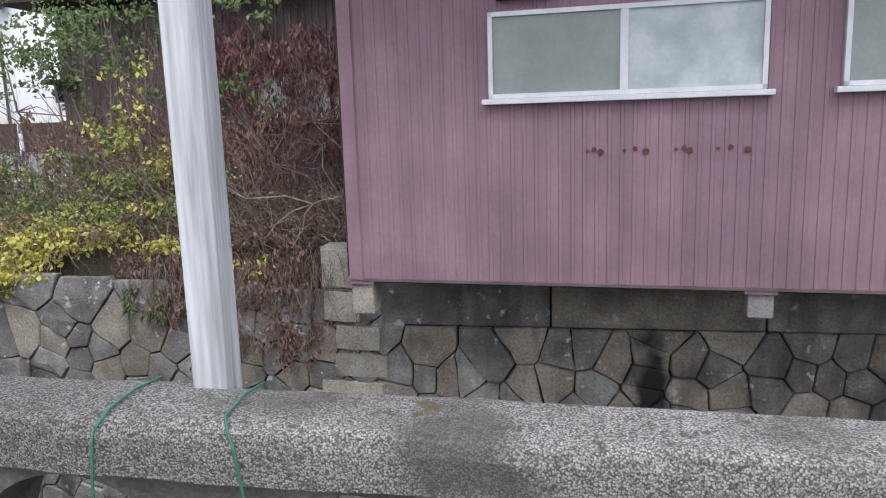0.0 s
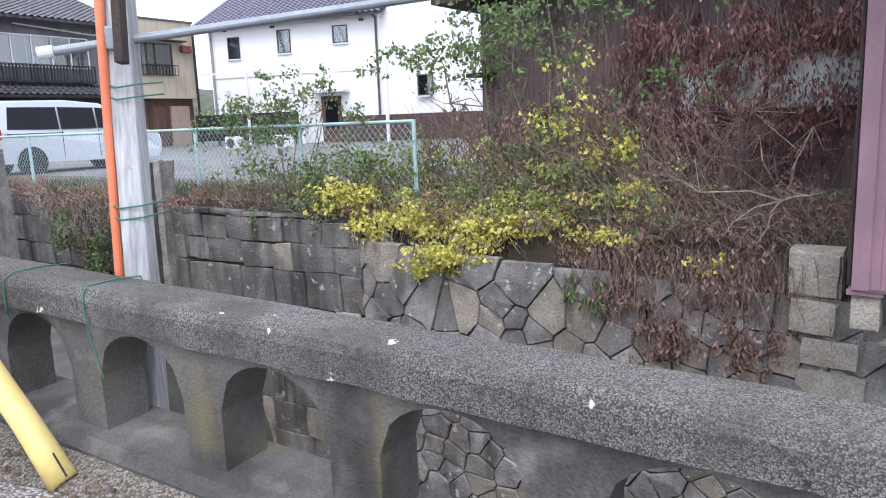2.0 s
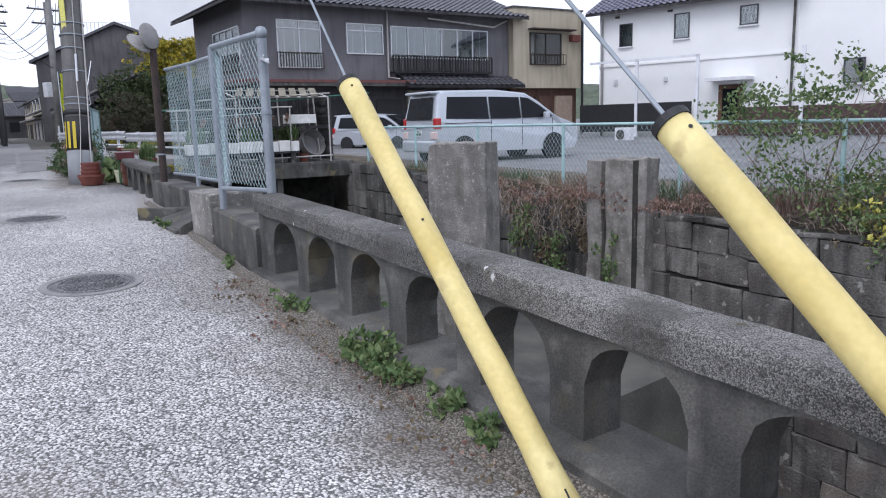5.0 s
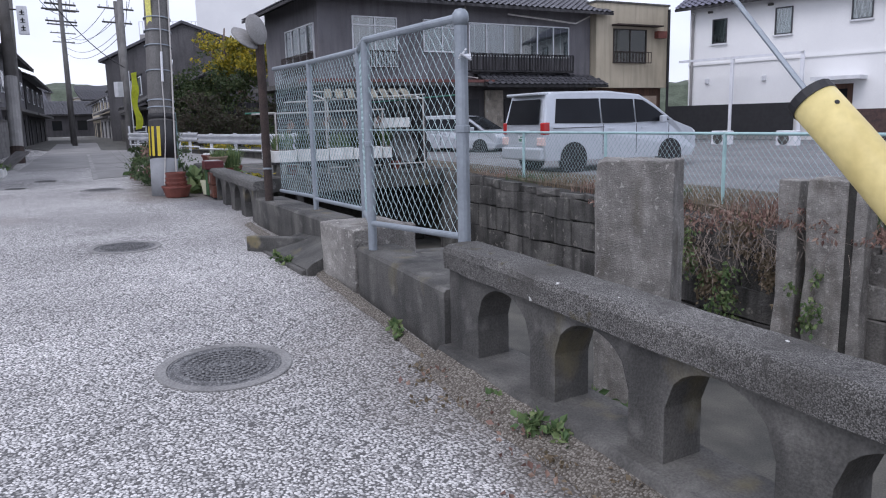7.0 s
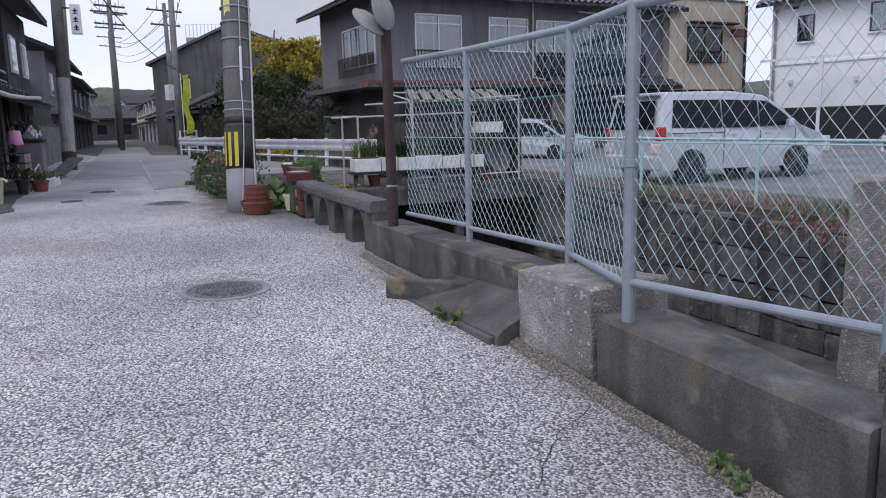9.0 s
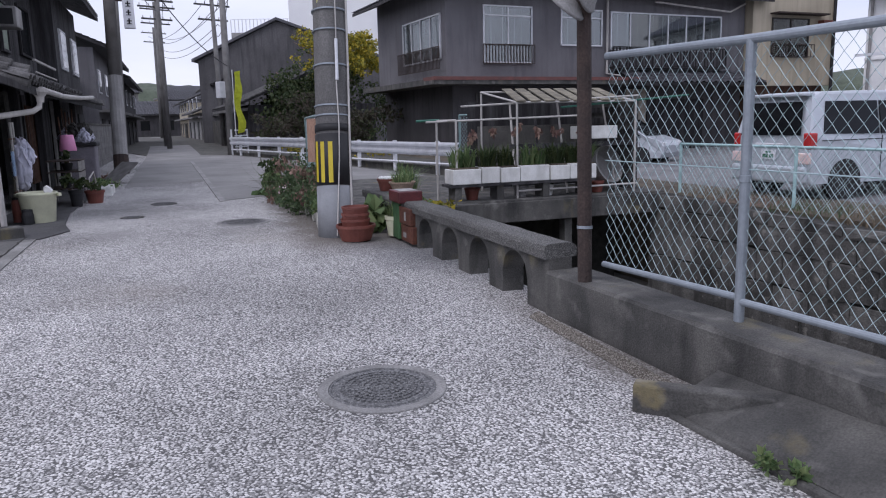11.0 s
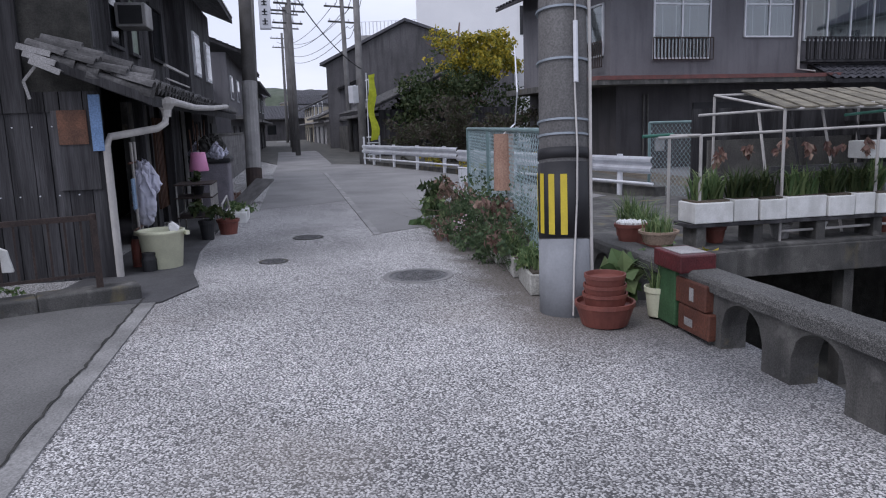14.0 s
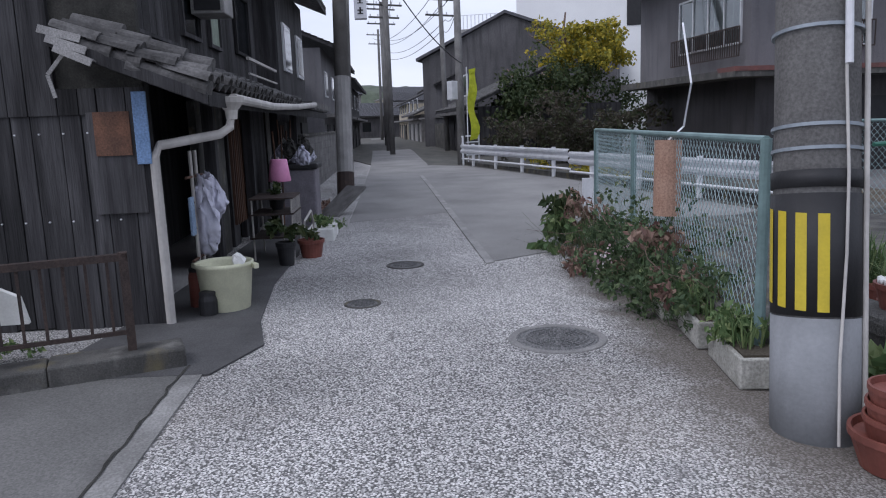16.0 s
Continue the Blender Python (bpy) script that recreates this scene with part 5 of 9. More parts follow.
for u in (2.6, 5.65, 10.2):
    part("white_post", B((u - 0.07, -0.95, 0.4, u + 0.07, -0.82, 4.2), m=WMM), WHITE_PAINT, wh)
part("beam", B((0, -0.95, 4.1, 5.7, -0.85, 4.2), m=WMM), WHITE_PAINT, wh)
part("canopy", B((6.0, -0.9, 2.95, 7.9, 0, 3.1), m=WMM), ALU, wh)
dr = part("door", B((6.3, -0.04, 0.5, 7.4, 0.0, 2.8), m=WMM), WOOD_BROWN, wh, "brown timber entrance door")
part("glass", B((6.5, -0.06, 1.2, 7.2, -0.05, 2.6), m=WMM), GLASS, dr)
part("drainpipe", bar([WMM @ Vector((9.5, -0.1, 0.5)), WMM @ Vector((9.5, -0.1, 6.4)), WMM @ Vector((9.4, -0.4, 6.6))], 0.06, 8), CONC, wh)
part("drainpipe", bar([WMM @ Vector((0.2, -0.1, 0.5)), WMM @ Vector((0.2, -0.1, 6.4))], 0.06, 8), CONC_PALE, wh)
for u in (0.9, 3.7, 8.6):
    part("vent", B((u, -0.08, 6.32, u + 0.25, 0, 6.42), m=WMM, bevel=0.02), CONC, wh)
for u in (0.9, 3.6):
    part("lamp", B((u, -0.12, 3.1, u + 0.18, 0, 3.35), m=WMM, bevel=0.03), ALU, wh)

# distant blocks seen past the white building
def plain_block(name, x0, y0, x1, y1, z0, z1, material, label, rows=0, cols=0, face="y"):
    th = thing(name, (x0, y0, z0), label, "building", "distant buildings")
    part("wall", B((x0, y0, z0, x1, y1, z1)), material, th)
    part("roof", B((x0 - 0.2, y0 - 0.2, z1, x1 + 0.2, y1 + 0.2, z1 + 0.25)), CONC_PALE, th)
    for r in range(rows):
        for c in range(cols):
            if face == "y":
                u = x0 + (x1 - x0) * (c + 0.5) / cols
                part("window", B((u - 0.6, y0 - 0.04, z0 + 1.0 + 3 * r, u + 0.6, y0 - 0.003, z0 + 2.3 + 3 * r)), GLASS, th)
            else:
                u = y0 + (y1 - y0) * (c + 0.5) / cols
                part("window", B((x1 + 0.003, u - 0.6, z0 + 1.0 + 3 * r, x1 + 0.04, u + 0.6, z0 + 2.3 + 3 * r)), GLASS, th)
    return th


plain_block("office_building", -27, 66, -16, 76, 0.5, 7.4, CONC_PALE, "pale distant flat-roofed office block", 2, 4)
rh_ = plain_block("tiled_house", -23.2, 50, -19.6, 57, 0.5, 4.7, CONC, "distant dark two-storey house with a tiled roof", 1, 3)
tile_roof("roof", rh_, pose(-23.2, 50, 0), -0.5, 3.9, -0.7, 4.75, 3.2, 6.1)
rr_ = plain_block("red_roof_house", -19.3, 50.5, -15.0, 57, 0.5, 4.4, TAN, "distant house with a dull red roof", 1, 3)
tile_roof("roof", rr_, pose(-19.3, 50.5, 0), -0.4, 4.7, -0.7, 4.5, 3.4, 6.3, material=mat("dull_red_tile", (0.20, 0.10, 0.09), (0.14, 0.075, 0.07), 0.8, island=0.2), label="dull red pantiles")
plain_block("low_house", -33, 44, -27.5, 50, 0.5, 6.0, WHITE, "distant white house between the facades", 2, 2)

# ---- parking lot: fence, van and car ----
lf = thing("lot_fence", (-10, 9.4, 0.3), "pale blue-green chain-link fence along the parking lot", "fence")
LFP = [(x, 7.62 - 0.186 * x + 0.0) for x in (-20.2, -17.6, -15.0, -12.4, -9.9, -7.6, -5.6)]
PALE_TEAL = mat("pale_teal_steel", (0.40, 0.58, 0.58), (0.32, 0.47, 0.48), 0.5, bump=0.03)
for i, p in enumerate(LFP):
    part("post", bar([(*p, 0.2), (*p, 1.42)], 0.028, 10), PALE_TEAL, lf)
for p, q in zip(LFP, LFP[1:]):
    part("top_rail", bar([(*p, 1.40), (*q, 1.40)], 0.022, 8), PALE_TEAL, lf)
    wire_part(link_mesh(p, q, 0.32, 1.4, 0.05, 0.055, 0.003, 3), WIRE, lf)
for k in range(7):
    y0 = 12.5 + 2.4 * k
    solo("lot_marking", B((-0.06, 0, LOT_Z, 0.06, 5.0, LOT_Z + 0.006), m=pose(-13.5 + 2.5 * k, 13.4 - 0.3 * k, 0.0, 0, 0, -8)), WHITE_PAINT, "faded white painted parking bay line", "marking", "bay lines", "structure")


def loft(rings, closed=True):
    bm = bmesh.new()
    rr = [[bm.verts.new(p) for p in r] for r in rings]
    n = len(rr[0])
    for a, b in zip(rr, rr[1:]):
        for i in range(n if closed else n - 1):
            bm.faces.new((a[i], a[(i + 1) % n], b[(i + 1) % n], b[i]))
    bm.faces.new(rr[0][::-1])
    bm.faces.new(rr[-1])
    return bm


def car_body(outline_low, half, belt, roof_half):
    """A car shell lofted across its width from a side outline of (x, z) points; it draws in above the belt line."""
    rings = []
    for k, inset in ((-1.0, 0.05), (-0.97, 0.015), (-0.6, 0.0), (0.6, 0.0), (0.97, 0.015), (1.0, 0.05)):
        ring = []
        for x, z in outline_low:
            w = half if z <= belt else half + (roof_half - half) * min(1, (z - belt) / 0.75)
            cx = sum(p[0] for p in outline_low) / len(outline_low)
            ring.append((x - inset * (1 if x > cx else -1), k * w, z - (inset if z > belt + 0.5 else 0)))
        rings.append(ring)
    return loft(rings)


def wheel_at(parent, m, x, y, r=0.315, w=0.2):
    ty = lathe([(r * 0.62, -w / 2), (r * 0.94, -w / 2), (r, -w / 2 + 0.03), (r, w / 2 - 0.03), (r * 0.94, w / 2), (r * 0.62, w / 2)], n=28)
    ty.transform(m @ pose(x, y, r, 90, 0, 0))
    t = part("tyre", ty, BLACK, parent, smooth=False)
    rim = lathe([(0.001, -0.02), (r * 0.18, -0.03), (r * 0.2, 0.0), (r * 0.6, -0.05), (r * 0.64, -0.09), (r * 0.64, 0.09), (0.001, 0.09)], n=28)
    rim.transform(m @ pose(x, y - math.copysign(0.0, y), r, 90 if y < 0 else -90, 0, 0))
    part("rim", rim, STEEL, t)
    sp = bmesh.new()
    for j in range(7):
        bmesh.ops.create_cube(sp, size=1, matrix=pose(0, 0, 0, 0, 0, 51.4 * j) @ Matrix.Translation((r * 0.36, 0, 0)) @ Matrix.Diagonal((r * 0.55, 0.045, 0.05, 1)))
    sp.transform(m @ pose(x, y + math.copysign(w / 2 - 0.03, y), r, 90, 0, 0))
    part("spokes", sp, STEEL, t)


VAN_OUT = [(-2.22, 0.30), (2.15, 0.26), (2.27, 0.45), (2.27, 0.72), (2.16, 0.90), (1.55, 1.10), (0.95, 1.50), (0.55, 1.72), (-0.4, 1.80), (-1.9, 1.78), (-2.12, 1.70), (-2.25, 1.05), (-2.27, 0.6)]


VAN_GLASS = mat("tinted_glass", (0.016, 0.018, 0.022), (0.012, 0.013, 0.016), 0.12, scale=1, bump=0, spec=0.12)


def make_van(m, label):
    th = thing("van", tuple(m.translation), label, "van", "parked vehicles")
    part("body", car_body(VAN_OUT, 0.84, 1.0, 0.70), SILVER, th, "silver painted body shell").data.transform(m)
    for s in (-1, 1):
        off = lambda z: s * (0.84 - 0.14 * (z - 1.0) / 0.75 + 0.004)  # noqa: E731
        for name, pts in (("side_window", [(-1.95, 1.1), (-0.68, 1.08), (-0.68, 1.62), (-1.85, 1.62)]), ("side_window", [(-0.62, 1.08), (0.32, 1.08), (0.32, 1.60), (-0.62, 1.62)]), ("side_window", [(0.38, 1.08), (1.38, 1.1), (0.98, 1.38), (0.6, 1.58), (0.38, 1.60)])):
            bm = bmesh.new()
            a = [bm.verts.new((x, off(z), z)) for x, z in pts]
            b = [bm.verts.new((x, off(z) - s * 0.02, z)) for x, z in pts]
            bm.faces.new(a)
            for i in range(len(pts)):
                bm.faces.new((a[i], a[(i + 1) % len(pts)], b[(i + 1) % len(pts)], b[i]))
            bm.transform(m)
            part(name, bm, VAN_GLASS, th, "dark tinted glass")
        part("mirror", B((1.0, s * 0.88, 1.05, 1.16, s * 1.0, 1.22), m=m, bevel=0.03), SILVER, th)
        part("slide_track", B((-2.0, s * 0.842, 0.985, -0.6, s * 0.85, 1.0), m=m), BLACK, th)
        for x0 in (-0.63, 0.35, 1.35):
            part("door_gap", B((x0, s * 0.836, 0.38, x0 + 0.012, s * 0.8445, 1.05), m=m), BLACK, th)
        for x0 in (-0.45, 0.5):
            part("door_handle", B((x0, s * 0.84, 0.93, x0 + 0.16, s * 0.865, 0.965), m=m, bevel=0.006), SILVER, th)
        part("tail_light", B((-2.262, s * 0.70, 0.86, -2.10, s * 0.848, 1.12), m=m, bevel=0.02), mat("red_lens", (0.5, 0.03, 0.03), (0.4, 0.02, 0.02), 0.2, bump=0, spec=0.7), th)
        part("reflector", B((-2.29, s * 0.6, 0.62, -2.2, s * 0.845, 0.8), m=m, bevel=0.02), mat("pale_lens", (0.75, 0.6, 0.55), (0.7, 0.5, 0.5), 0.25, bump=0), th)
        for x0 in (-1.45, 1.4):
            arch = lathe([(0.36, 0), (0.37, 0.02), (0.001, 0.02)], n=24)
            arch.transform(m @ pose(x0, s * 0.835, 0.32, 90 * -s, 0, 0))
            part("wheel_arch", arch, BLACK, th)
            wheel_at(th, m, x0, s * 0.76)
        part("headlight", B((2.02, s * 0.52, 0.68, 2.24, s * 0.82, 0.86), m=m, bevel=0.03), ALU, th)
    rw = bmesh.new()
    vs = [rw.verts.new(p) for p in ((-2.262, -0.66, 1.08), (-2.262, 0.66, 1.08), (-2.155, 0.58, 1.62), (-2.155, -0.58, 1.62))]
    rw.faces.new(vs)
    bmesh.ops.solidify(rw, geom=rw.faces[:], thickness=0.01)
    rw.transform(m @ pose(-0.012, 0, 0))
    part("rear_window", rw, VAN_GLASS, th, "dark tinted rear glass")
    ws = bmesh.new()
    vs = [ws.verts.new(p) for p in ((1.57, -0.72, 1.1), (1.57, 0.72, 1.1), (0.63, 0.6, 1.70), (0.63, -0.6, 1.70))]
    ws.faces.new(vs)
    bmesh.ops.solidify(ws, geom=ws.faces[:], thickness=0.01)
    ws.transform(m @ pose(0.02, 0, 0.012))
    part("windscreen", ws, GLASS, th)
    part("spoiler", B((-2.28, -0.66, 1.70, -2.0, 0.66, 1.76), m=m, bevel=0.02), SILVER, th)
    part("bumper", B((-2.34, -0.8, 0.3, -2.15, 0.8, 0.58), m=m, bevel=0.04), SILVER, th)
    part("plate", B((-2.285, -0.16, 0.68, -2.275, 0.16, 0.84), m=m), WHITE_PAINT, th, "white number plate")
    bars = part("plate_marks", B((-2.29, -0.12, 0.71, -2.286, -0.03, 0.77), (-2.29, 0.0, 0.71, -2.286, 0.12, 0.77), (-2.29, -0.06, 0.79, -2.286, 0.06, 0.82), m=m), mat("plate_green", (0.05, 0.2, 0.1), None, 0.5, bump=0), th)
    part("garnish", B((-2.295, -0.3, 0.9, -2.25, 0.3, 0.95), m=m, bevel=0.01), ALU, th, "chrome strip above the plate")
    return th


VA = 80
vd = Vector((math.cos(radians(VA)), math.sin(radians(VA)), 0))
vc = Vector((-18.0, 11.85, LOT_Z + 0.02)) + vd * 2.27 + Vector((-vd.y, vd.x, 0)) * 0.84
VMX = pose(vc.x, vc.y, vc.z, 0, 0, VA)
make_van(VMX @ Matrix.Diagonal((1, 1, 1.02, 1)), "silver minivan parked facing away beside the chain-link fence")
make_van(pose(-28.48, 17.93, vc.z, 0, 0, 20) @ Matrix.Diagonal((0.85, 0.92, 0.80, 1)), "small pale car parked beyond the silver minivan")
make_van(pose(-8.0, 26.5, LOT_Z + 0.02, 0, 0, 190) @ Matrix.Diagonal((0.85, 0.95, 0.82, 1)), "small pale car parked by the white building")
for x, y in ((-23.3, 27.0), (-20.6, 27.0)):
    ac = thing("air_conditioner", (x, y, LOT_Z), "white outdoor air-conditioning unit standing on the lot", "air conditioner", "outdoor units")
    part("casing", B((x - 0.4, y - 0.15, LOT_Z, x + 0.4, y + 0.15, LOT_Z + 0.6), bevel=0.02), WHITE_PAINT, ac)
    fan = lathe([(0.001, 0), (0.2, 0), (0.22, 0.02), (0.001, 0.02)], n=18)
    fan.transform(pose(x - 0.1, y - 0.15, LOT_Z + 0.3, 90, 0, 0))
    part("fan_grille", fan, CONC, ac)


# ---- plants ----
def leaf_mat(name, a, b, c=None, rough=0.6):
    """Leaves that differ one by one between two or three colours."""
    m = bpy.data.materials.new(name)
    m.use_nodes = True
    nt = m.node_tree
    bs = nt.nodes["Principled BSDF"]
    bs.inputs["Roughness"].default_value = rough
    bs.inputs["Specular IOR Level"].default_value = 0.25
    g = nt.nodes.new("ShaderNodeNewGeometry")
    r = nt.nodes.new("ShaderNodeValToRGB")
    e = r.color_ramp.elements
    e[0].color, e[1].color = (*a, 1), (*(c or b), 1)
    if c:
        k = e.new(0.5)
        k.color = (*b, 1)
    nt.links.new(g.outputs["Random Per Island"], r.inputs[0])
    nt.links.new(r.outputs[0], bs.inputs["Base Color"])
    tr = nt.nodes.new("ShaderNodeBsdfTranslucent")
    nt.links.new(r.outputs[0], tr.inputs[0])
    mx = nt.nodes.new("ShaderNodeMixShader")
    mx.inputs[0].default_value = 0.25
    nt.links.new(bs.outputs[0], mx.inputs[1])
    nt.links.new(tr.outputs[0], mx.inputs[2])
    nt.links.new(mx.outputs[0], nt.nodes["Material Output"].inputs[0])
    return m


L_YELLOW = leaf_mat("yellow_leaves", (0.34, 0.36, 0.08), (0.60, 0.55, 0.13), (0.74, 0.66, 0.22))
L_GREEN = leaf_mat("green_leaves", (0.08, 0.14, 0.055), (0.14, 0.205, 0.085), (0.24, 0.29, 0.13))
L_DARK = leaf_mat("dark_leaves", (0.035, 0.055, 0.022), (0.05, 0.075, 0.03), (0.085, 0.10, 0.04))
L_DEAD = leaf_mat("dead_leaves", (0.15, 0.085, 0.075), (0.25, 0.155, 0.125), (0.36, 0.26, 0.20))
L_WEED = leaf_mat("dull_weed_leaves", (0.045, 0.075, 0.035), (0.08, 0.125, 0.06), (0.14, 0.18, 0.09))
L_STRAW = leaf_mat("dry_grass", (0.17, 0.13, 0.085), (0.24, 0.19, 0.13), (0.11, 0.09, 0.055))
L_AUTUMN = leaf_mat("autumn_leaves", (0.45, 0.34, 0.03), (0.34, 0.30, 0.04), (0.12, 0.14, 0.035))
TWIG = mat("twig_bark", (0.24, 0.175, 0.145), (0.14, 0.10, 0.085), 0.9, scale=9, bump=0.3)
TWIG_PALE = mat("pale_twig", (0.40, 0.34, 0.29), (0.28, 0.23, 0.2), 0.9, scale=9, bump=0.3)


def leaves(name, parent, blobs, size, material, seed=1, droop=0.3, long=1.6, label=""):
    """blobs: (centre, radii, number). Each leaf is a folded four-sided blade."""
    r = np.random.RandomState(seed)
    V, F = [], []
    base = 0
    for c, rad, n in blobs:
        clumps = max(3, n // 22)
        cc = r.normal(0, 0.5, (clumps, 3)) * np.array(rad) + np.array(c)
        pick = r.randint(0, clumps, n)
        p = cc[pick] + r.normal(0, 0.2, (n, 3)) * (np.array(rad) * 0.75 + 0.03)
        d = r.normal(0, 1, (n, 3))
        d[:, 2] -= droop * 2
        d /= np.linalg.norm(d, axis=1)[:, None]
        s = np.cross(d, r.normal(0, 1, (n, 3)))
        s /= np.linalg.norm(s, axis=1)[:, None] + 1e-6
        up = np.cross(s, d)
        L = (size * r.uniform(0.6, 1.3, n))[:, None]
        W = L / (2 * long)
        q = np.stack([p, p + d * L * 0.5 + s * W + up * W * 0.4, p + d * L, p + d * L * 0.5 - s * W + up * W * 0.4], 1).reshape(-1, 3)
        V.append(q)
        idx = base + 4 * np.arange(n)
        F += [(i, i + 1, i + 2) for i in idx] + [(i, i + 2, i + 3) for i in idx]
        base += 4 * n
    me = bpy.data.meshes.new("mesh")
    me.from_pydata(np.concatenate(V).tolist(), [], F)
    me.materials.append(material)
    return part(name, me, material, parent, label, kind="stuff")


def blades(name, parent, area, n, height, material, seed=1, width=0.008, lean=0.5, label=""):
    """Grass: tapering bent blades. area: (centre, half sizes)."""
    r = np.random.RandomState(seed)
    c, h = np.array(area[0]), np.array(area[1])
    p = c + r.uniform(-1, 1, (n, 3)) * h
    a = r.uniform(0, 2 * np.pi, n)
    out = np.stack([np.cos(a), np.sin(a), np.zeros(n)], 1)
    side = np.stack([-np.sin(a), np.cos(a), np.zeros(n)], 1) * width / 2
    H = (height * r.uniform(0.5, 1.2, n))[:, None]
    le = (lean * r.uniform(0.1, 1.2, n))[:, None]
    z = np.array([0, 0, 1.0])
    mid, tip = p + z * H * 0.6 + out * H * le * 0.35, p + z * H * (1 - le * 0.3) + out * H * le
    V = np.stack([p - side, p + side, mid + side * 0.8, mid - side * 0.8, tip], 1).reshape(-1, 3)
    i = 5 * np.arange(n)
    F = [(k, k + 1, k + 2, k + 3) for k in i] + [(k + 3, k + 2, k + 4) for k in i]
    me = bpy.data.meshes.new("mesh")
    me.from_pydata(V.tolist(), [], F)
    me.materials.append(material)
    return part(name, me, material, parent, label, kind="stuff")


def twigs(name, parent, base, tips, r0, material, seed=1, bend=0.15, label="", sub=2):
    rr = random.Random(seed)
    bm = bmesh.new()
    for tip in tips:
        a, b = Vector(base), Vector(tip)
        L = (b - a).length
        jit = lambda k: Vector((rr.uniform(-1, 1), rr.uniform(-1, 1), rr.uniform(-0.5, 1))) * bend * L * k  # noqa: E731
        pts = [a, a.lerp(b, 0.3) + jit(0.6), a.lerp(b, 0.6) + jit(0.8), a.lerp(b, 0.85) + jit(0.5), b]
        tube(bm, pts, r0, 5, r0 * 0.25)
        for _ in range(sub):
            s = a.lerp(b, rr.uniform(0.4, 0.8))
            e = s + Vector((rr.uniform(-1, 1), rr.uniform(-1, 1), rr.uniform(-0.3, 0.9))) * L * 0.3
            tube(bm, [pts[2], s.lerp(e, 0.5) + jit(0.2), e], r0 * 0.45, 4, r0 * 0.12)
    return part(name, bm, material, parent, label, kind="stuff" if name in ("stem", "bramble") else "")


def bank(x, out=0.0, z=0.0):
    return (x, far_bank(x) + out, z)


def strands(name, parent, starts, n, length, material, seed=1, width=0.006, fall=1.0, wild=0.35, label=""):
    """Thin dry stems: bent three-sided strands. starts: (centre, half sizes); fall -1 stands up, 1 hangs."""
    r = np.random.RandomState(seed)
    V, F = [], []
    c = np.array([s[0] for s in starts])
    h = np.array([s[1] for s in starts])
    pick = r.randint(0, len(starts), n)
    p = c[pick] + r.uniform(-1, 1, (n, 3)) * h[pick]
    L = length * r.uniform(0.4, 1.3, n)
    d = r.normal(0, 1, (n, 3)) * wild + np.array([0, -0.15, -fall])
    for k in range(n):
        q, v = p[k].copy(), d[k].copy()
        base = len(V)
        for s in range(6):
            w = width * (1 - s / 6.5)
            for a in range(3):
                V.append((q[0] + w * math.cos(a * 2.09), q[1] + w * math.sin(a * 2.09), q[2] + w * 0.5 * math.sin(a * 2.09 + 1)))
            v = v + r.normal(0, 1, 3) * wild * 0.7 + np.array([0, 0, -0.12 * abs(fall)])
            q = q + v / (np.linalg.norm(v) + 1e-6) * L[k] / 5
        for s in range(5):
            for a in range(3):
                o, e = base + 3 * s, (a + 1) % 3
                F.append((o + a, o + e, o + 3 + e, o + 3 + a))
    me = bpy.data.meshes.new("mesh")
    me.from_pydata(V, [], F)
    me.materials.append(material)
    return part(name, me, material, parent, label, kind="stuff")


L_LIME = leaf_mat("lime_leaves", (0.20, 0.28, 0.07), (0.38, 0.43, 0.12), (0.56, 0.56, 0.18))
L_WINE = leaf_mat("wine_leaves", (0.12, 0.05, 0.062), (0.20, 0.10, 0.10), (0.30, 0.18, 0.155))
rc = random.Random(77)
# yellow-leaved shrub spilling over the wall
ys = thing("yellow_shrub", bank(-5.2, 0.7, 0.2), "shrub with yellow and lime leaves spilling over the stone wall", "shrub")
leaves("foliage", ys, [(bank(-6.55, 0.3, 0.42), (0.45, 0.3, 0.26), 1000), (bank(-6.1, 0.1, 0.12), (0.28, 0.2, 0.2), 520), (bank(-5.3, 0.3, 0.18), (0.65, 0.3, 0.16), 1150), (bank(-4.6, 0.25, 0.12), (0.55, 0.3, 0.15), 950), (bank(-4.9, -0.12, -0.18), (0.45, 0.14, 0.14), 750), (bank(-5.2, -0.14, -0.4), (0.14, 0.08, 0.1), 130), (bank(-4.0, 0.3, 0.18), (0.45, 0.25, 0.15), 600), (bank(-2.9, 0.2, 0.12), (0.4, 0.2, 0.14), 260), (bank(-1.9, -0.05, -0.05), (0.3, 0.1, 0.12), 50)], 0.066, L_YELLOW, 3, long=1.45)
leaves("foliage", ys, [(bank(-6.8 + 0.42 * i, 0.45 + 0.25 * (i % 3), 0.32 + 0.08 * (i % 2)), (0.45, 0.35, 0.18), 330) for i in range(9)], 0.055, L_LIME, 34)
leaves("foliage", ys, [(bank(-6.9 + 0.5 * i, 0.6 + 0.2 * (i % 3), 0.42), (0.5, 0.4, 0.2), 200) for i in range(8)], 0.055, L_GREEN, 31)
strands("twig", ys, [(bank(-6.2 + 0.5 * i, 0.35, 0.2), (0.4, 0.3, 0.12)) for i in range(6)], 260, 0.55, TWIG_PALE, 33, 0.004, 0.35, 0.6)
strands("twig", ys, [(bank(-6.0 + 0.5 * i, 0.05, 0.02), (0.35, 0.08, 0.08)) for i in range(4)], 130, 0.4, TWIG_PALE, 36, 0.0035, 0.9, 0.35)
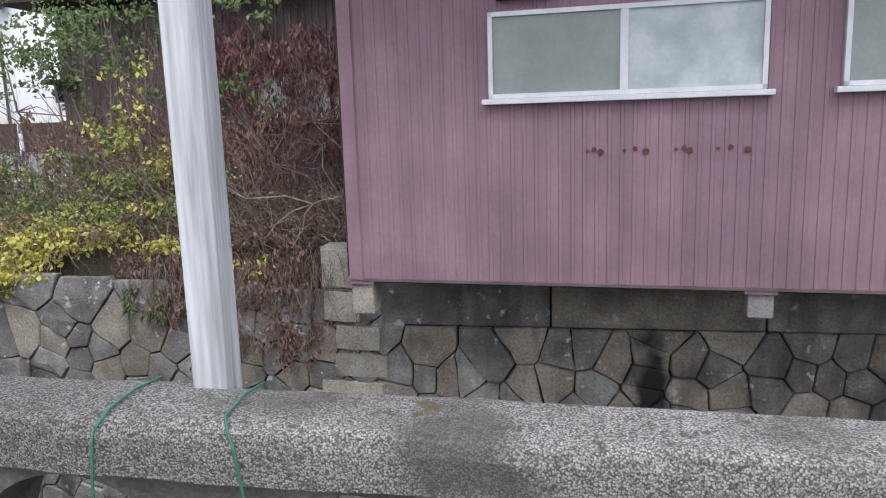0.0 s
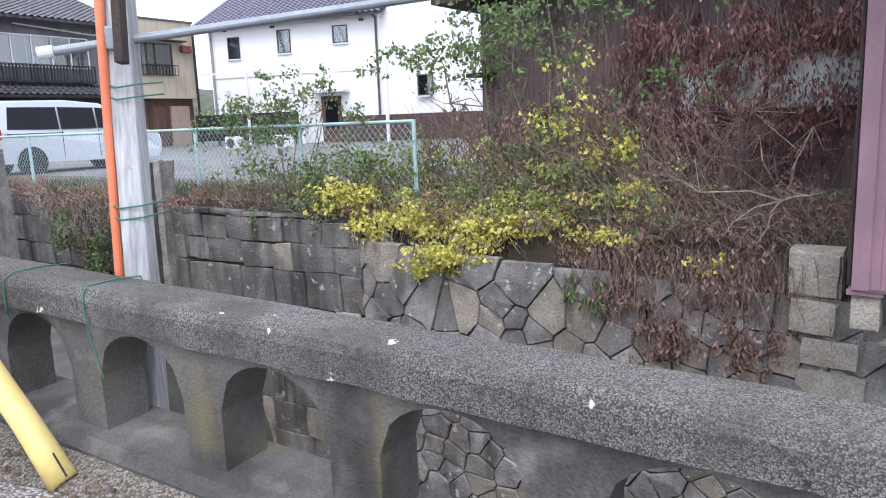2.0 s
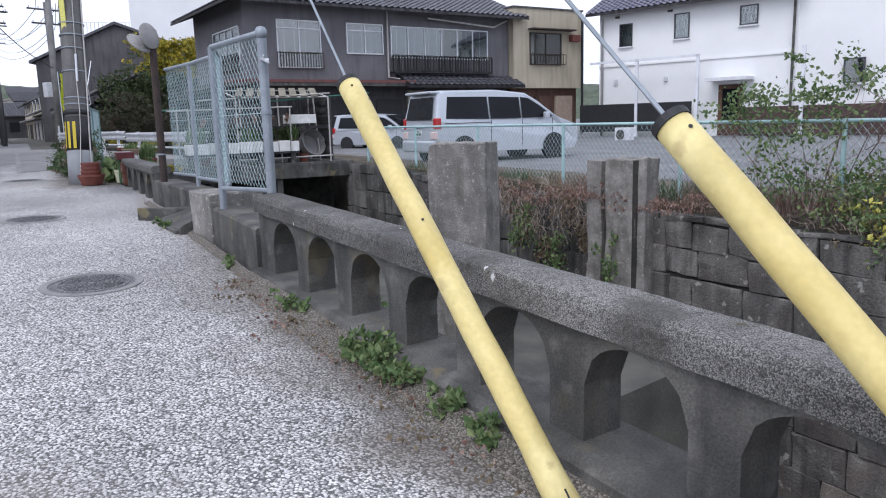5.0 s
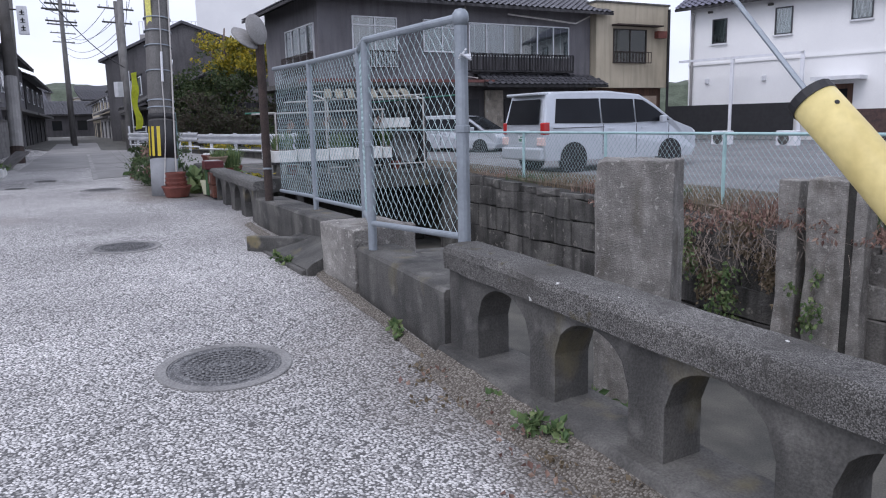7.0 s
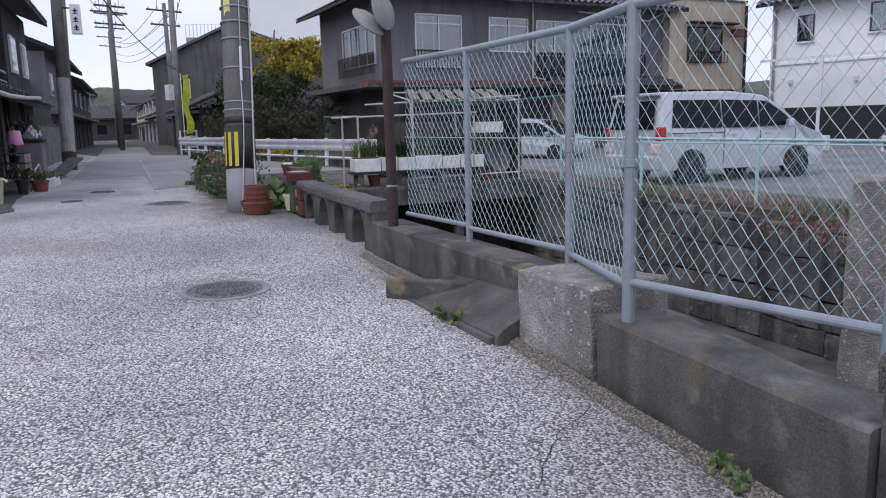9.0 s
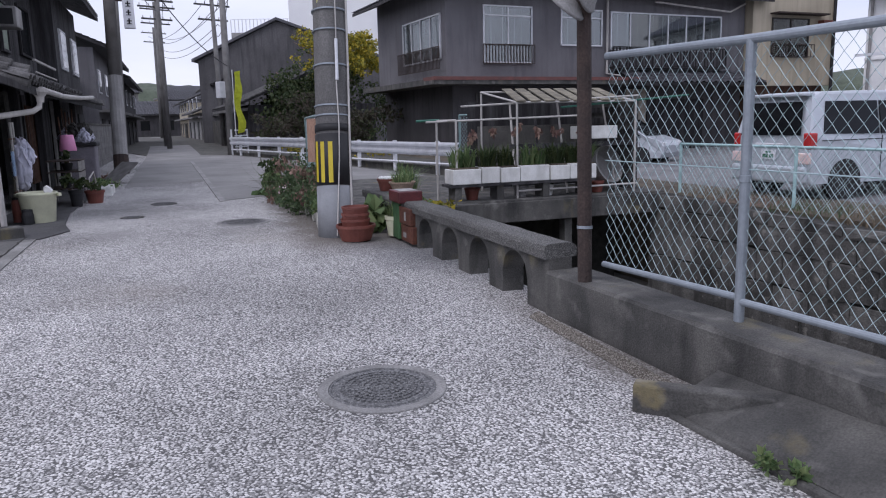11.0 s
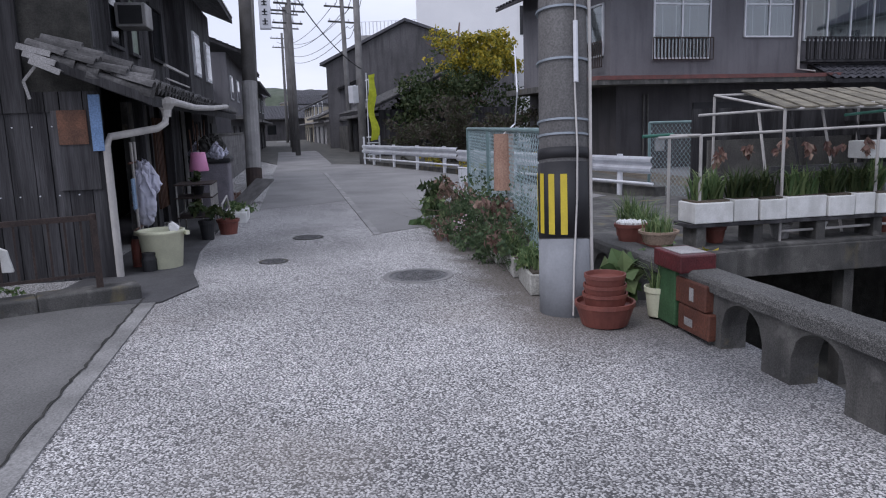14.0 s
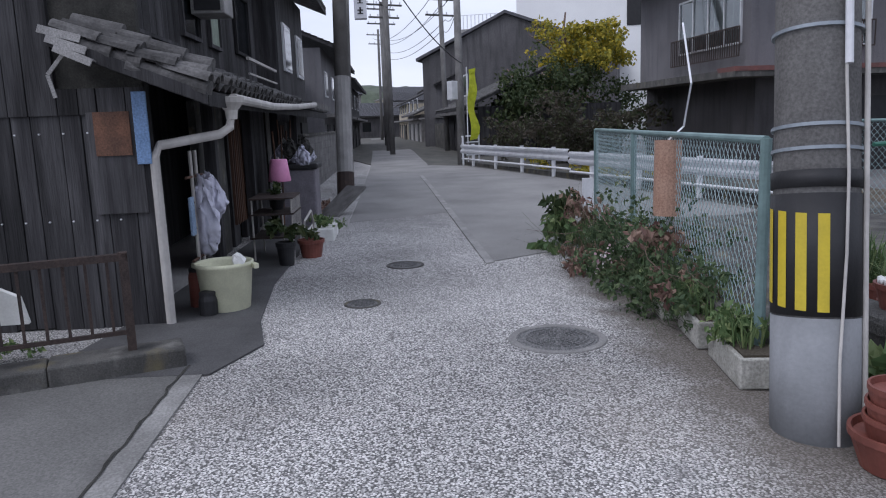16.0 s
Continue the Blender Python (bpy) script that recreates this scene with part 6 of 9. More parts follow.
leaves("foliage", ys, [(bank(-7.4 + 0.45 * i, 1.0 + 0.45 * (i % 3), 0.62 + 0.16 * ((i * 2) % 3)), (0.5, 0.4, 0.28), 300) for i in range(11)], 0.06, L_GREEN, 47)
leaves("foliage", ys, [(bank(-7.2 + 0.5 * i, 0.8 + 0.4 * (i % 3), 0.55 + 0.14 * (i % 3)), (0.5, 0.4, 0.25), 230) for i in range(10)], 0.058, L_LIME, 48)
leaves("foliage", ys, [(bank(-7.0 + 0.6 * i, 0.9 + 0.4 * (i % 2), 0.6), (0.5, 0.4, 0.3), 150) for i in range(8)], 0.055, L_STRAW, 49)
strands("twig", ys, [(bank(-7.2 + 0.5 * i, 1.1, 0.4), (0.4, 0.6, 0.2)) for i in range(10)], 420, 0.8, TWIG, 52, 0.004, -0.8, 0.45)
# taller saplings with yellow leaves
sp = thing("sapling", bank(-3.4, 1.2, 0.2), "thin sapling with sparse yellow-green leaves", "sapling")
twigs("stem", sp, bank(-3.4, 1.1, 0.1), [bank(-3.7, 1.0, 1.9), bank(-3.3, 1.1, 2.6), bank(-3.0, 0.9, 1.6), bank(-3.9, 1.2, 2.9), bank(-4.3, 1.0, 1.8)], 0.012, TWIG, 5, 0.06, sub=6)
leaves("foliage", sp, [(bank(-3.6, 0.9, 1.2), (0.55, 0.3, 0.4), 110), (bank(-3.1, 0.9, 0.95), (0.45, 0.3, 0.3), 150), (bank(-3.6, 1.0, 1.9), (0.5, 0.3, 0.5), 30), (bank(-2.6, 0.7, 0.45), (0.6, 0.3, 0.2), 150)], 0.07, L_YELLOW, 6)
leaves("foliage", sp, [(bank(-3.6, 1.0, 1.5), (0.7, 0.4, 0.7), 170), (bank(-3.3, 0.9, 0.7), (0.8, 0.4, 0.35), 240)], 0.07, L_LIME, 16)
leaves("foliage", sp, [(bank(-3.5, 1.2, 2.7), (0.8, 0.4, 0.35), 240), (bank(-2.2, 1.4, 2.75), (0.5, 0.4, 0.22), 220), (bank(-3.0, 1.3, 2.0), (0.8, 0.4, 0.55), 60)], 0.085, L_GREEN, 7)
# small tree beside the shed
gt = thing("small_tree", bank(-5.0, 2.3, 0.3), "small tree with sparse green drooping leaves", "tree")
twigs("trunk", gt, bank(-4.8, 2.2, 0.2), [bank(-5.3, 2.2, 2.3), bank(-4.7, 2.2, 3.2), bank(-5.9, 2.0, 2.5), bank(-4.4, 2.0, 2.2), bank(-6.0, 2.0, 1.7)], 0.022, TWIG, 8, 0.08, sub=5)
leaves("crown", gt, [((-5.6, 10.3, 2.6), (0.5, 0.35, 0.3), 150), ((-4.9, 10.1, 2.9), (0.55, 0.35, 0.3), 240), (bank(-5.3, 2.1, 2.2), (0.75, 0.5, 0.35), 520), (bank(-5.9, 2.0, 2.4), (0.6, 0.4, 0.25), 380), (bank(-4.4, 1.7, 2.6), (0.8, 0.5, 0.35), 460), (bank(-3.9, 1.6, 2.1), (0.5, 0.4, 0.35), 200), (bank(-5.3, 1.9, 1.5), (0.7, 0.4, 0.45), 120), (bank(-4.7, 1.9, 1.0), (0.6, 0.4, 0.4), 90)], 0.085, L_GREEN, 9, long=1.8)
# bushes by the lot fence
gb = thing("bush", bank(-8.2, 0.8, 0.3), "loose green bush growing at the lot fence", "bush")
twigs("stem", gb, bank(-8.0, 0.8, 0.1), [bank(-8.8, 0.6, 1.7), bank(-8.2, 0.7, 1.5), bank(-7.4, 0.6, 1.9), bank(-7.0, 0.6, 2.3), bank(-9.2, 0.6, 1.4), bank(-7.6, 0.4, 1.0), bank(-6.6, 0.6, 2.0), bank(-6.4, 0.5, 1.2)], 0.010, TWIG, 10, 0.1, sub=5)
leaves("foliage", gb, [(bank(-8.8, 0.6, 1.5), (0.55, 0.35, 0.34), 560), (bank(-8.0, 0.6, 1.6), (0.65, 0.35, 0.36), 620), (bank(-8.1, 0.4, 0.8), (0.7, 0.35, 0.45), 620), (bank(-7.3, 0.4, 0.7), (0.7, 0.3, 0.4), 700), (bank(-7.1, 0.6, 1.9), (0.5, 0.3, 0.35), 120), (bank(-7.9, 0.05, 0.15), (0.3, 0.12, 0.3), 300), (bank(-6.9, 0.05, 0.2), (0.3, 0.12, 0.3), 220), (bank(-6.3, 0.5, 0.9), (0.6, 0.3, 0.35), 700)], 0.062, L_GREEN, 11)
leaves("foliage", gb, [(bank(-8.6 + 0.32 * i, 0.6, 1.75 + 0.3 * math.sin(i * 1.7)), (0.22, 0.2, 0.16), 70) for i in range(9)], 0.058, L_GREEN, 191)
strands("twig", gb, [(bank(-9.4 + 0.5 * i, 0.6, 0.35), (0.35, 0.3, 0.15)) for i in range(8)], 420, 0.75, TWIG, 37, 0.004, -0.9, 0.4)
strands("twig", gb, [(bank(-9.0 + 0.5 * i, 0.3, 0.3), (0.35, 0.2, 0.1)) for i in range(6)], 240, 0.4, TWIG_PALE, 38, 0.0035, 0.2, 0.6)
# dead vines
dv = thing("dead_vines", bank(-2.0, 0.4, 0.2), "tangle of withered brown vines hanging over wall and shed", "vine")
leaves("foliage", dv, [(bank(-2.6, -0.02, -0.3), (0.4, 0.12, 0.32), 1000), (bank(-2.2, -0.08, -0.75), (0.34, 0.07, 0.3), 900), (bank(-1.6, -0.02, -0.3), (0.45, 0.12, 0.34), 1100), (bank(-1.5, -0.08, -0.75), (0.3, 0.07, 0.28), 800), (bank(-2.3, 0.4, 0.15), (0.8, 0.4, 0.2), 900), (bank(-3.1, 0.15, -0.05), (0.4, 0.2, 0.15), 240)], 0.062, L_DEAD, 12, 1.1, 2.3)
leaves("foliage", dv, [((-3.0 + 0.55 * i, 10.35 - 0.1 * i, 2.2 + 0.35 * math.sin(i * 2.2)), (0.5, 0.12, 0.5), 430) for i in range(9)] + [((-4.3 + 0.6 * i, 10.6 - 0.11 * i, 1.2), (0.45, 0.2, 0.5), 330) for i in range(7)], 0.085, L_WINE, 13, 1.3, 3.0)
strands("twig", dv, [((-4.2 + 0.5 * i, 10.45 - 0.09 * i, 2.4), (0.35, 0.12, 0.5)) for i in range(11)], 420, 1.0, TWIG, 39, 0.004, 0.9, 0.3)
strands("twig", dv, [(bank(-2.9 + 0.3 * i, 0.0, -0.05), (0.25, 0.1, 0.15)) for i in range(7)], 360, 0.75, TWIG, 44, 0.004, 1.0, 0.25)
strands("twig", dv, [(bank(-3.0 + 0.3 * i, 0.6, 0.25), (0.3, 0.4, 0.15)) for i in range(8)], 380, 0.9, TWIG, 45, 0.004, -0.5, 0.55)
strands("dry_stem", dv, [(bank(-3.0 + 0.3 * i, 0.5, 0.2), (0.3, 0.4, 0.15)) for i in range(8)], 240, 0.5, TWIG_PALE, 46, 0.0035, 0.1, 0.7)
twigs("stem", dv, bank(-1.9, 0.8, 0.2), [bank(-2.8, 0.6, 1.1), bank(-1.2, 0.6, 0.9), bank(-2.2, 0.5, 1.7), bank(-1.4, 0.9, 1.6), bank(-2.6, -0.1, -0.6), bank(-1.7, -0.1, -0.8), bank(-2.9, 0.4, 0.6)], 0.009, TWIG, 14, 0.2, sub=5)
twigs("bare_branch", dv, bank(-1.3, 0.2, 0.55), [bank(-2.4, 0.1, 0.72), bank(-1.5, 0.0, 0.15), bank(-1.9, 0.05, 0.2), bank(-0.95, 0.1, 0.65)], 0.009, TWIG_PALE, 15, 0.1, sub=4, label="pale bare branch")
blades("dry_grass", dv, (bank(-3.2, 0.7, 0.05), (1.9, 0.35, 0.05)), 1500, 0.3, L_STRAW, 16, 0.007, 1.2)
cover = thing("ground_cover", bank(-3, 1.2, 0.3), "matted dead leaves, ivy and straw covering the bank", "undergrowth", kind="stuff")
for nm_, mt_, n_, sz_, sd_ in (("dead_leaves", L_DEAD, 230, 0.065, 78), ("straw_leaves", L_STRAW, 200, 0.065, 79), ("ivy", L_GREEN, 130, 0.055, 80)):
    leaves(nm_, cover, [(bank(rc.uniform(-7.0, -0.9), rc.uniform(0.15, 2.6), rc.uniform(0.12, 0.5)), (0.55, 0.45, 0.18), n_) for _ in range(26)], sz_, mt_, sd_, 0.4, 2.0)
leaves("withered_scrub", cover, [(bank(-5.6 + 0.4 * i, 1.5 + 0.15 * (i % 3), 0.95 + 0.35 * (i % 2)), (0.35, 0.25, 0.35), 150) for i in range(10)], 0.075, L_DEAD, 84, 1.2, 2.2)
leaves("withered_scrub", cover, [((-4.7, 10.2, 1.3), (0.4, 0.2, 0.5), 240), ((-4.1, 10.1, 1.0), (0.4, 0.2, 0.45), 260), ((-3.4, 9.95, 1.5), (0.4, 0.2, 0.5), 260), ((-2.9, 9.9, 2.1), (0.4, 0.2, 0.4), 200), ((-5.1, 10.1, 0.9), (0.4, 0.25, 0.4), 240)], 0.085, L_DEAD, 86, 1.3, 2.4)
strands("scrub_stem", cover, [(bank(-5.6 + 0.4 * i, 1.4, 0.4), (0.35, 0.3, 0.15)) for i in range(11)], 420, 1.3, TWIG, 85, 0.005, -1.2, 0.3)
twigs("bramble", cover, bank(-2.6, 1.0, 0.2), [bank(rc.uniform(-4.2, -0.9), rc.uniform(0.2, 1.8), rc.uniform(0.6, 2.2)) for _ in range(14)], 0.007, TWIG, 81, 0.18, sub=5)
leaves("vine_leaves", cover, [((-3.4 + 0.33 * i, 10.35 - 0.06 * i - 0.1, 1.0 + 0.5 * math.sin(i * 1.7)), (0.4, 0.2, 0.55), 200) for i in range(11)], 0.08, L_WINE, 82, 1.2, 2.8)
gs = thing("bank_grass", bank(-8, 1.0, 0.3), "dry and green grass along the top of the canal bank", "grass", kind="stuff")
for i in range(12):
    blades("grass", gs, (bank(-19.5 + 1.15 * i, 0.75, 0.32), (0.6, 0.42, 0.04)), 420, 0.30, (L_STRAW, L_DEAD, L_WEED)[i % 3], 20 + i, 0.01, 0.8)
sw = thing("slope_weeds", (-11.8, 8.6, 0.0), "dry vines and weeds covering the canal slope between pillars", "weeds")
leaves("foliage", sw, [((-12.6 + 0.4 * i, 8.9 - 0.03 * i, 0.2 - 0.35 * (i % 3)), (0.3, 0.12, 0.3), 420) for i in range(6)], 0.06, L_STRAW, 40, 0.8)
leaves("foliage", sw, [((-12.2, 8.7, -0.1), (0.3, 0.15, 0.4), 360), ((-11.6, 8.7, -0.5), (0.3, 0.15, 0.4), 300), ((-10.4, 8.4, -0.4), (0.2, 0.1, 0.3), 160)], 0.07, L_GREEN, 41, 0.6)
for i, x in enumerate((-2.9, -3.25)):
    fern = thing("wall_fern", bank(x, -0.1, -0.5), "green fern growing from a joint of the stone wall", "fern", "wall ferns")
    leaves("fronds", fern, [(bank(x, -0.12, -0.42), (0.1, 0.05, 0.22), 90)], 0.09, L_GREEN, 50 + i, 1.0, 2.5)
# red-brown vine stems climbing the shed wall, with withered leaves hanging from them
vs_ = thing("shed_vine", (-1.4, 9.75, 0.3), "leafless wine-red climber with withered leaves on the shed wall", "vine")
RED_STEM = mat("red_brown_stem", (0.20, 0.095, 0.09), (0.13, 0.065, 0.06), 0.8, scale=9, bump=0.3)
twigs("stem", vs_, (-2.1, 9.55, 0.25), [(-2.9, 9.75, 2.3), (-2.4, 9.65, 2.7), (-1.7, 9.6, 2.2), (-1.2, 9.5, 2.5), (-0.9, 9.4, 1.7), (-3.2, 9.8, 1.5)], 0.012, RED_STEM, 171, 0.16, sub=7)
twigs("stem", vs_, (-1.2, 9.2, 0.3), [(-1.9, 9.3, 1.5), (-0.8, 9.2, 1.4), (-1.5, 9.2, 1.9), (-2.3, 9.4, 1.1)], 0.010, TWIG_PALE, 172, 0.22, sub=6)
leaves("withered_leaves", vs_, [((-3.0 + 0.3 * i, 9.75 - 0.06 * i, 2.15 + 0.25 * math.sin(i * 1.9)), (0.3, 0.12, 0.28), 210) for i in range(9)] + [((-2.6 + 0.35 * i, 9.6 - 0.06 * i, 1.35 + 0.2 * math.sin(i * 2.7)), (0.3, 0.12, 0.35), 120) for i in range(6)], 0.09, L_WINE, 173, 1.4, 2.6)
leaves("live_leaves", vs_, [((-2.6, 9.6, 1.9), (0.25, 0.1, 0.2), 60), ((-2.3, 9.6, 1.6), (0.2, 0.1, 0.2), 40)], 0.1, L_GREEN, 174, 0.6)
strands("dry_stem", sw, [((-12.7 + 0.35 * i, 8.75, 0.42 - 0.2 * (i % 3)), (0.25, 0.2, 0.2)) for i in range(8)], 420, 0.55, TWIG_PALE, 192, 0.0035, 0.6, 0.6)
leaves("foliage", sw, [((-13.6 + 0.55 * i, 9.1 - 0.08 * i, 0.40), (0.4, 0.3, 0.16), 200) for i in range(9)], 0.06, L_DEAD, 193, 0.8, 2.2)
# weeds at the foot of the parapet
for i, (x, s, n) in enumerate(((-8.6, 0.10, 130), (-7.5, 0.2, 420), (-7.15, 0.14, 260), (-6.75, 0.12, 240), (-6.45, 0.1, 160), (-5.0, 0.05, 50), (-10.2, 0.06, 60), (-12.6, 0.1, 120), (-9.05, 0.05, 40))):
    y = 1.48 - 0.1495 * x - 0.16 if x > -9.7 else 2.9 + 0.14 * (-9.7 - x) - 0.1
    wd = thing("weed", (x, y, gz(x)), "low green weeds growing in the road dirt", "weed", "roadside weeds")
    leaves("foliage", wd, [((x, y, gz(x) + s * 0.5), (s, s * 0.6, s * 0.45), n)], 0.05, L_GREEN, 60 + i, -0.2)
wg = thing("canal_weeds", (-9.2, 3.6, -0.28), "green weeds on the ledge behind the parapet", "weed")
leaves("foliage", wg, [((-8.9, 3.4, 0.0), (0.3, 0.15, 0.2), 220), ((-9.6, 3.6, -0.1), (0.3, 0.15, 0.2), 160)], 0.06, L_GREEN, 75)

# leaf litter caught in the dirt at the foot of the parapet
lt = thing("leaf_litter", (-5.0, 2.0, gz(-5.0)), "dry brown leaves lying in the dirt by the parapet", "leaf litter", kind="stuff")
leaves("dry_leaf", lt, [((x_ / 2, 1.48 - 0.1495 * x_ / 2 - 0.32, gz(x_ / 2) + 0.035), (0.35, 0.13, 0.008), 34) for x_ in range(-19, 1)], 0.03, L_STRAW, 90, 0.0, 1.5)
leaves("dry_leaf", lt, [((x_ / 2, 1.48 - 0.1495 * x_ / 2 - 0.36, gz(x_ / 2) + 0.035), (0.35, 0.12, 0.008), 14) for x_ in range(-19, 1)], 0.035, L_DEAD, 91, 0.0, 1.5)


# ---- utility pole by the plant pots ----
up = thing("utility_pole", (-19.44, 4.09, 0.5), "tall concrete utility pole with a yellow and black band", "utility pole")
PB0, PT0 = Vector((-19.44, 4.14, 0.40)), Vector((-20.74, 4.86, 9.5))


def pole_at(z):
    return PB0.lerp(PT0, (z - PB0.z) / (PT0.z - PB0.z))


part("shaft", bar([pole_at(0.4), pole_at(3), pole_at(6), pole_at(9.5)], 0.222, 28, 0.175), POLE, up, "stained grey concrete shaft", smooth=True)
part("base_sleeve", bar([pole_at(0.4), pole_at(1.13)], 0.2245, 28), mat("pale_pole_base", (0.27, 0.28, 0.295), (0.21, 0.218, 0.228), 0.85, scale=3, fine=50, bump=0.15, streak=0.25), up, "pale bare concrete foot", smooth=True)
part("black_sheet", bar([pole_at(1.14), pole_at(1.77)], 0.226, 28), BLACK, up, "black anti-poster sheet", smooth=True)
ax = (PT0 - PB0).normalized()
for j in range(4):
    a0 = radians(-121 + j * 27)
    bm = bmesh.new()
    lo, hi = [], []
    for k in range(4):
        a = a0 + radians(14) * k / 3
        d = Vector((math.cos(a), math.sin(a), 0))
        lo.append(bm.verts.new(pole_at(1.20) + d * 0.2295))
        hi.append(bm.verts.new(pole_at(1.70) + d * 0.2295))
    for k in range(3):
        bm.faces.new((lo[k], lo[k + 1], hi[k + 1], hi[k]))
    part("yellow_stripe", bm, mat("sign_yellow", (0.58, 0.45, 0.03), (0.50, 0.39, 0.03), 0.5, bump=0.02), up)
for z in (2.0, 2.12, 2.62, 3.05, 3.3, 3.52):
    p = part("steel_band", bar([pole_at(z - 0.009), pole_at(z + 0.009)], 0.2275, 24), STEEL, up, "thin steel strap")
def round_pole(ang, z, off=0.238):
    return pole_at(z) + Vector((math.cos(radians(ang)), math.sin(radians(ang)), 0)) * off


part("rubber_band", bar([pole_at(1.80), pole_at(1.89)], 0.2265, 28), BLACK, up, smooth=True)
part("cable_guard", bar([round_pole(-20, 0.55, 0.29), round_pole(-14, 0.95), round_pole(-6, 1.5), round_pole(-4, 1.9), round_pole(-8, 2.4), round_pole(-5, 3.0), round_pole(-5, 5.0)], 0.008, 10), PIPE, up, "white plastic cable cover")
part("cable_guard", bar([round_pole(38, 0.55), round_pole(36, 1.5), round_pole(40, 2.6), round_pole(38, 9.0, 0.22)], 0.014, 10), PIPE, up, "grey cable running up the pole")
part("cable_cover", bar([round_pole(-6, 2.45, 0.245), round_pole(-6, 2.95, 0.245)], 0.02, 10), WHITE_PAINT, up, "white pipe sleeve over the cable")
part("yellow_notice", B((-0.05, -0.24, 3.3, 0.05, -0.222, 4.2), m=pose(pole_at(3.7).x, pole_at(3.7).y - 0.0, 0, 0, 0, 40)), mat("notice_yellow", (0.75, 0.72, 0.2), (0.68, 0.64, 0.18), 0.6), up, "yellow printed notice plate")

# ---- other poles and wires ----
def street_pole(at, top, r, label, arms=(), split=None, dark=None):
    th = thing("utility_pole", at, label, "utility pole", "street poles")
    a, b = Vector(at), Vector(top)
    part("shaft", bar([a, a.lerp(b, 0.5), b], r, 14, r * 0.75), dark or POLE, th, smooth=True)
    if split:
        part("sleeve", bar([a, a.lerp(b, split)], r * 1.04, 14), CONC_PALE, th, "pale lower sleeve")
        part("foot_band", bar([a, a.lerp(b, split * 0.2)], r * 1.1, 14), RUST, th)
    for k, w in arms:
        c = a.lerp(b, k)
        arm = part("crossarm", B((-0.05, -w / 2, -0.05, 0.05, w / 2, 0.05), m=pose(c.x, c.y, c.z, 0, 0, 12)), CONC, th)
        for j in (-0.45, -0.2, 0.2, 0.45):
            q = pose(c.x, c.y, c.z, 0, 0, 12) @ Vector((0, j * w, 0.05))
            part("insulator", bar([q, q + Vector((0, 0, 0.14))], 0.04, 8), ALU, arm)
    return th


street_pole((-33.8, 3.70, 0.6), (-36.0, 4.2, 10), 0.19, "dark concrete pole with a pale sleeve beside the old houses", ((0.97, 1.4),), 0.3, mat("dark_pole", (0.10, 0.095, 0.09), (0.07, 0.065, 0.06), 0.85, scale=2, streak=0.3))
street_pole((-34.6, 3.95, 0.6), (-36.6, 4.5, 9), 0.07, "thin steel sign pole beside the concrete pole")
street_pole((-43.5, 9.6, 0.6), (-47.5, 10.8, 10), 0.17, "grey concrete pole with a meter box at the lane's corner", ((0.9, 1.2),))
street_pole((-56, 9.5, 0.6), (-57, 9.7, 11), 0.15, "slim concrete street pole with crossarms", ((0.93, 2.2), (0.82, 1.8)))
street_pole((-75, 13.0, 0.7), (-76, 13.2, 12), 0.16, "slim concrete street pole with crossarms", ((0.95, 2.4), (0.85, 2.4)))
street_pole((-62, 10.5, 0.7), (-62, 10.6, 10), 0.15, "slim concrete street pole with crossarms", ((0.95, 2.4), (0.87, 2.0)))
street_pole((-100, 17.5, 0.7), (-100, 17.6, 13), 0.17, "slim concrete street pole with crossarms", ((0.95, 2.8), (0.87, 2.4)))
street_pole((-58, 13.2, 0.7), (-60, 13.6, 10), 0.17, "dark leaning street pole with crossarms", ((0.95, 2.4), (0.85, 2.0)))
mb = solo("meter_box", B((-0.18, -0.14, -0.35, 0.18, 0.14, 0.35), m=pose(-44.0, 9.45, 3.5, 0, 0, 15), bevel=0.02), ALU, "pale metal meter box fixed to the pole", "box")


def wire(a, b, sag, r=0.012, name="cable"):
    a, b = Vector(a), Vector(b)
    pts = [a.lerp(b, i / 14) - Vector((0, 0, sag * 4 * (i / 14) * (1 - i / 14))) for i in range(15)]
    return solo(name, bar(pts, r, 5), BLACK, "thin black overhead cable sagging between poles", "cable", "overhead cables")


for dz, dy in ((0, -0.6), (0, 0.6), (-0.4, 0.0), (-1.2, 0.3), (-1.8, 0.1)):
    wire((-36.0, 4.2 + dy, 9.7 + dz), (-57, 9.7 + dy, 10.4 + dz), 0.7, 0.014)
    wire((-57, 9.7 + dy, 10.4 + dz), (-76, 13.2 + dy, 11.4 + dz), 0.6, 0.016)
    wire((-47.5, 10.8 + dy, 9.3 + dz), (-60, 13.6 + dy, 9.6 + dz), 0.6, 0.016)
    wire((-60, 13.6 + dy, 9.6 + dz), (-100, 17.6 + dy, 12 + dz), 1.0, 0.02)
wire((-20.4, 4.6, 9.2), (-36, 4.2, 9.0), 0.8)
wire((-36.2, 4.3, 8.2), (-43.6, 9.7, 4.5), 0.6, 0.02)
wire((-47.3, 10.7, 8.5), (-46.67, 10.5, 3.8), 0.3, 0.02)
ls = thing("lantern_sign", (-35.0, 4.6, 4.2), "white vertical lane sign lettered in black hung from its pole", "sign")
part("panel", B((-0.12, -0.02, 4.85, 0.12, 0.28, 5.75), m=pose(-35.0, 4.35, 0, 0, 0, -12), bevel=0.01), WHITE_PAINT, ls)
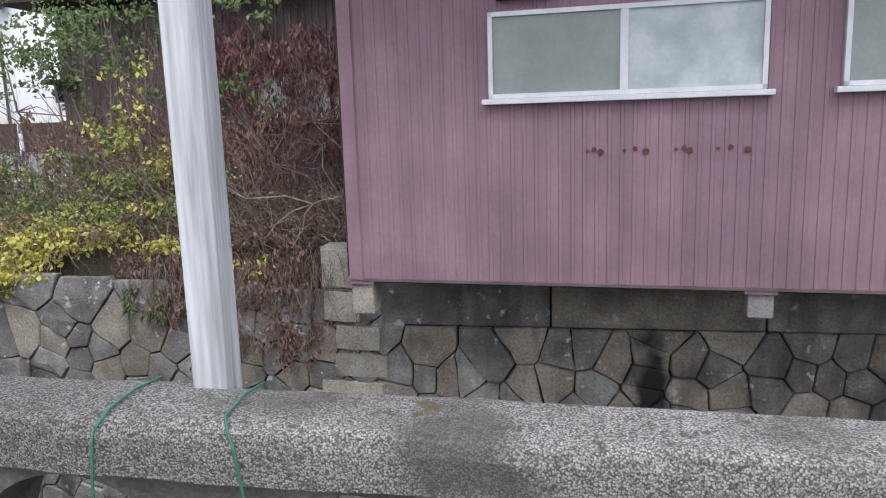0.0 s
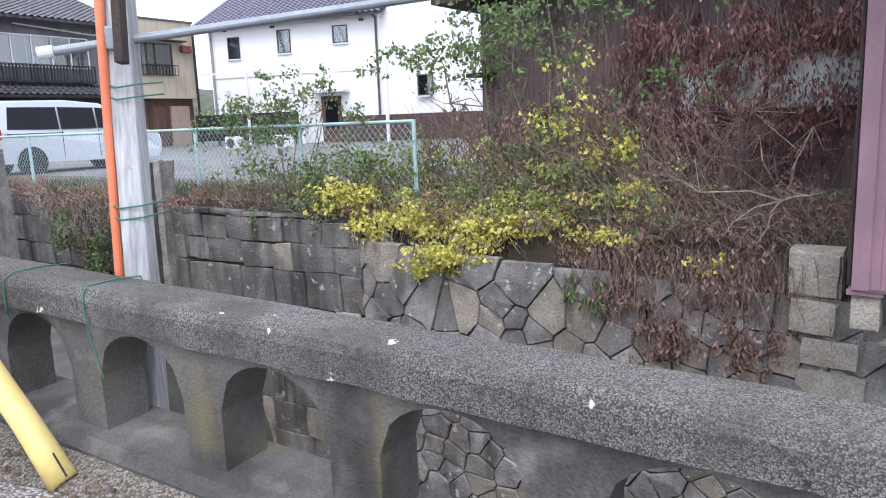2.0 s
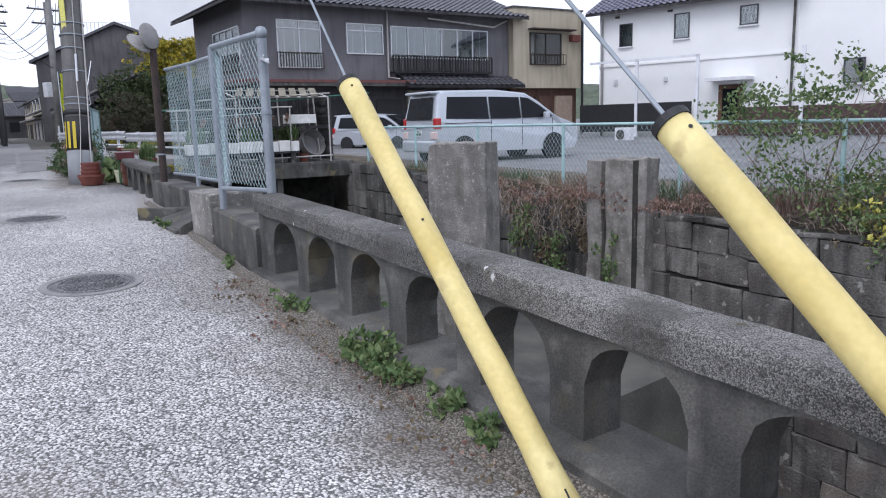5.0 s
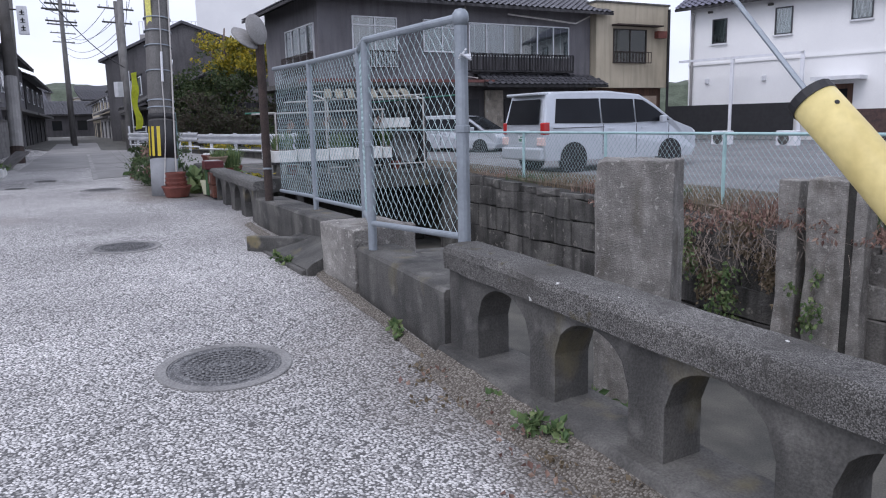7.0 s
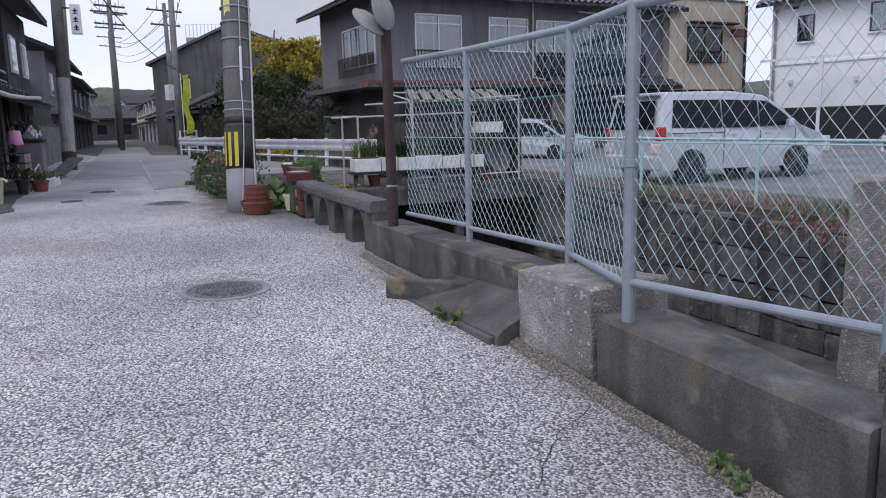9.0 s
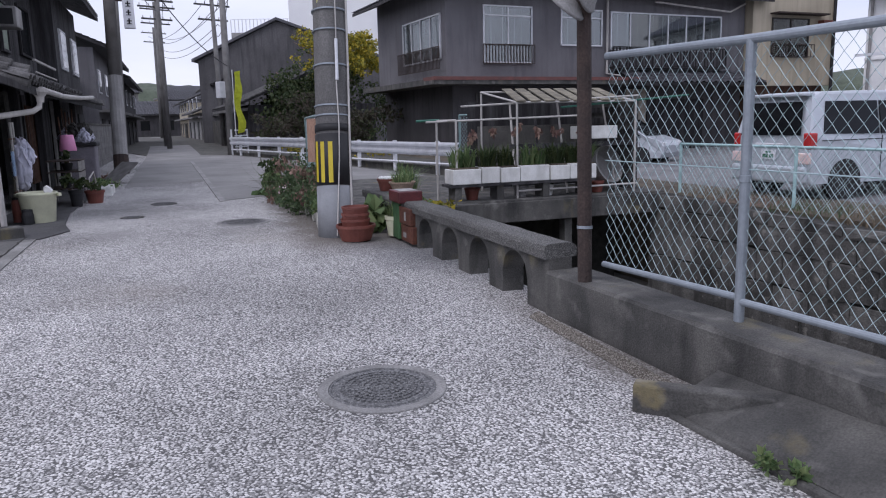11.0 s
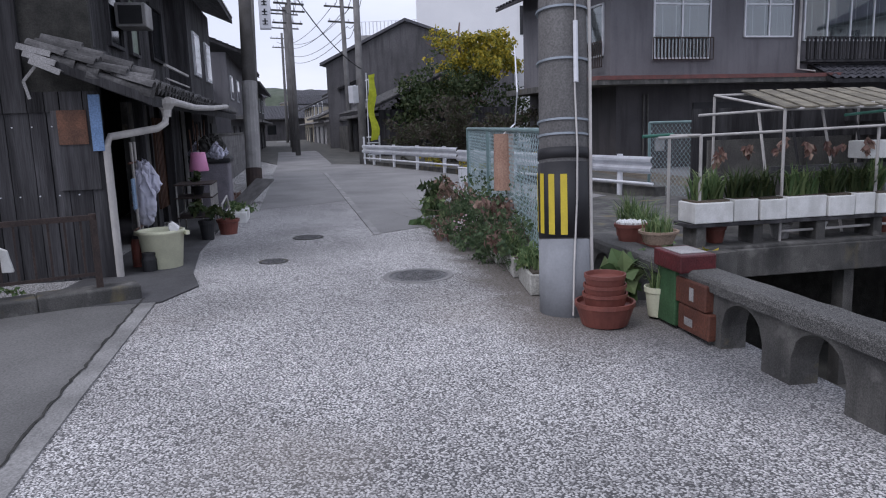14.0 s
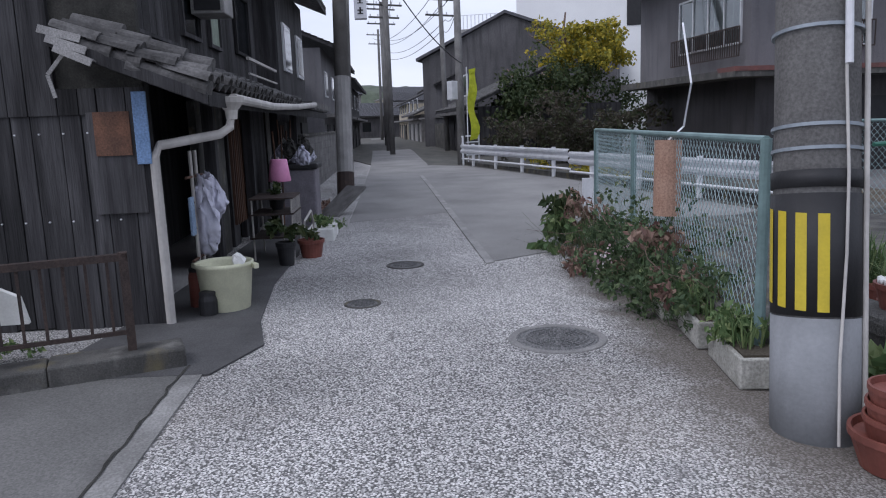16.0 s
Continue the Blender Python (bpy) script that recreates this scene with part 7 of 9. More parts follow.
for k, zz in enumerate((5.55, 5.3, 5.05)):
    part("lettering", B((0.122, 0.06, zz - 0.015, 0.128, 0.2, zz + 0.015), (0.122, 0.11, zz - 0.08, 0.128, 0.15, zz + 0.07), (0.122, 0.06, zz - 0.09, 0.128, 0.2, zz - 0.07), m=pose(-35.0, 4.35, 0, 0, 0, -12)), BLACK, ls)
part("bracket", B((-0.03, -0.4, 5.62, 0.03, 0.0, 5.66), m=pose(-35.0, 4.35, 0, 0, 0, -12)), RUST, ls)
fl = thing("banner", (-43.0, 9.4, 0.9), "yellow-green vertical banner hanging at the lane's corner", "banner")
bm = bmesh.new()
lo = []
for i in range(13):
    z = 1.6 + 2.6 * i / 12
    y = 9.75 + 0.05 * math.sin(i * 0.7)
    w = 0.13 + 0.03 * math.sin(i)
    lo.append((bm.verts.new((-42.9 + 0.06 * math.sin(i * 0.9), y, z)), bm.verts.new((-42.8 + 0.05 * math.sin(i), y + 2 * w, z + 0.05))))
for p, q in zip(lo, lo[1:]):
    bm.faces.new((p[0], p[1], q[1], q[0]))
bmesh.ops.solidify(bm, geom=bm.faces[:], thickness=0.006)
part("cloth", bm, mat("lime_cloth", (0.62, 0.66, 0.06), (0.5, 0.55, 0.05), 0.8), fl)
part("rod", bar([(-43.0, 9.7, 0.6), (-43.0, 9.72, 4.3)], 0.02, 8), WHITE_PAINT, fl)

# ---- lane paving ----
strip("lane", [(-29.0, 3.05), (-33, 3.9), (-45, 6.3), (-60, 9.1), (-110, 18.0)], [(-29.5, 5.1), (-33, 5.75), (-45, 8.6), (-60, 11.6), (-110, 20.6)], LANE, "grey worn concrete lane between old houses", 0.004)
sheet("side_apron", [(-24.7, 4.15), (-38.6, 6.75), (-44, 8.4), (-42.5, 9.35), (-34, 9.75), (-27, 9.9), (-25.1, 5.3)], LANE, "darker concrete apron of the joining side lane", 0.010)
strip("apron_joint", [(-24.6, 4.05), (-33.36, 5.70), (-38.6, 6.69)], [(-24.65, 4.17), (-33.38, 5.82), (-38.62, 6.81)], CONC_PALE, "pale concrete edging strip across the lane's mouth", 0.016)
yard_x = [-21.95 + 0.4 * k for k in range(26)]
strip("yard_slab", [(x, 0.82 - 0.2 * (x + 21.95)) for x in yard_x], [(x + 0.5 * (x + 22) / 10, -8.0) for x in yard_x], YARD, "smooth grey concrete forecourt beside the road", 0.012)
strip("yard_kerb", [(x, 0.97 - 0.2 * (x + 21.95)) for x in yard_x], [(x, 0.825 - 0.2 * (x + 21.95)) for x in yard_x], mat("worn_kerb", (0.30, 0.295, 0.285), (0.19, 0.187, 0.18), 0.9, scale=2.5, fine=60, bump=0.4), "flush concrete kerb strip dividing road and forecourt", 0.014)
sheet("wet_patch", [(-21.6, 0.95), (-22.2, 1.35), (-23.0, 1.35), (-24.5, 1.55), (-29, 2.6), (-29.2, 1.8), (-23.3, 0.2), (-21.9, -0.3)], mat("dark_asphalt", (0.095, 0.094, 0.096), (0.06, 0.059, 0.06), 0.85, scale=2, fine=80), "dark asphalt strip in front of the old house", 0.016)

# ---- guardrail ----
def guard_rail(pts, label):
    th = thing("guardrail", (*pts[0], gz(pts[0][0])), label, "guardrail")
    for a, b in zip(pts, pts[1:]):
        run = dist(a, b)
        m = along(a, b, gz((a[0] + b[0]) / 2))
        sec = [(0.0, 0.45), (-0.05, 0.50), (-0.05, 0.55), (0.0, 0.60), (0.0, 0.64), (-0.05, 0.69), (-0.05, 0.74), (0.0, 0.79)]
        bm = bmesh.new()
        r0 = [bm.verts.new((0, y, z)) for y, z in sec]
        r1 = [bm.verts.new((run, y, z)) for y, z in sec]
        for i in range(len(sec) - 1):
            bm.faces.new((r0[i], r1[i], r1[i + 1], r0[i + 1]))
        bmesh.ops.solidify(bm, geom=bm.faces[:], thickness=0.008)
        bm.transform(m)
        part("beam", bm, WHITE_PAINT, th, "white corrugated steel beam")
        part("lower_pipe", bar([m @ Vector((0, 0.02, 0.25)), m @ Vector((run, 0.02, 0.25))], 0.03, 8), WHITE_PAINT, th)
        n = max(1, round(run / 2.0))
        for i in range(n):
            u = run * (i + 0.5) / n
            part("post", bar([m @ Vector((u, 0.07, -0.1)), m @ Vector((u, 0.07, 0.82))], 0.06, 10), WHITE_PAINT, th)
    return th


guard_rail([(-43.2, 9.5), (-34.5, 9.85), (-25.9, 10.2)], "white corrugated steel guardrail round the canal corner")
gp = thing("pipe_rail", (-44.0, 9.6, 0.6), "white steel pipe rail curving round the corner", "railing")
for z in (0.3, 0.55, 0.8, 1.05):
    part("pipe", bar([(-43.0, 9.5, gz(-43) + z), (-44.5, 9.9, gz(-44) + z), (-45.0, 10.8, gz(-45) + z)], 0.03, 8), WHITE_PAINT, gp)
for p in ((-43.0, 9.5), (-44.5, 9.9), (-45.0, 10.8)):
    part("post", bar([(*p, 0.55), (*p, gz(-44) + 1.1)], 0.04, 8), WHITE_PAINT, gp)
solo("lane_kerb", B((0, 0.1, -0.2, 17.3, 0.35, 0.17), m=along((-43.2, 9.5), (-25.9, 10.2), 0.62)), CONC, "mossy dark concrete kerb under the guardrail", "kerb", kind="structure")

# ---- green fence panel by the flower planters ----
gf = thing("mesh_fence", (-24, 5.6, 0.6), "green-grey pipe fence panel with chain-link mesh", "fence")
G0, G1 = (-26.94, 6.72), (-20.25, 4.42)
GF = [(G0[0] + (G1[0] - G0[0]) * k, G0[1] + (G1[1] - G0[1]) * k) for k in (0, 0.42, 1.0)]
for p in GF:
    part("post", bar([(*p, 0.4), (*p, 2.06)], 0.035, 10), STEEL_GREEN, gf)
part("top_rail", bar([(*GF[0], 2.05), (*GF[2], 2.05)], 0.028, 10), STEEL_GREEN, gf)
for p, q in zip(GF, GF[1:]):
    wire_part(link_mesh(p, q, 0.75, 2.04, 0.045, 0.05, 0.003, 3), WIRE, gf)
rl = thing("hanging_roll", (-22.2, 5.2, 1.4), "tan cardboard roll hung on the fence by white string", "roll")
part("roll", bar([(-22.4, 5.1, 1.30), (-22.42, 5.12, 2.0)], 0.125, 18), mat("tan_board", (0.42, 0.27, 0.20), (0.36, 0.22, 0.16), 0.9), rl)
part("string", bar([(-22.42, 5.12, 2.0), (-22.45, 5.3, 2.12), (-22.2, 5.2, 2.5), (-22.8, 5.5, 3.1)], 0.01, 5), WHITE_PAINT, rl)
solo("marker_board", B((-0.13, -0.02, -0.22, 0.13, 0.02, 0.22), m=pose(-27.3, 6.8, 1.05, 0, 0, 70)), WHITE_PAINT, "white blank marker board on the fence end", "board")

# ---- autumn tree and the gable shed behind ----
at = thing("autumn_tree", (-52, 17.0, 0.6), "broad tree with dark green leaves turning yellow at the top", "tree")
twigs("trunk", at, (-52, 17.5, 0.6), [(-54, 15.5, 5), (-51, 17.5, 7.5), (-50, 19, 5.5), (-49, 16, 4), (-53, 20, 6), (-55, 18, 5)], 0.16, TWIG, 70, 0.08, sub=3)
rb = random.Random(9)
leaves("crown", at, [((-51 + rb.uniform(-3.2, 3.2), 17.6 + rb.uniform(-3.6, 3.6), 3.0 + rb.uniform(-1.7, 2.0)), (1.3, 1.3, 0.9), 420) for _ in range(34)], 0.2, L_DARK, 71, 0.3)
leaves("crown", at, [((-50.5 + rb.uniform(-2.0, 2.0), 18.3 + rb.uniform(-1.6, 2.0), 5.7 + rb.uniform(-0.7, 1.0)), (0.9, 0.9, 0.6), 380) for _ in range(18)], 0.2, L_AUTUMN, 72, 0.3)
hb = thing("hedge", (-42, 13.0, 0.6), "dense dark bush with dull purple-brown leaves behind the guardrail", "bush")
leaves("foliage", hb, [((-42 + rb.uniform(-3.0, 3.5), 13.0 + rb.uniform(-1.6, 1.8), 1.7 + rb.uniform(-0.9, 1.0)), (0.8, 0.8, 0.5), 380) for _ in range(20)], 0.16, leaf_mat("purple_leaves", (0.05, 0.05, 0.035), (0.08, 0.065, 0.05), (0.06, 0.08, 0.035)), 73, 0.3)
leaves("foliage", hb, [((-36 + rb.uniform(-3.5, 4.0), 11.0 + rb.uniform(-0.8, 1.2), 1.0 + rb.uniform(-0.4, 0.2)), (0.6, 0.5, 0.25), 160) for _ in range(8)], 0.12, L_AUTUMN, 74, 0.3)
shed = thing("gable_shed", (-66, 16, 0.6), "tall grey mortar gable wall of an old storehouse", "building")
SM = along((-66.0, 16.2), (-60.5, 25.6))
part("wall", prism([(-2.3, 0.3), (10.9, 0.3), (10.9, 6.6), (3.6, 9.4), (-2.3, 6.7)], 0, 14, SM), mat("mortar_grey", (0.13, 0.125, 0.13), (0.09, 0.087, 0.09), 0.93, scale=0.5, fine=20, streak=0.3), shed)
for y0, z0, y1, z1 in ((-2.3, 6.7, 3.6, 9.4), (10.9, 6.6, 3.6, 9.4)):
    part("roof_edge", prism([(y0 + (-0.4 if y0 < 1 else 0.4), z0 - 0.1), (y1, z1 + 0.02), (y1, z1 + 0.22), (y0 + (-0.4 if y0 < 1 else 0.4), z0 + 0.1)], -0.25, 14, SM), TILE, shed)
sc = thing("white_block", (-72, 26, 0.6), "white flat-roofed apartment block behind the storehouse", "building")
part("wall", B((2.0, 2, 0.3, 14.5, 12, 13.5), m=along((-70, 20), (-64, 31))), WHITE, sc)
part("wall", B((-3.0, 3, 0.3, 2.0, 12, 9.6), m=along((-70, 20), (-64, 31))), CONC_PALE, sc)
# the balcony's inner shade is a flat black plate
part("balcony_opening", B((10.2, 1.95, 9.0, 11.6, 2.02, 11.2), m=along((-70, 20), (-64, 31))), BLACK, sc)
railing(sc, along((-70, 20), (-64, 31)), -3.0, 2.0, 3.1, 9.6, 10.7, 0.3, WHITE_PAINT, 0.03)


# ---- old timber house on the lane ----
HM = along((-23.2, 0.55), (-33.0, 2.6))
GZ = 0.5
th_house = thing("timber_house", (-23.2, 0.5, 0.5), "old dark timber house with a sagging tiled lean-to roof", "house")
rh = random.Random(21)
rng_t = random.Random(31)
# gable wall facing the forecourt: upright boards
part("wall", B((0.03, 0.03, 0.45, 0.12, 7.0, 6.2), m=HM), JOINT, th_house, "dark gaps behind the boards")
y = 0.0
while y < 3.2:
    w = rh.uniform(0.15, 0.26)
    for z0, z1, o in ((0.52 + rh.uniform(-0.03, 0.03), 2.44 + rh.uniform(-0.02, 0.02), 0.0), (2.40, 6.2, 0.02)):
        if z0 > 1 and y < 0.62:
            z1 = 2.62
        part("board", B((-o - rh.uniform(0.0, 0.012), y + 0.004, z0, 0.035, y + w - 0.004, z1), m=HM, bevel=0.004), WOOD_DARK, th_house)
    y += w
part("board_panel", B((-0.035, 0.06, 1.55, -0.012, 0.5, 2.42), m=HM), WOOD_DARK, th_house, "rust-brown repaired board panel")
part("board_panel", B((-0.05, 0.14, 2.05, -0.03, 0.44, 2.42), m=HM), mat("raw_orange_board", (0.19, 0.095, 0.06), (0.11, 0.06, 0.042), 0.85, streak=0.3), th_house, "orange-brown bare board")
bs_ = part("notice_board", B((-0.07, -0.02, 1.97, -0.05, 0.10, 2.58), m=HM, bevel=0.004), mat("faded_blue", (0.19, 0.30, 0.50), (0.15, 0.25, 0.43), 0.6, scale=5), th_house, "faded blue narrow notice board")
nails = bmesh.new()
for k in range(12):
    tube(nails, [HM @ Vector((-0.03, 0.3 + 0.2 * (k % 6), 2.25 - 0.75 * (k // 6))), HM @ Vector((-0.045, 0.3 + 0.2 * (k % 6), 2.25 - 0.75 * (k // 6)))], 0.008, 6)
part("nail_heads", nails, ALU, th_house, kind="stuff")
# street side: deep shaded porch, then panels and doors
part("wall", B((0.0, 1.3, 0.4, 10.2, 1.4, 6.0), m=HM), WOOD_DARK, th_house, "dark timber back wall of the porch")
for u0, u1, mt, z1 in ((2.5, 3.9, CONC, 2.6), (4.1, 4.5, WOOD_DARK, 2.6), (5.0, 7.2, WOOD_DARK, 2.7), (7.4, 8.6, CONC, 2.6), (8.7, 10.2, WOOD_DARK, 2.8)):
    part("wall_panel", B((u0, 0.25, 0.4, u1, 0.34, z1), m=HM), mt, th_house, "weathered wall panel under the lean-to")
for u in (0.05, 2.4, 4.7, 7.3, 10.0):
    part("porch_post", B((u, 0.02, 0.4, u + 0.12, 0.16, 2.75), m=HM, bevel=0.006), WOOD_DARK, th_house)
part("red_post", B((0.5, 0.5, 0.5, 0.62, 0.6, 2.5), m=HM), mat("dull_red_paint", (0.22, 0.05, 0.045), (0.15, 0.04, 0.035), 0.8), th_house)
for u in np.arange(8.75, 10.1, 0.16):
    part("lattice_bar", B((u, 0.2, 0.9, u + 0.05, 0.25, 2.4), m=HM), WOOD_DARK, th_house)
for u in np.arange(4.05, 4.9, 0.12):
    part("lattice_bar", B((u, 0.18, 0.9, u + 0.035, 0.22, 2.4), m=HM), WOOD_BROWN, th_house)
ROOF_OLD = mat("old_roof_tile", (0.16, 0.155, 0.15), (0.08, 0.078, 0.076), 0.8, scale=4, fine=40, bump=0.4, island=0.35)
tile_roof("lean_to_roof", th_house, HM, -0.3, 10.6, -0.60, 2.55, 0.60, 3.045, 0.24, ROOF_OLD, "uneven grey clay tiles")
# cover tiles laid one by one on the near part of the lean-to
tm = bmesh.new()
sec = [[(math.cos(radians(a)) * rr_, -0.19 + 0.38 * t_, math.sin(radians(a)) * rr_) for a in range(0, 181, 30)] for t_, rr_ in ((0, 0.075), (1, 0.062))]
rings_ = [[tm.verts.new(p) for p in sec_] for sec_ in sec] + [[tm.verts.new((p[0] * 0.8, p[1], p[2] * 0.8)) for p in sec_] for sec_ in sec]
for a_, b_ in ((0, 1), (2, 3), (0, 2), (1, 3)):
    for i in range(6):
        tm.faces.new((rings_[a_][i], rings_[a_][i + 1], rings_[b_][i + 1], rings_[b_][i]))
TILE_ONE = mat("old_cover_tile", (0.12, 0.116, 0.114), (0.058, 0.056, 0.055), 0.8, scale=6, fine=40, bump=0.4, per_object=0.4)
tile_mesh = mesh_of(tm, TILE_ONE, False)
slope_deg = math.degrees(math.atan2(0.64, 1.55))
part("roof_flashing", B((0.05, 0.50, 2.97, 10.4, 0.9, 3.08), m=HM), WOOD_DARK, th_house)
for c_ in range(26):
    for r_ in range(4):
        s_ = 0.16 + 0.29 * r_ + rng_t.uniform(-0.02, 0.02)
        k_ = max(0.0, 1 - c_ / 9)
        piece("cover_tile", tile_mesh, HM @ pose(-0.36 + 0.24 * c_ + rng_t.uniform(-0.015, 0.015), -0.60 + s_ * 0.925, 2.63 + s_ * 0.382 + rng_t.uniform(-0.012, 0.012), slope_deg - 5 + rng_t.uniform(-3, 3), 0, rng_t.uniform(-7, 7) * (0.3 + k_)), th_house)
for k in range(3):
    part("tin_flashing", B((-0.10, -0.16, 0, 0.10, 0.16, 0.012), (-0.10, -0.16, -0.05, -0.088, 0.16, 0.0), m=HM @ pose(-0.36 - 0.02 * k, 0.47 - 0.06 * k, 3.02 - 0.085 * k, 16 + 4 * k, 8, 6 - 5 * k)), CONC_PALE, th_house, "bent pale tin flashing")
tin = bmesh.new()
for p_, q_ in (((0.48, 2.86), (0.61, 2.71)), ((0.61, 2.71), (0.57, 2.53))):
    bmesh.ops.create_cube(tin, size=1, matrix=HM @ Matrix.Translation((-0.40, (p_[0] + q_[0]) / 2, (p_[1] + q_[1]) / 2)) @ Euler((math.atan2(q_[1] - p_[1], q_[0] - p_[0]), 0, 0)).to_matrix().to_4x4() @ Matrix.Diagonal((0.012, dist(p_, q_), 0.03, 1)))
part("tin_strip", tin, CONC_PALE, th_house, "torn strip of tin hanging down")
part("barge_board", prism([(-0.62, 2.44), (0.58, 2.93), (0.58, 3.03), (-0.62, 2.54)], -0.01, 0.03, HM @ pose(-0.42, 0, 0, 0, 0, 90)), WOOD_DARK, th_house)
# heavy built-up verge: three stepped runs of large half-round tiles
vm = bmesh.new()
vr = [[vm.verts.new((math.cos(radians(a)) * rr_, y_, math.sin(radians(a)) * rr_)) for a in range(-20, 201, 22)] for y_, rr_ in ((-0.2, 0.085), (0.2, 0.072))]
for i in range(len(vr[0]) - 1):
    vm.faces.new((vr[0][i], vr[0][i + 1], vr[1][i + 1], vr[1][i]))
for ring_ in vr:
    vm.faces.new(ring_)
verge_mesh = mesh_of(vm, TILE_ONE, False)
for row_, (u_, up_) in enumerate(((-0.14, 0.13), (-0.30, 0.06), (-0.37, -0.05))):
    for r_ in range(4):
        s_ = 0.2 + 0.27 * r_ + rng_t.uniform(-0.03, 0.03)
        piece("verge_tile", verge_mesh, HM @ pose(u_ + rng_t.uniform(-0.02, 0.02), -0.62 + s_ * 0.925, 2.58 + up_ + s_ * 0.385 + rng_t.uniform(-0.015, 0.015), slope_deg - 6 + rng_t.uniform(-4, 4), rng_t.uniform(-6, 6), rng_t.uniform(-6, 6)), th_house)
# gutter and downpipe
part("gutter", bar([HM @ Vector((0.45, -0.64, 2.52)), HM @ Vector((2.6, -0.66, 2.5)), HM @ Vector((5.0, -0.66, 2.56)), HM @ Vector((7.4, -0.68, 2.66))], 0.045, 10), PIPE, th_house, "sagging white plastic gutter")
part("hopper", lathe([(0.05, -0.13), (0.06, -0.05), (0.12, 0.02), (0.125, 0.07), (0.1, 0.075)], tuple(HM @ Vector((0.42, -0.62, 2.46))), 14), PIPE, th_house)
part("downpipe", bar([HM @ Vector((0.42, -0.62, 2.4)), HM @ Vector((0.40, -0.6, 2.26)), HM @ Vector((0.34, -0.52, 2.2)), HM @ Vector((0.04, -0.06, 2.12)), HM @ Vector((-0.02, -0.03, 2.02)), HM @ Vector((0.0, -0.03, 0.45))], 0.042, 12), PIPE, th_house, "white plastic downpipe with elbows")
# upper storey
part("upper_wall", B((0.05, 0.9, 3.0, 10.4, 1.3, 5.9), m=HM), WOOD_DARK, th_house, "dark upper wall")
for k in range(40):
    u = 0.06 + 0.26 * k
    part("board", B((u, 0.87, 3.15, u + 0.25, 0.895, 5.9), m=HM), WOOD_DARK, th_house)
for u0, u1, z0, z1, g in ((0.75, 1.5, 3.35, 4.4, CURTAIN), (1.6, 2.4, 3.45, 4.6, GLASS), (4.5, 5.5, 3.6, 4.9, GLASS), (6.1, 6.9, 3.6, 4.7, mat("pale_green_board", (0.28, 0.33, 0.27), (0.22, 0.26, 0.21), 0.85)), (8.2, 9.6, 3.7, 4.9, GLASS)):
    wv = part("window", B((u0, 0.80, z0, u1, 0.865, z0 + 0.06), (u0, 0.80, z1 - 0.06, u1, 0.865, z1), (u0, 0.80, z0 + 0.06, u0 + 0.06, 0.865, z1 - 0.06), (u1 - 0.06, 0.80, z0 + 0.06, u1, 0.865, z1 - 0.06), m=HM), WOOD_DARK, th_house, "old timber window frame")
    part("pane", B((u0 + 0.06, 0.84, z0 + 0.06, u1 - 0.06, 0.85, z1 - 0.06), m=HM), g, wv)
acu = part("air_unit", B((4.9, 0.3, 3.95, 5.5, 0.8, 4.35), m=HM, bevel=0.02), CONC_PALE, th_house, "boxy window air conditioner")
part("grille", B((4.88, 0.36, 4.0, 4.9, 0.74, 4.3), m=HM), BLACK, acu)
part("sill_board", B((0.6, 0.5, 3.28, 3.0, 0.9, 3.32), m=HM), WOOD_DARK, th_house)
part("railing", B((6.8, 0.35, 3.45, 9.9, 0.4, 3.5), (6.8, 0.35, 3.2, 9.9, 0.38, 3.23), m=HM), PIPE, th_house, "pale drying rail")
tile_roof("roof", th_house, HM, -0.6, 10.8, -0.1, 5.75, 5.0, 7.8, 0.3, ROOF_OLD)

# neighbours along the lane
def lane_house(u0, u1, h, setback, material, label, windows=2, m=HM, roof=True):
    o = m @ Vector((u0, 0, 0))
    t = thing("lane_house", (o.x, o.y, 0.5), label, "house", "houses along the lane")
    part("wall", B((u0, setback, 0.3, u1, setback + 7, h), m=m), material, t)
    part("canopy_roof", B((u0, setback - 0.7, 2.7, u1, setback, 2.85), m=m), ROOF_OLD, t)
    if roof:
        tile_roof("roof", t, m, u0 - 0.4, u1 + 0.4, setback - 0.7, h, setback + 3.5, h + 1.8, 0.3, ROOF_OLD)
    for k in range(windows):
        a = u0 + (u1 - u0) * (k + 0.3) / windows
        wv = part("window", B((a, setback - 0.05, 3.6, a + 1.2, setback - 0.003, 4.7), m=m), ALU, t)
        part("pane", B((a + 0.07, setback - 0.06, 3.67, a + 1.13, setback - 0.053, 4.63), m=m), GLASS, wv)
        # flat black plate, painted as the unlit inside of a door
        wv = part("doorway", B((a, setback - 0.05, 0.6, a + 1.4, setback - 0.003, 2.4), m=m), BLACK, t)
    return t


lane_house(10.6, 15.5, 5.6, 0.4, WOOD_DARK, "dark two-storey timber house beside the lane")
lane_house(15.8, 25, 4.2, 2.2, GREY_DARK, "low dark house set back behind a block wall")
lane_house(25.5, 40, 5.6, 0.8, GREY_WALL, "grey two-storey house further down the lane", 4)
lane_house(41, 60, 5.2, 0.8, WOOD_DARK, "dark timber house far down the lane", 4)
RM = along((-112, 21.5), (-47.5, 11.6))
lane_house(2, 16, 4.6, 0.6, TAN, "tan house far down the lane", 4, RM)
lane_house(17, 32, 3.2, 0.6, CONC_PALE, "low pale garden house beside the lane", 3, RM)
lane_house(33, 46, 5.0, 1.0, GREY_WALL, "grey tiled house beside the lane", 3, RM)
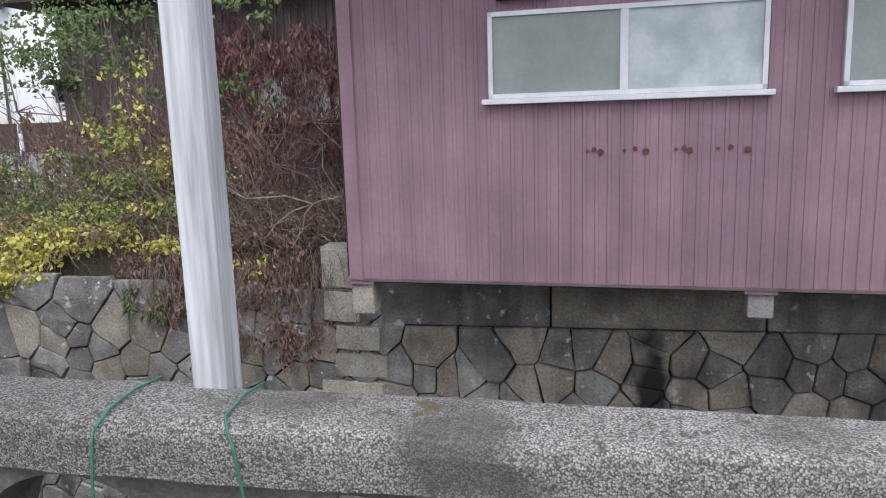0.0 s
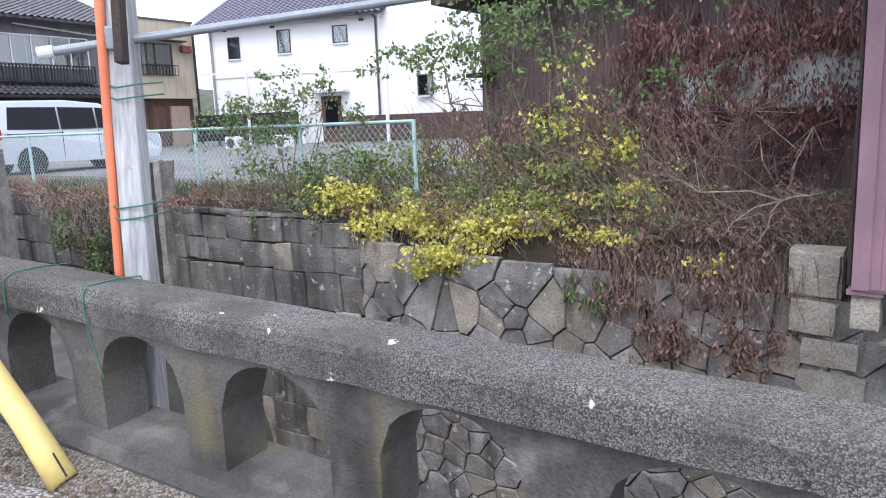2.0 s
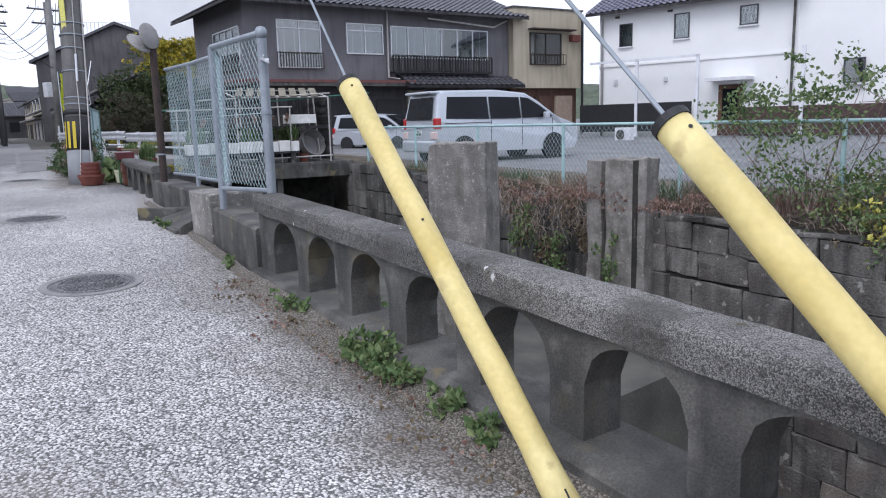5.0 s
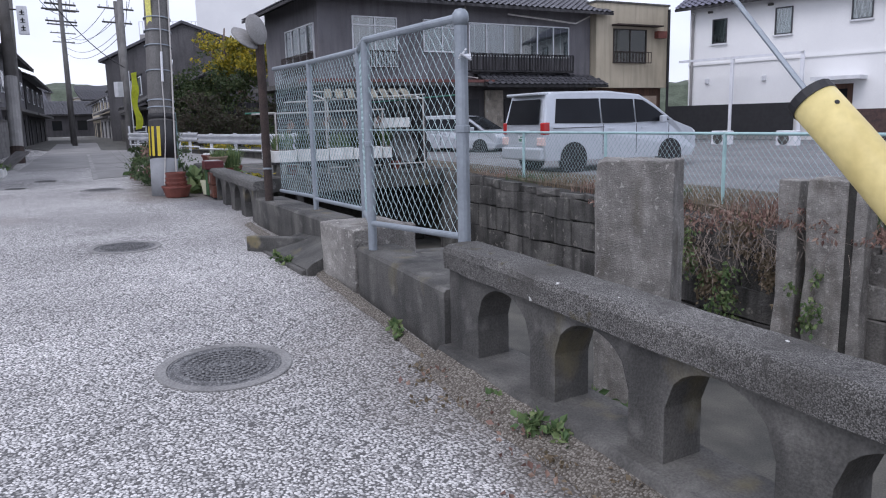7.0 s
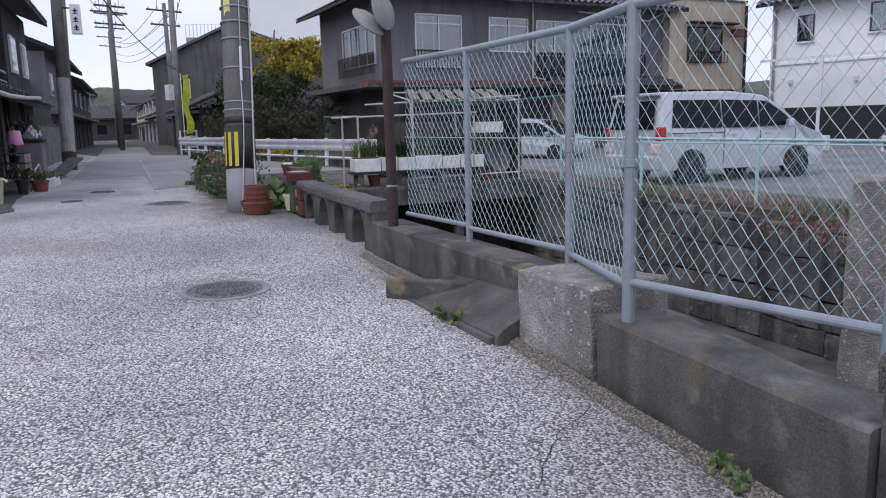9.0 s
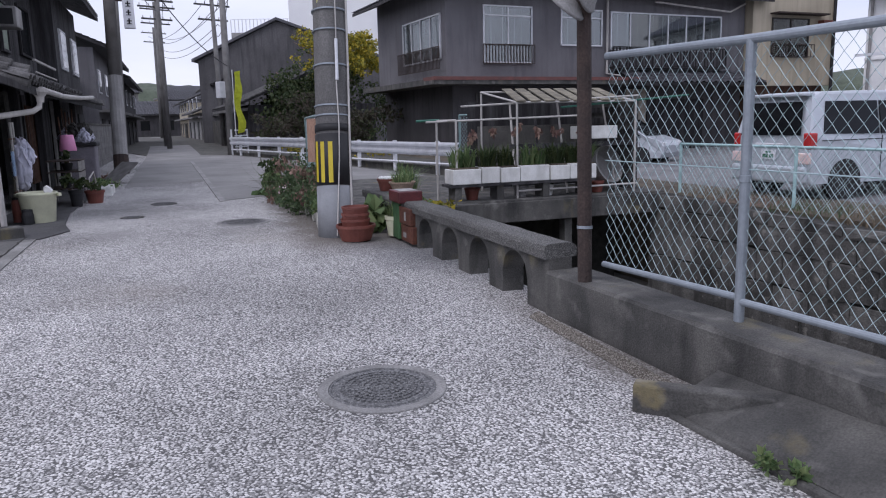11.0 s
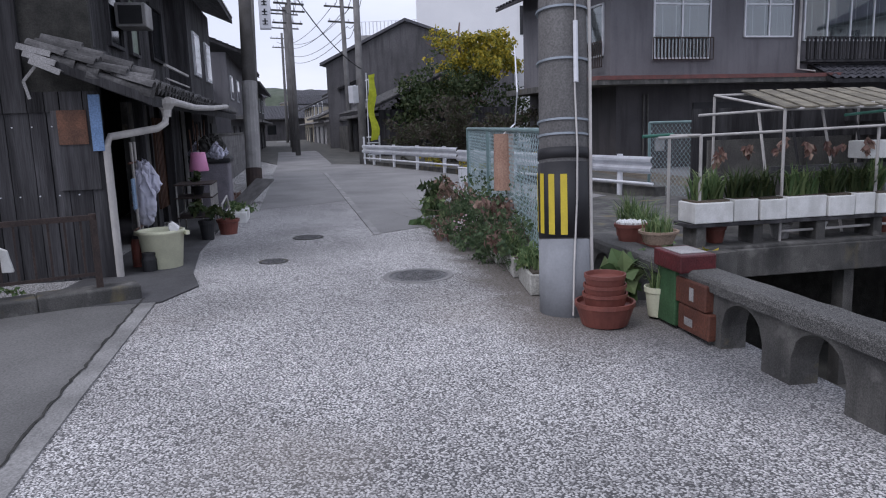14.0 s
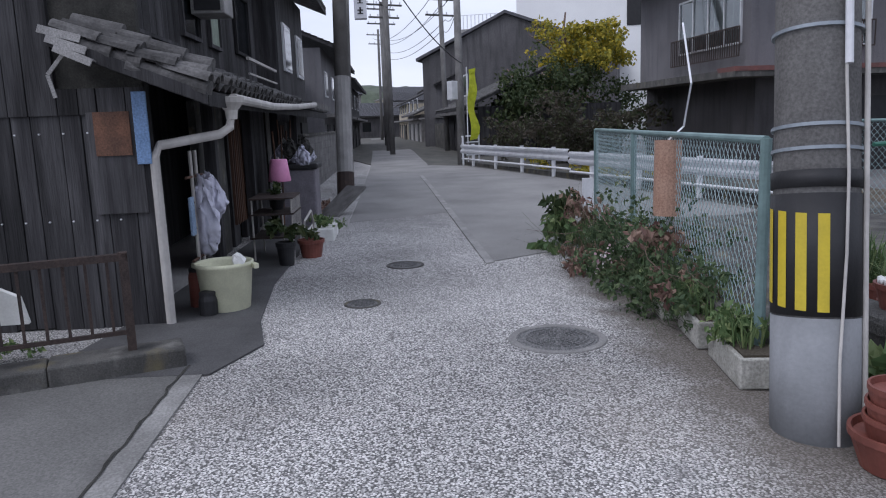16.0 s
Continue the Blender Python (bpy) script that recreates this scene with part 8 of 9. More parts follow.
lane_house(52, 63, 3.0, 0.4, WOOD_DARK, "dark low timber house at the lane's corner", 2, RM)
for k, (u0, u1, h) in enumerate(((46.5, 51.5, 1.9), (16.2, 17, 1.9))):
    solo("garden_wall", B((u0, 0.2, 0.3, u1, 0.4, h + 0.4), m=RM), CONC, "grey rendered garden wall along the lane", "wall")
bw = thing("block_wall", tuple(HM @ Vector((13, 0.0, 0.5))), "grey concrete block wall with a coping beside the lane", "wall")
BLOCK = mat("grey_block", (0.20, 0.195, 0.19), (0.13, 0.127, 0.125), 0.93, scale=3, fine=60, per_object=0.15, streak=0.3)
part("backing", B((10.7, 0.03, 0.4, 25.0, 0.13, 2.0), m=HM), JOINT, bw)
for r_ in range(8):
    for c_ in range(36):
        u = 10.7 + 0.4 * c_ + (0.2 if r_ % 2 else 0)
        if u < 24.6:
            part("block", B((u + 0.005, 0.0, 0.45 + 0.2 * r_, u + 0.395, 0.16, 0.645 + 0.2 * r_), m=HM), BLOCK, bw)
part("coping", B((10.7, -0.03, 2.05, 25.0, 0.19, 2.11), m=HM), CONC, bw)
for x0_, y0_, x1_, y1_, h_, ro_, mt_, lb_ in ((-126, 17.5, -119, 27, 3.6, 1.9, GREY_DARK, "dark tiled house closing the far end of the lane"), (-138, 25, -131, 33, 6.0, 1.6, CONC_PALE, "pale two-storey house beyond the end of the lane"), (-140, 9, -131, 20, 5.2, 2.0, WHITE, "white house beyond the end of the lane"), (-170, 30, -158, 44, 7.5, 2.2, TAN, "tan house beyond the end of the lane"), (-176, 12, -164, 26, 8.5, 1.0, CONC_PALE, "pale block beyond the end of the lane")):
    eh_ = plain_block("end_house", x0_, y0_, x1_, y1_, 0.6, h_, mt_, lb_, max(1, int(h_ / 3)), 3, "x")
    tile_roof("roof", eh_, pose(x1_, y0_, 0, 0, 0, 90), -0.4, y1_ - y0_ + 0.4, -0.7, h_ + 0.15, 3.5, h_ + 0.15 + ro_, 0.4)
for k in range(7):
    plain_block("far_house", -132 - 12 * (k % 3), -20 - 12 * k, -124 - 12 * (k % 3), -12 - 12 * k, 0.6, 5.5 + (k % 3), (GREY_WALL, TAN, CONC_PALE)[k % 3], "far plain house behind the lane", 1, 2, "x")
hill = bmesh.new()
hv = []
for i in range(41):
    a = radians(60 + 130 * i / 40)
    R = 420
    hh = 24 + 14 * (0.5 + 0.5 * math.sin(i * 0.55)) + 7 * noise.noise((i * 0.5, 0, 0))
    hv.append([hill.verts.new((R * math.cos(a), R * math.sin(a), 0)), hill.verts.new(((R + 40) * math.cos(a), (R + 40) * math.sin(a), hh * 0.75)), hill.verts.new(((R + 110) * math.cos(a), (R + 110) * math.sin(a), hh)), hill.verts.new(((R + 300) * math.cos(a), (R + 300) * math.sin(a), 0))])
for p, q in zip(hv, hv[1:]):
    for j in range(3):
        hill.faces.new((p[j], p[j + 1], q[j + 1], q[j]))
bmesh.ops.subdivide_edges(hill, edges=hill.edges[:], cuts=4, use_grid_fill=True)
for v in hill.verts:
    if v.co.z > 1:
        v.co.z += 2.5 * noise.noise(v.co * 0.06) + 1.5 * noise.noise(v.co * 0.2)
solo("wooded_hill", hill, mat("far_woods", (0.10, 0.12, 0.085), (0.06, 0.075, 0.05), 0.95, scale=0.15, fine=1.2, bump=0.5), "low wooded hill on the horizon", "hill", kind="structure", smooth=True)

# ---- clutter in front of the old house ----
def hl(u, y, z):
    return HM @ Vector((u, y, z))


fe = thing("iron_railing", (-21.9, 0.3, 0.6), "low brown iron railing on a concrete kerb", "railing")
FM = along((-21.95, 0.42), (-21.3, -3.6))
part("top_rail", B((-0.03, -0.03, 1.34, 4.0, 0.03, 1.39), m=FM), RUST, fe)
part("bottom_rail", B((0, -0.015, 0.80, 4.0, 0.015, 0.83), m=FM), RUST, fe)
for k in range(27):
    part("bar", B((0.14 * k + 0.1, -0.01, 0.83, 0.14 * k + 0.12, 0.01, 1.34), m=FM), RUST, fe)
for k in (0, 2):
    part("post", B((2.0 * k - 0.03, -0.03, 0.6, 2.0 * k + 0.03, 0.03, 1.40), m=FM), RUST, fe)
ks = thing("kerb_step", (-21.9, 0.3, 0.5), "low concrete kerb carrying the iron railing", "kerb")
for k, (u0, u1) in enumerate(((-0.35, 0.55), (0.553, 1.6), (1.603, 2.7), (2.703, 4.0))):
    part("kerb_block", B((u0, -0.16, 0.4, u1, 0.16, 0.68 - 0.008 * (k % 2)), m=FM, bevel=0.018), CONC, ks)
gwd = thing("weed", (-22.6, -0.4, 0.55), "low green weeds behind the iron railing", "weed", "roadside weeds")
leaves("foliage", gwd, [((-22.5, -0.5 - 0.4 * k, 0.66), (0.12, 0.2, 0.07), 120) for k in range(4)], 0.06, L_GREEN, 90)
solo("plastic_sheet", prism([(-0.3, 0), (0.25, 0), (0.22, 0.22), (0.0, 0.34), (-0.28, 0.3)], -0.02, 0.02, pose(-22.55, -0.62, 0.82, 10, 0, 82)), STYRO, "crumpled pale sheet leaning behind the railing", "sheet")
bk = thing("bucket", (-23.55, 1.08, 0.53), "large cream plastic bucket with a rim on the ground", "bucket")
part("body", lathe([(0.215, 0.0), (0.22, 0.01), (0.262, 0.42), (0.275, 0.43), (0.278, 0.465), (0.262, 0.47), (0.25, 0.44), (0.205, 0.06), (0.001, 0.05)], (-23.6, 1.06, 0.53), 28), CREAM, bk, smooth=True)
for s in (-1, 1):
    part("grip", B((-0.07, -0.02, -0.02, 0.07, 0.03, 0.03), m=pose(-23.6 + 0.1 * s, 1.06 + 0.27 * s, 0.95, 0, 0, 20), bevel=0.008), CREAM, bk)
rag = lathe([(0.02, 0), (0.07, 0.03), (0.05, 0.09), (0.02, 0.13)], n=9)
for v in rag.verts:
    v.co += 0.03 * noise.noise_vector(v.co * 25)
rag.transform(pose(-23.45, 1.22, 0.98, 25, 20, 0))
part("plastic_bag", rag, STYRO, bk)
# rack with hanging plastic bags
rk = thing("drying_stand", tuple(hl(0.75, -0.1, 0.53)), "pole stand hung with crumpled translucent plastic bags", "stand")
for du in (0.0, 0.18):
    part("pole", bar([hl(0.75 + du, -0.12, 0.5), hl(0.75 + du, -0.12, 2.05)], 0.018, 8), PIPE, rk)
for z in (1.0, 1.3, 1.55, 1.8):
    part("rung", bar([hl(0.55, -0.12, z), hl(1.15, -0.12, z)], 0.014, 8), WOOD_BROWN, rk)
BAG = mat("milky_plastic", (0.66, 0.66, 0.77), (0.50, 0.50, 0.60), 0.35, scale=9, fine=30, bump=0.15, streak=0.3)


def bag(name, c, w, h, seed, parent):
    bm = bmesh.new()
    bmesh.ops.create_icosphere(bm, subdivisions=4, radius=1)
    for v in bm.verts:
        n = v.co.copy()
        pinch = 0.45 + 0.55 * min(1, max(0, (0.75 - n.z)))
        v.co = Vector((n.x * w * pinch, n.y * w * 0.55 * pinch, n.z * h)) + 0.05 * noise.noise_vector(n * 2.5 + Vector((seed, 0, 0))) + 0.02 * noise.noise_vector(n * 8 + Vector((seed, 3, 0)))
    bm.transform(Matrix.Translation(c) @ pose(0, 0, 0, 0, 0, 60))
    return part(name, bm, BAG, parent, "crumpled translucent plastic bag", smooth=True)


bag("plastic_bag", hl(0.80, -0.2, 1.42), 0.15, 0.40, 1, rk)
bag("plastic_bag", hl(1.05, -0.2, 1.58), 0.19, 0.24, 5, rk)
part("blue_cloth", B((0.50, -0.16, 1.25, 0.62, -0.13, 1.62), m=HM, bevel=0.01), mat("pale_blue_cloth", (0.25, 0.34, 0.48), (0.2, 0.28, 0.4), 0.9), rk)
for k, (u, y_, h, mt) in enumerate(((0.25, -0.3, 0.2, BLACK), (0.5, -0.32, 0.24, TERRA), (0.62, -0.12, 0.36, TERRA))):
    j = thing("jar", tuple(hl(u, y_, 0.52)), "small squat storage jar on the ground", "jar", "jars")
    part("body", lathe([(0.07, 0), (0.085, 0.02), (0.085, h - 0.05), (0.07, h)], tuple(hl(u, y_, 0.53)), 16), mt, j)
    part("lid", lathe([(0.075, 0), (0.075, 0.03), (0.06, 0.035)], tuple(hl(u, y_, 0.53 + h)), 16), CREAM if k == 1 else BLACK, j)
# plant rack with a pink shade
pr = thing("plant_rack", tuple(hl(3.4, -0.5, 0.55)), "thin wire plant rack with pots beside the wall", "rack")
for u in (2.9, 3.6):
    for y_ in (-0.25, -0.75):
        part("leg", bar([hl(u, y_, 0.5), hl(u, y_, 1.35)], 0.012, 8), PIPE, pr)
for z in (0.85, 1.15, 1.35):
    part("shelf", B((2.85, -0.78, z, 3.65, -0.22, z + 0.02), m=HM), RUST, pr)
for k in range(8):
    part("wire_bar", bar([hl(2.9 + 0.1 * k, -0.77, 0.87), hl(2.9 + 0.1 * k, -0.77, 1.35)], 0.006, 5), PIPE, pr)
part("hoop", bar([hl(3.3, -0.8, 0.6), hl(3.35, -0.85, 1.0), hl(3.7, -0.9, 1.1), hl(3.95, -0.9, 0.9), hl(4.0, -0.9, 0.55)], 0.016, 8), PIPE, pr)
pk = thing("lampshade", tuple(hl(3.6, -0.4, 1.4)), "pink plastic shade upturned on a thin rod", "lampshade")
part("shade", lathe([(0.15, 0), (0.155, 0.01), (0.115, 0.30), (0.10, 0.305), (0.001, 0.30)], tuple(hl(3.75, -0.5, 1.52)), 24), mat("pink_plastic", (0.72, 0.30, 0.50), (0.62, 0.25, 0.43), 0.5, bump=0.02), pk, smooth=True)
part("rod", bar([hl(3.75, -0.5, 0.5), hl(3.75, -0.5, 1.85)], 0.012, 8), PIPE, pk)


def pot(name, at, r, h, material, label, group="plant pots", plant=None, n=80, size=0.08, grass=0.0, seed=1):
    t = thing(name, at, label, "plant pot", group)
    part("pot", lathe([(r * 0.7, 0), (r * 0.74, 0.01), (r * 0.95, h * 0.8), (r * 1.04, h * 0.82), (r * 1.06, h), (r * 0.95, h), (r * 0.9, h * 0.85), (0.001, h * 0.82)], at, 22), material, t)
    if plant:
        if grass:
            blades("plant", t, ((at[0], at[1], at[2] + h * 0.8), (r * 0.6, r * 0.6, 0.01)), n, grass, plant, seed, 0.014, 0.8)
        else:
            leaves("plant", t, [((at[0], at[1], at[2] + h + size), (r * 0.9, r * 0.9, size * 1.3), n)], size, plant, seed)
    return t


pot("flower_pot", tuple(hl(3.1, -0.95, 0.53)), 0.17, 0.26, TERRA, "brown pot with a leafy plant by the rack", plant=L_DARK, n=90, seed=3)
pot("flower_pot", tuple(hl(3.0, -0.5, 0.87)), 0.11, 0.14, BLACK, "small dark pot on the wire rack", plant=L_DARK, n=80, seed=4)
pot("flower_pot", tuple(hl(3.4, -0.5, 1.17)), 0.10, 0.13, BLACK, "small dark pot on the wire rack", plant=L_DARK, n=60, seed=5)
pot("flower_pot", tuple(hl(2.55, -0.7, 0.55)), 0.12, 0.3, BLACK, "dark pot with a drooping leafy plant", plant=L_DARK, n=110, size=0.11, seed=6)
bn = thing("waste_bin", tuple(hl(6.6, -0.3, 0.53)), "tall grey plastic bin piled with rubbish bags", "bin")
part("body", B((6.0, -0.75, 0.53, 6.7, -0.05, 1.55), m=HM, bevel=0.03), mat("grey_purple_plastic", (0.21, 0.195, 0.22), (0.16, 0.15, 0.17), 0.6), bn)
part("lid", B((5.95, -0.8, 1.55, 6.75, -0.02, 1.65), m=HM, bevel=0.03), BLACK, bn)
for k in range(7):
    bag("rubbish_bag", hl(6.0 + 0.13 * k, -0.55 + 0.2 * (k % 3), 1.78 + 0.12 * (k % 2)), 0.16, 0.17, 10 + k, bn).data.materials[0] = BAG if k % 2 == 0 else CONC
for k in range(6):
    part("stick", bar([hl(5.6 + 0.25 * k, -0.2, 0.6), hl(5.9 + 0.3 * k, -0.1 - 0.1 * (k % 2), 2.2 + 0.1 * (k % 3))], 0.014, 6), WOOD_BROWN, bn)
for k, u in enumerate((4.5, 4.95)):
    pl = thing("planter", tuple(hl(u, -0.95, 0.53)), "white foam planter with green shoots", "planter", "foam planters")
    part("box", B((u - 0.2, -1.15, 0.53, u + 0.2, -0.75, 0.75), m=HM, bevel=0.015), STYRO, pl)
    leaves("plant", pl, [(tuple(hl(u, -0.95, 0.85)), (0.16, 0.16, 0.09), 120)], 0.08, L_GREEN, 95 + k)
solo("leaning_board", B((-0.3, -0.02, 0.0, 0.3, 0.02, 0.95), m=HM @ pose(7.2, -0.75, 0.55, 55, 0, 40), bevel=0.006), mat("grey_board", (0.19, 0.185, 0.18), (0.13, 0.125, 0.12), 0.9, streak=0.4), "weathered grey board leaning by the wall", "board")
rub = thing("rubbish_heap", tuple(hl(8.2, -0.5, 0.53)), "low heap of twigs and scrap beside the pole", "rubbish")
leaves("litter", rub, [(tuple(hl(7.6 + 0.3 * k, -0.6, 0.62)), (0.25, 0.25, 0.1), 90) for k in range(5)], 0.12, L_DEAD, 99)

# ---- concrete deck over the canal with the plant stand ----
deck = thing("concrete_deck", (-21, 7.5, 0.3), "weathered concrete deck slab bridging the canal", "deck")
DM = along((-21.0, 6.3), (-20.05, 10.75))
part("slab", B((-1.3, 0.0, 0.34, 4.6, 6.0, 0.60), m=DM, bevel=0.02), CONC, deck)
part("beam", B((-1.3, -0.03, 0.22, 4.6, 0.3, 0.56), m=DM, bevel=0.012), CONC, deck)
for u in (0.6, 1.0, 2.6):
    part("column", B((u, 0.05, BED_Z, u + 0.14, 0.25, 0.22), m=DM), CONC, deck)
# near-black sheet that stands in for the shade beneath the slab
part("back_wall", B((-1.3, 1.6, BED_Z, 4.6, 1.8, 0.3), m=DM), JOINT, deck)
solo("side_slab", B((-24.5, 5.2, 0.3, -20.6, 7.2, 0.58)), CONC, "concrete slab beside the utility pole carrying pots", "slab")


def dk(u, y, z):
    return DM @ Vector((u, y, z))


ps = thing("plant_stand", tuple(dk(0.7, 0.3, 0.6)), "white pipe frame stand with a slatted roof over planters", "plant stand")
legs = ((0.65, 0.12, 1.93), (0.45, 0.5, 1.93), (1.75, 0.15, 2.2), (3.05, 0.15, 1.95), (4.05, 0.15, 2.2), (1.75, 1.7, 2.4), (4.05, 1.7, 2.4))
for u, y_, z in legs:
    part("leg", bar([dk(u, y_, 0.58), dk(u, y_, z)], 0.019, 8), PIPE, ps)
for a, b in (((0.2, 0.3, 1.90), (3.1, 0.12, 1.96)), ((0.65, 0.12, 1.92), (0.45, 0.5, 1.92)), ((1.0, 0.8, 2.15), (4.1, 0.15, 2.28)), ((1.75, 0.15, 2.19), (4.05, 0.15, 2.19)), ((1.75, 0.15, 0.72), (4.1, 0.15, 0.74)), ((1.75, 1.7, 2.42), (4.05, 1.7, 2.42)), ((1.75, 0.15, 2.19), (1.75, 1.7, 2.42)), ((4.05, 0.15, 2.19), (4.05, 1.7, 2.42))):
    part("pipe", bar([dk(*a), dk(*b)], 0.017, 8), PIPE, ps)
part("green_pipe", bar([dk(0.1, 0.5, 1.92), dk(0.5, 0.5, 1.93)], 0.02, 8), GREEN_ROPE, ps)
part("green_pipe", bar([dk(2.6, 0.2, 2.1), dk(5.2, 0.2, 2.28)], 0.018, 8), GREEN_ROPE, ps)
for k in range(8):
    part("roof_slat", B((0, 0, 0, 0.17, 1.7, 0.02), m=DM @ pose(1.72 + 0.27 * k, 0.12, 2.2, 9, 0, -16)), mat("bleached_slat", (0.25, 0.225, 0.165), (0.15, 0.135, 0.10), 0.85, scale=4, streak=0.4), ps, "bleached slanting roof slat")
part("shelf", B((0.5, 0.05, 0.84, 3.2, 0.45, 0.88), m=DM), WOOD_DARK, ps)
part("shelf", B((1.7, 0.3, 1.42, 4.1, 0.36, 1.50), m=DM), WOOD_DARK, ps)
for u in (0.6, 1.35, 2.2, 3.0):
    part("shelf_leg", B((u, 0.08, 0.6, u + 0.12, 0.4, 0.84), m=DM), CONC, ps)
part("side_mesh_sheet", B((1.7, 1.75, 0.9, 4.0, 1.78, 1.8), m=DM), mat("grey_corrugated", (0.16, 0.155, 0.14), (0.10, 0.095, 0.09), 0.8, scale=3, streak=0.5), ps, "dull corrugated windbreak sheet")
part("side_sheet", B((4.1, 0.2, 0.62, 4.14, 2.0, 2.2), m=DM), mat("dark_corrugated", (0.10, 0.098, 0.095), (0.06, 0.058, 0.056), 0.85, scale=3, streak=0.5), ps, "dark corrugated side sheet")
for k in range(7):
    part("side_slat", B((4.06, 0.2 + 0.02 * k, 0.8 + 0.2 * k, 4.1, 2.0, 0.9 + 0.2 * k), m=DM), WOOD_DARK, ps)
part("back_sheet", B((1.6, 2.0, 0.62, 4.1, 2.04, 2.25), m=DM), WOOD_DARK, ps, "dark boarded back of the stand")
for k in range(5):
    part("prop", bar([dk(1.9 + 0.5 * k, 0.5, 0.6), dk(2.1 + 0.48 * k, 1.2, 2.2)], 0.02, 6), WOOD_DARK if k % 2 else PIPE, ps)
tub = thing("tub", tuple(dk(3.6, 0.5, 0.6)), "old grey basin tipped on edge beside the stand", "tub")
tb = lathe([(0.26, 0), (0.30, 0.03), (0.36, 0.3), (0.34, 0.31), (0.27, 0.05), (0.001, 0.04)], n=20)
tb.transform(DM @ pose(3.65, 0.75, 0.98, 70, 0, 20))
part("basin", tb, CONC_PALE, tub)
uu = 0.55
for k, w in enumerate((0.52, 0.34, 0.36, 0.56, 0.38, 0.30, 0.22)):
    bx = thing("planter", tuple(dk(uu, 0.1, 0.885)), "white foam planter box with spiky green plants on a shelf", "planter", "foam planters")
    part("box", B((uu, 0.04 + 0.02 * (k % 2), 0.885, uu + w - 0.02, 0.44, 1.13 + 0.02 * (k % 2)), m=DM, bevel=0.012), STYRO, bx)
    part("soil", B((uu + 0.03, 0.08, 1.12, uu + w - 0.05, 0.4, 1.155), m=DM), EARTH, bx)
    blades("plant", bx, (tuple(dk(uu + w / 2, 0.24, 1.13)), (w * 0.16, w * 0.4, 0.01)), 120, 0.42, L_DARK if k % 3 else L_GREEN, 110 + k, 0.03, 0.9)
    uu += w
solo("foam_box", B((3.0, 0.25, 1.50, 3.75, 0.6, 1.72), m=DM @ pose(0, 0, 0.05, 0, 0, 0), bevel=0.01), STYRO, "white foam box on the stand's upper shelf", "box")
for k, (u, mt) in enumerate(((1.0, TERRA), (1.9, CONC_PALE), (2.4, STYRO), (3.4, TERRA))):
    pot("flower_pot", tuple(dk(u, 0.35, 0.6)), 0.13, 0.2, mt, "small pot under the plant shelf", seed=120 + k)
leaves("hanging_plant", ps, [(tuple(dk(1.0 + 0.4 * k, 0.3, 1.72)), (0.1, 0.05, 0.12), 26) for k in range(6)], 0.1, L_DEAD, 130, 1.0)
bkf = thing("mesh_fence", (-28, 11.5, 0.6), "dull grey chain-link panel behind the plant stand", "fence")
BF0, BF1 = (-26.5, 10.6), (-22.6, 11.4)
for p in (BF0, ((BF0[0] + BF1[0]) / 2, (BF0[1] + BF1[1]) / 2), BF1):
    part("post", bar([(*p, 0.4), (*p, 2.05)], 0.03, 8), STEEL_GREEN, bkf)
part("top_rail", bar([(*BF0, 2.05), (*BF1, 2.05)], 0.025, 8), STEEL_GREEN, bkf)
wire_part(link_mesh(BF0, BF1, 0.6, 2.04, 0.05, 0.055, 0.0035, 3), WIRE, bkf)

# ---- pots and boxes round the pole ----
rp = thing("pot_stack", (-18.96, 4.20, 0.52), "stack of red-brown plastic flower pots beside the pole", "plant pot", "plant pots")
for k, (r0, r1, z0, h) in enumerate(((0.17, 0.24, 0.0, 0.19), (0.135, 0.18, 0.11, 0.15), (0.13, 0.172, 0.18, 0.15), (0.125, 0.165, 0.25, 0.16))):
    part("pot", lathe([(r0, 0), (r0 + 0.01, 0.0), (r1 * 0.96, h * 0.8), (r1, h * 0.82), (r1, h), (r1 * 0.93, h), (r1 * 0.9, h * 0.8), (0.001, h * 0.5)], (-18.96, 4.20, 0.52 + z0), 24), TERRA, rp)
pot("flower_pot", (-18.95, 4.72, 0.52), 0.11, 0.25, CREAM, "cream plastic pot with long green leaves", plant=L_GREEN, n=60, grass=0.3, seed=7)
gbx = thing("crate", (-18.6, 4.7, 0.5), "green plastic crate under a dark red box", "crate")
part("body", B((-0.14, -0.12, 0, 0.14, 0.12, 0.44), m=pose(-18.74, 4.76, 0.52, 0, 0, -12), bevel=0.01), mat("green_crate", (0.05, 0.115, 0.05), (0.035, 0.085, 0.035), 0.6), gbx)
rbx = thing("box", (-18.6, 4.72, 0.96), "dark red plastic box with a pale lid on a crate", "box")
part("body", B((-0.24, -0.15, 0, 0.2, 0.15, 0.14), m=pose(-18.66, 4.74, 0.965, 0, 0, -12), bevel=0.015), mat("dark_red_plastic", (0.11, 0.022, 0.025), (0.075, 0.016, 0.018), 0.45), rbx)
part("lid_paper", B((-0.17, -0.11, 0.141, 0.13, 0.11, 0.146), m=pose(-18.66, 4.74, 0.965, 0, 0, -12)), CONC_PALE, rbx)
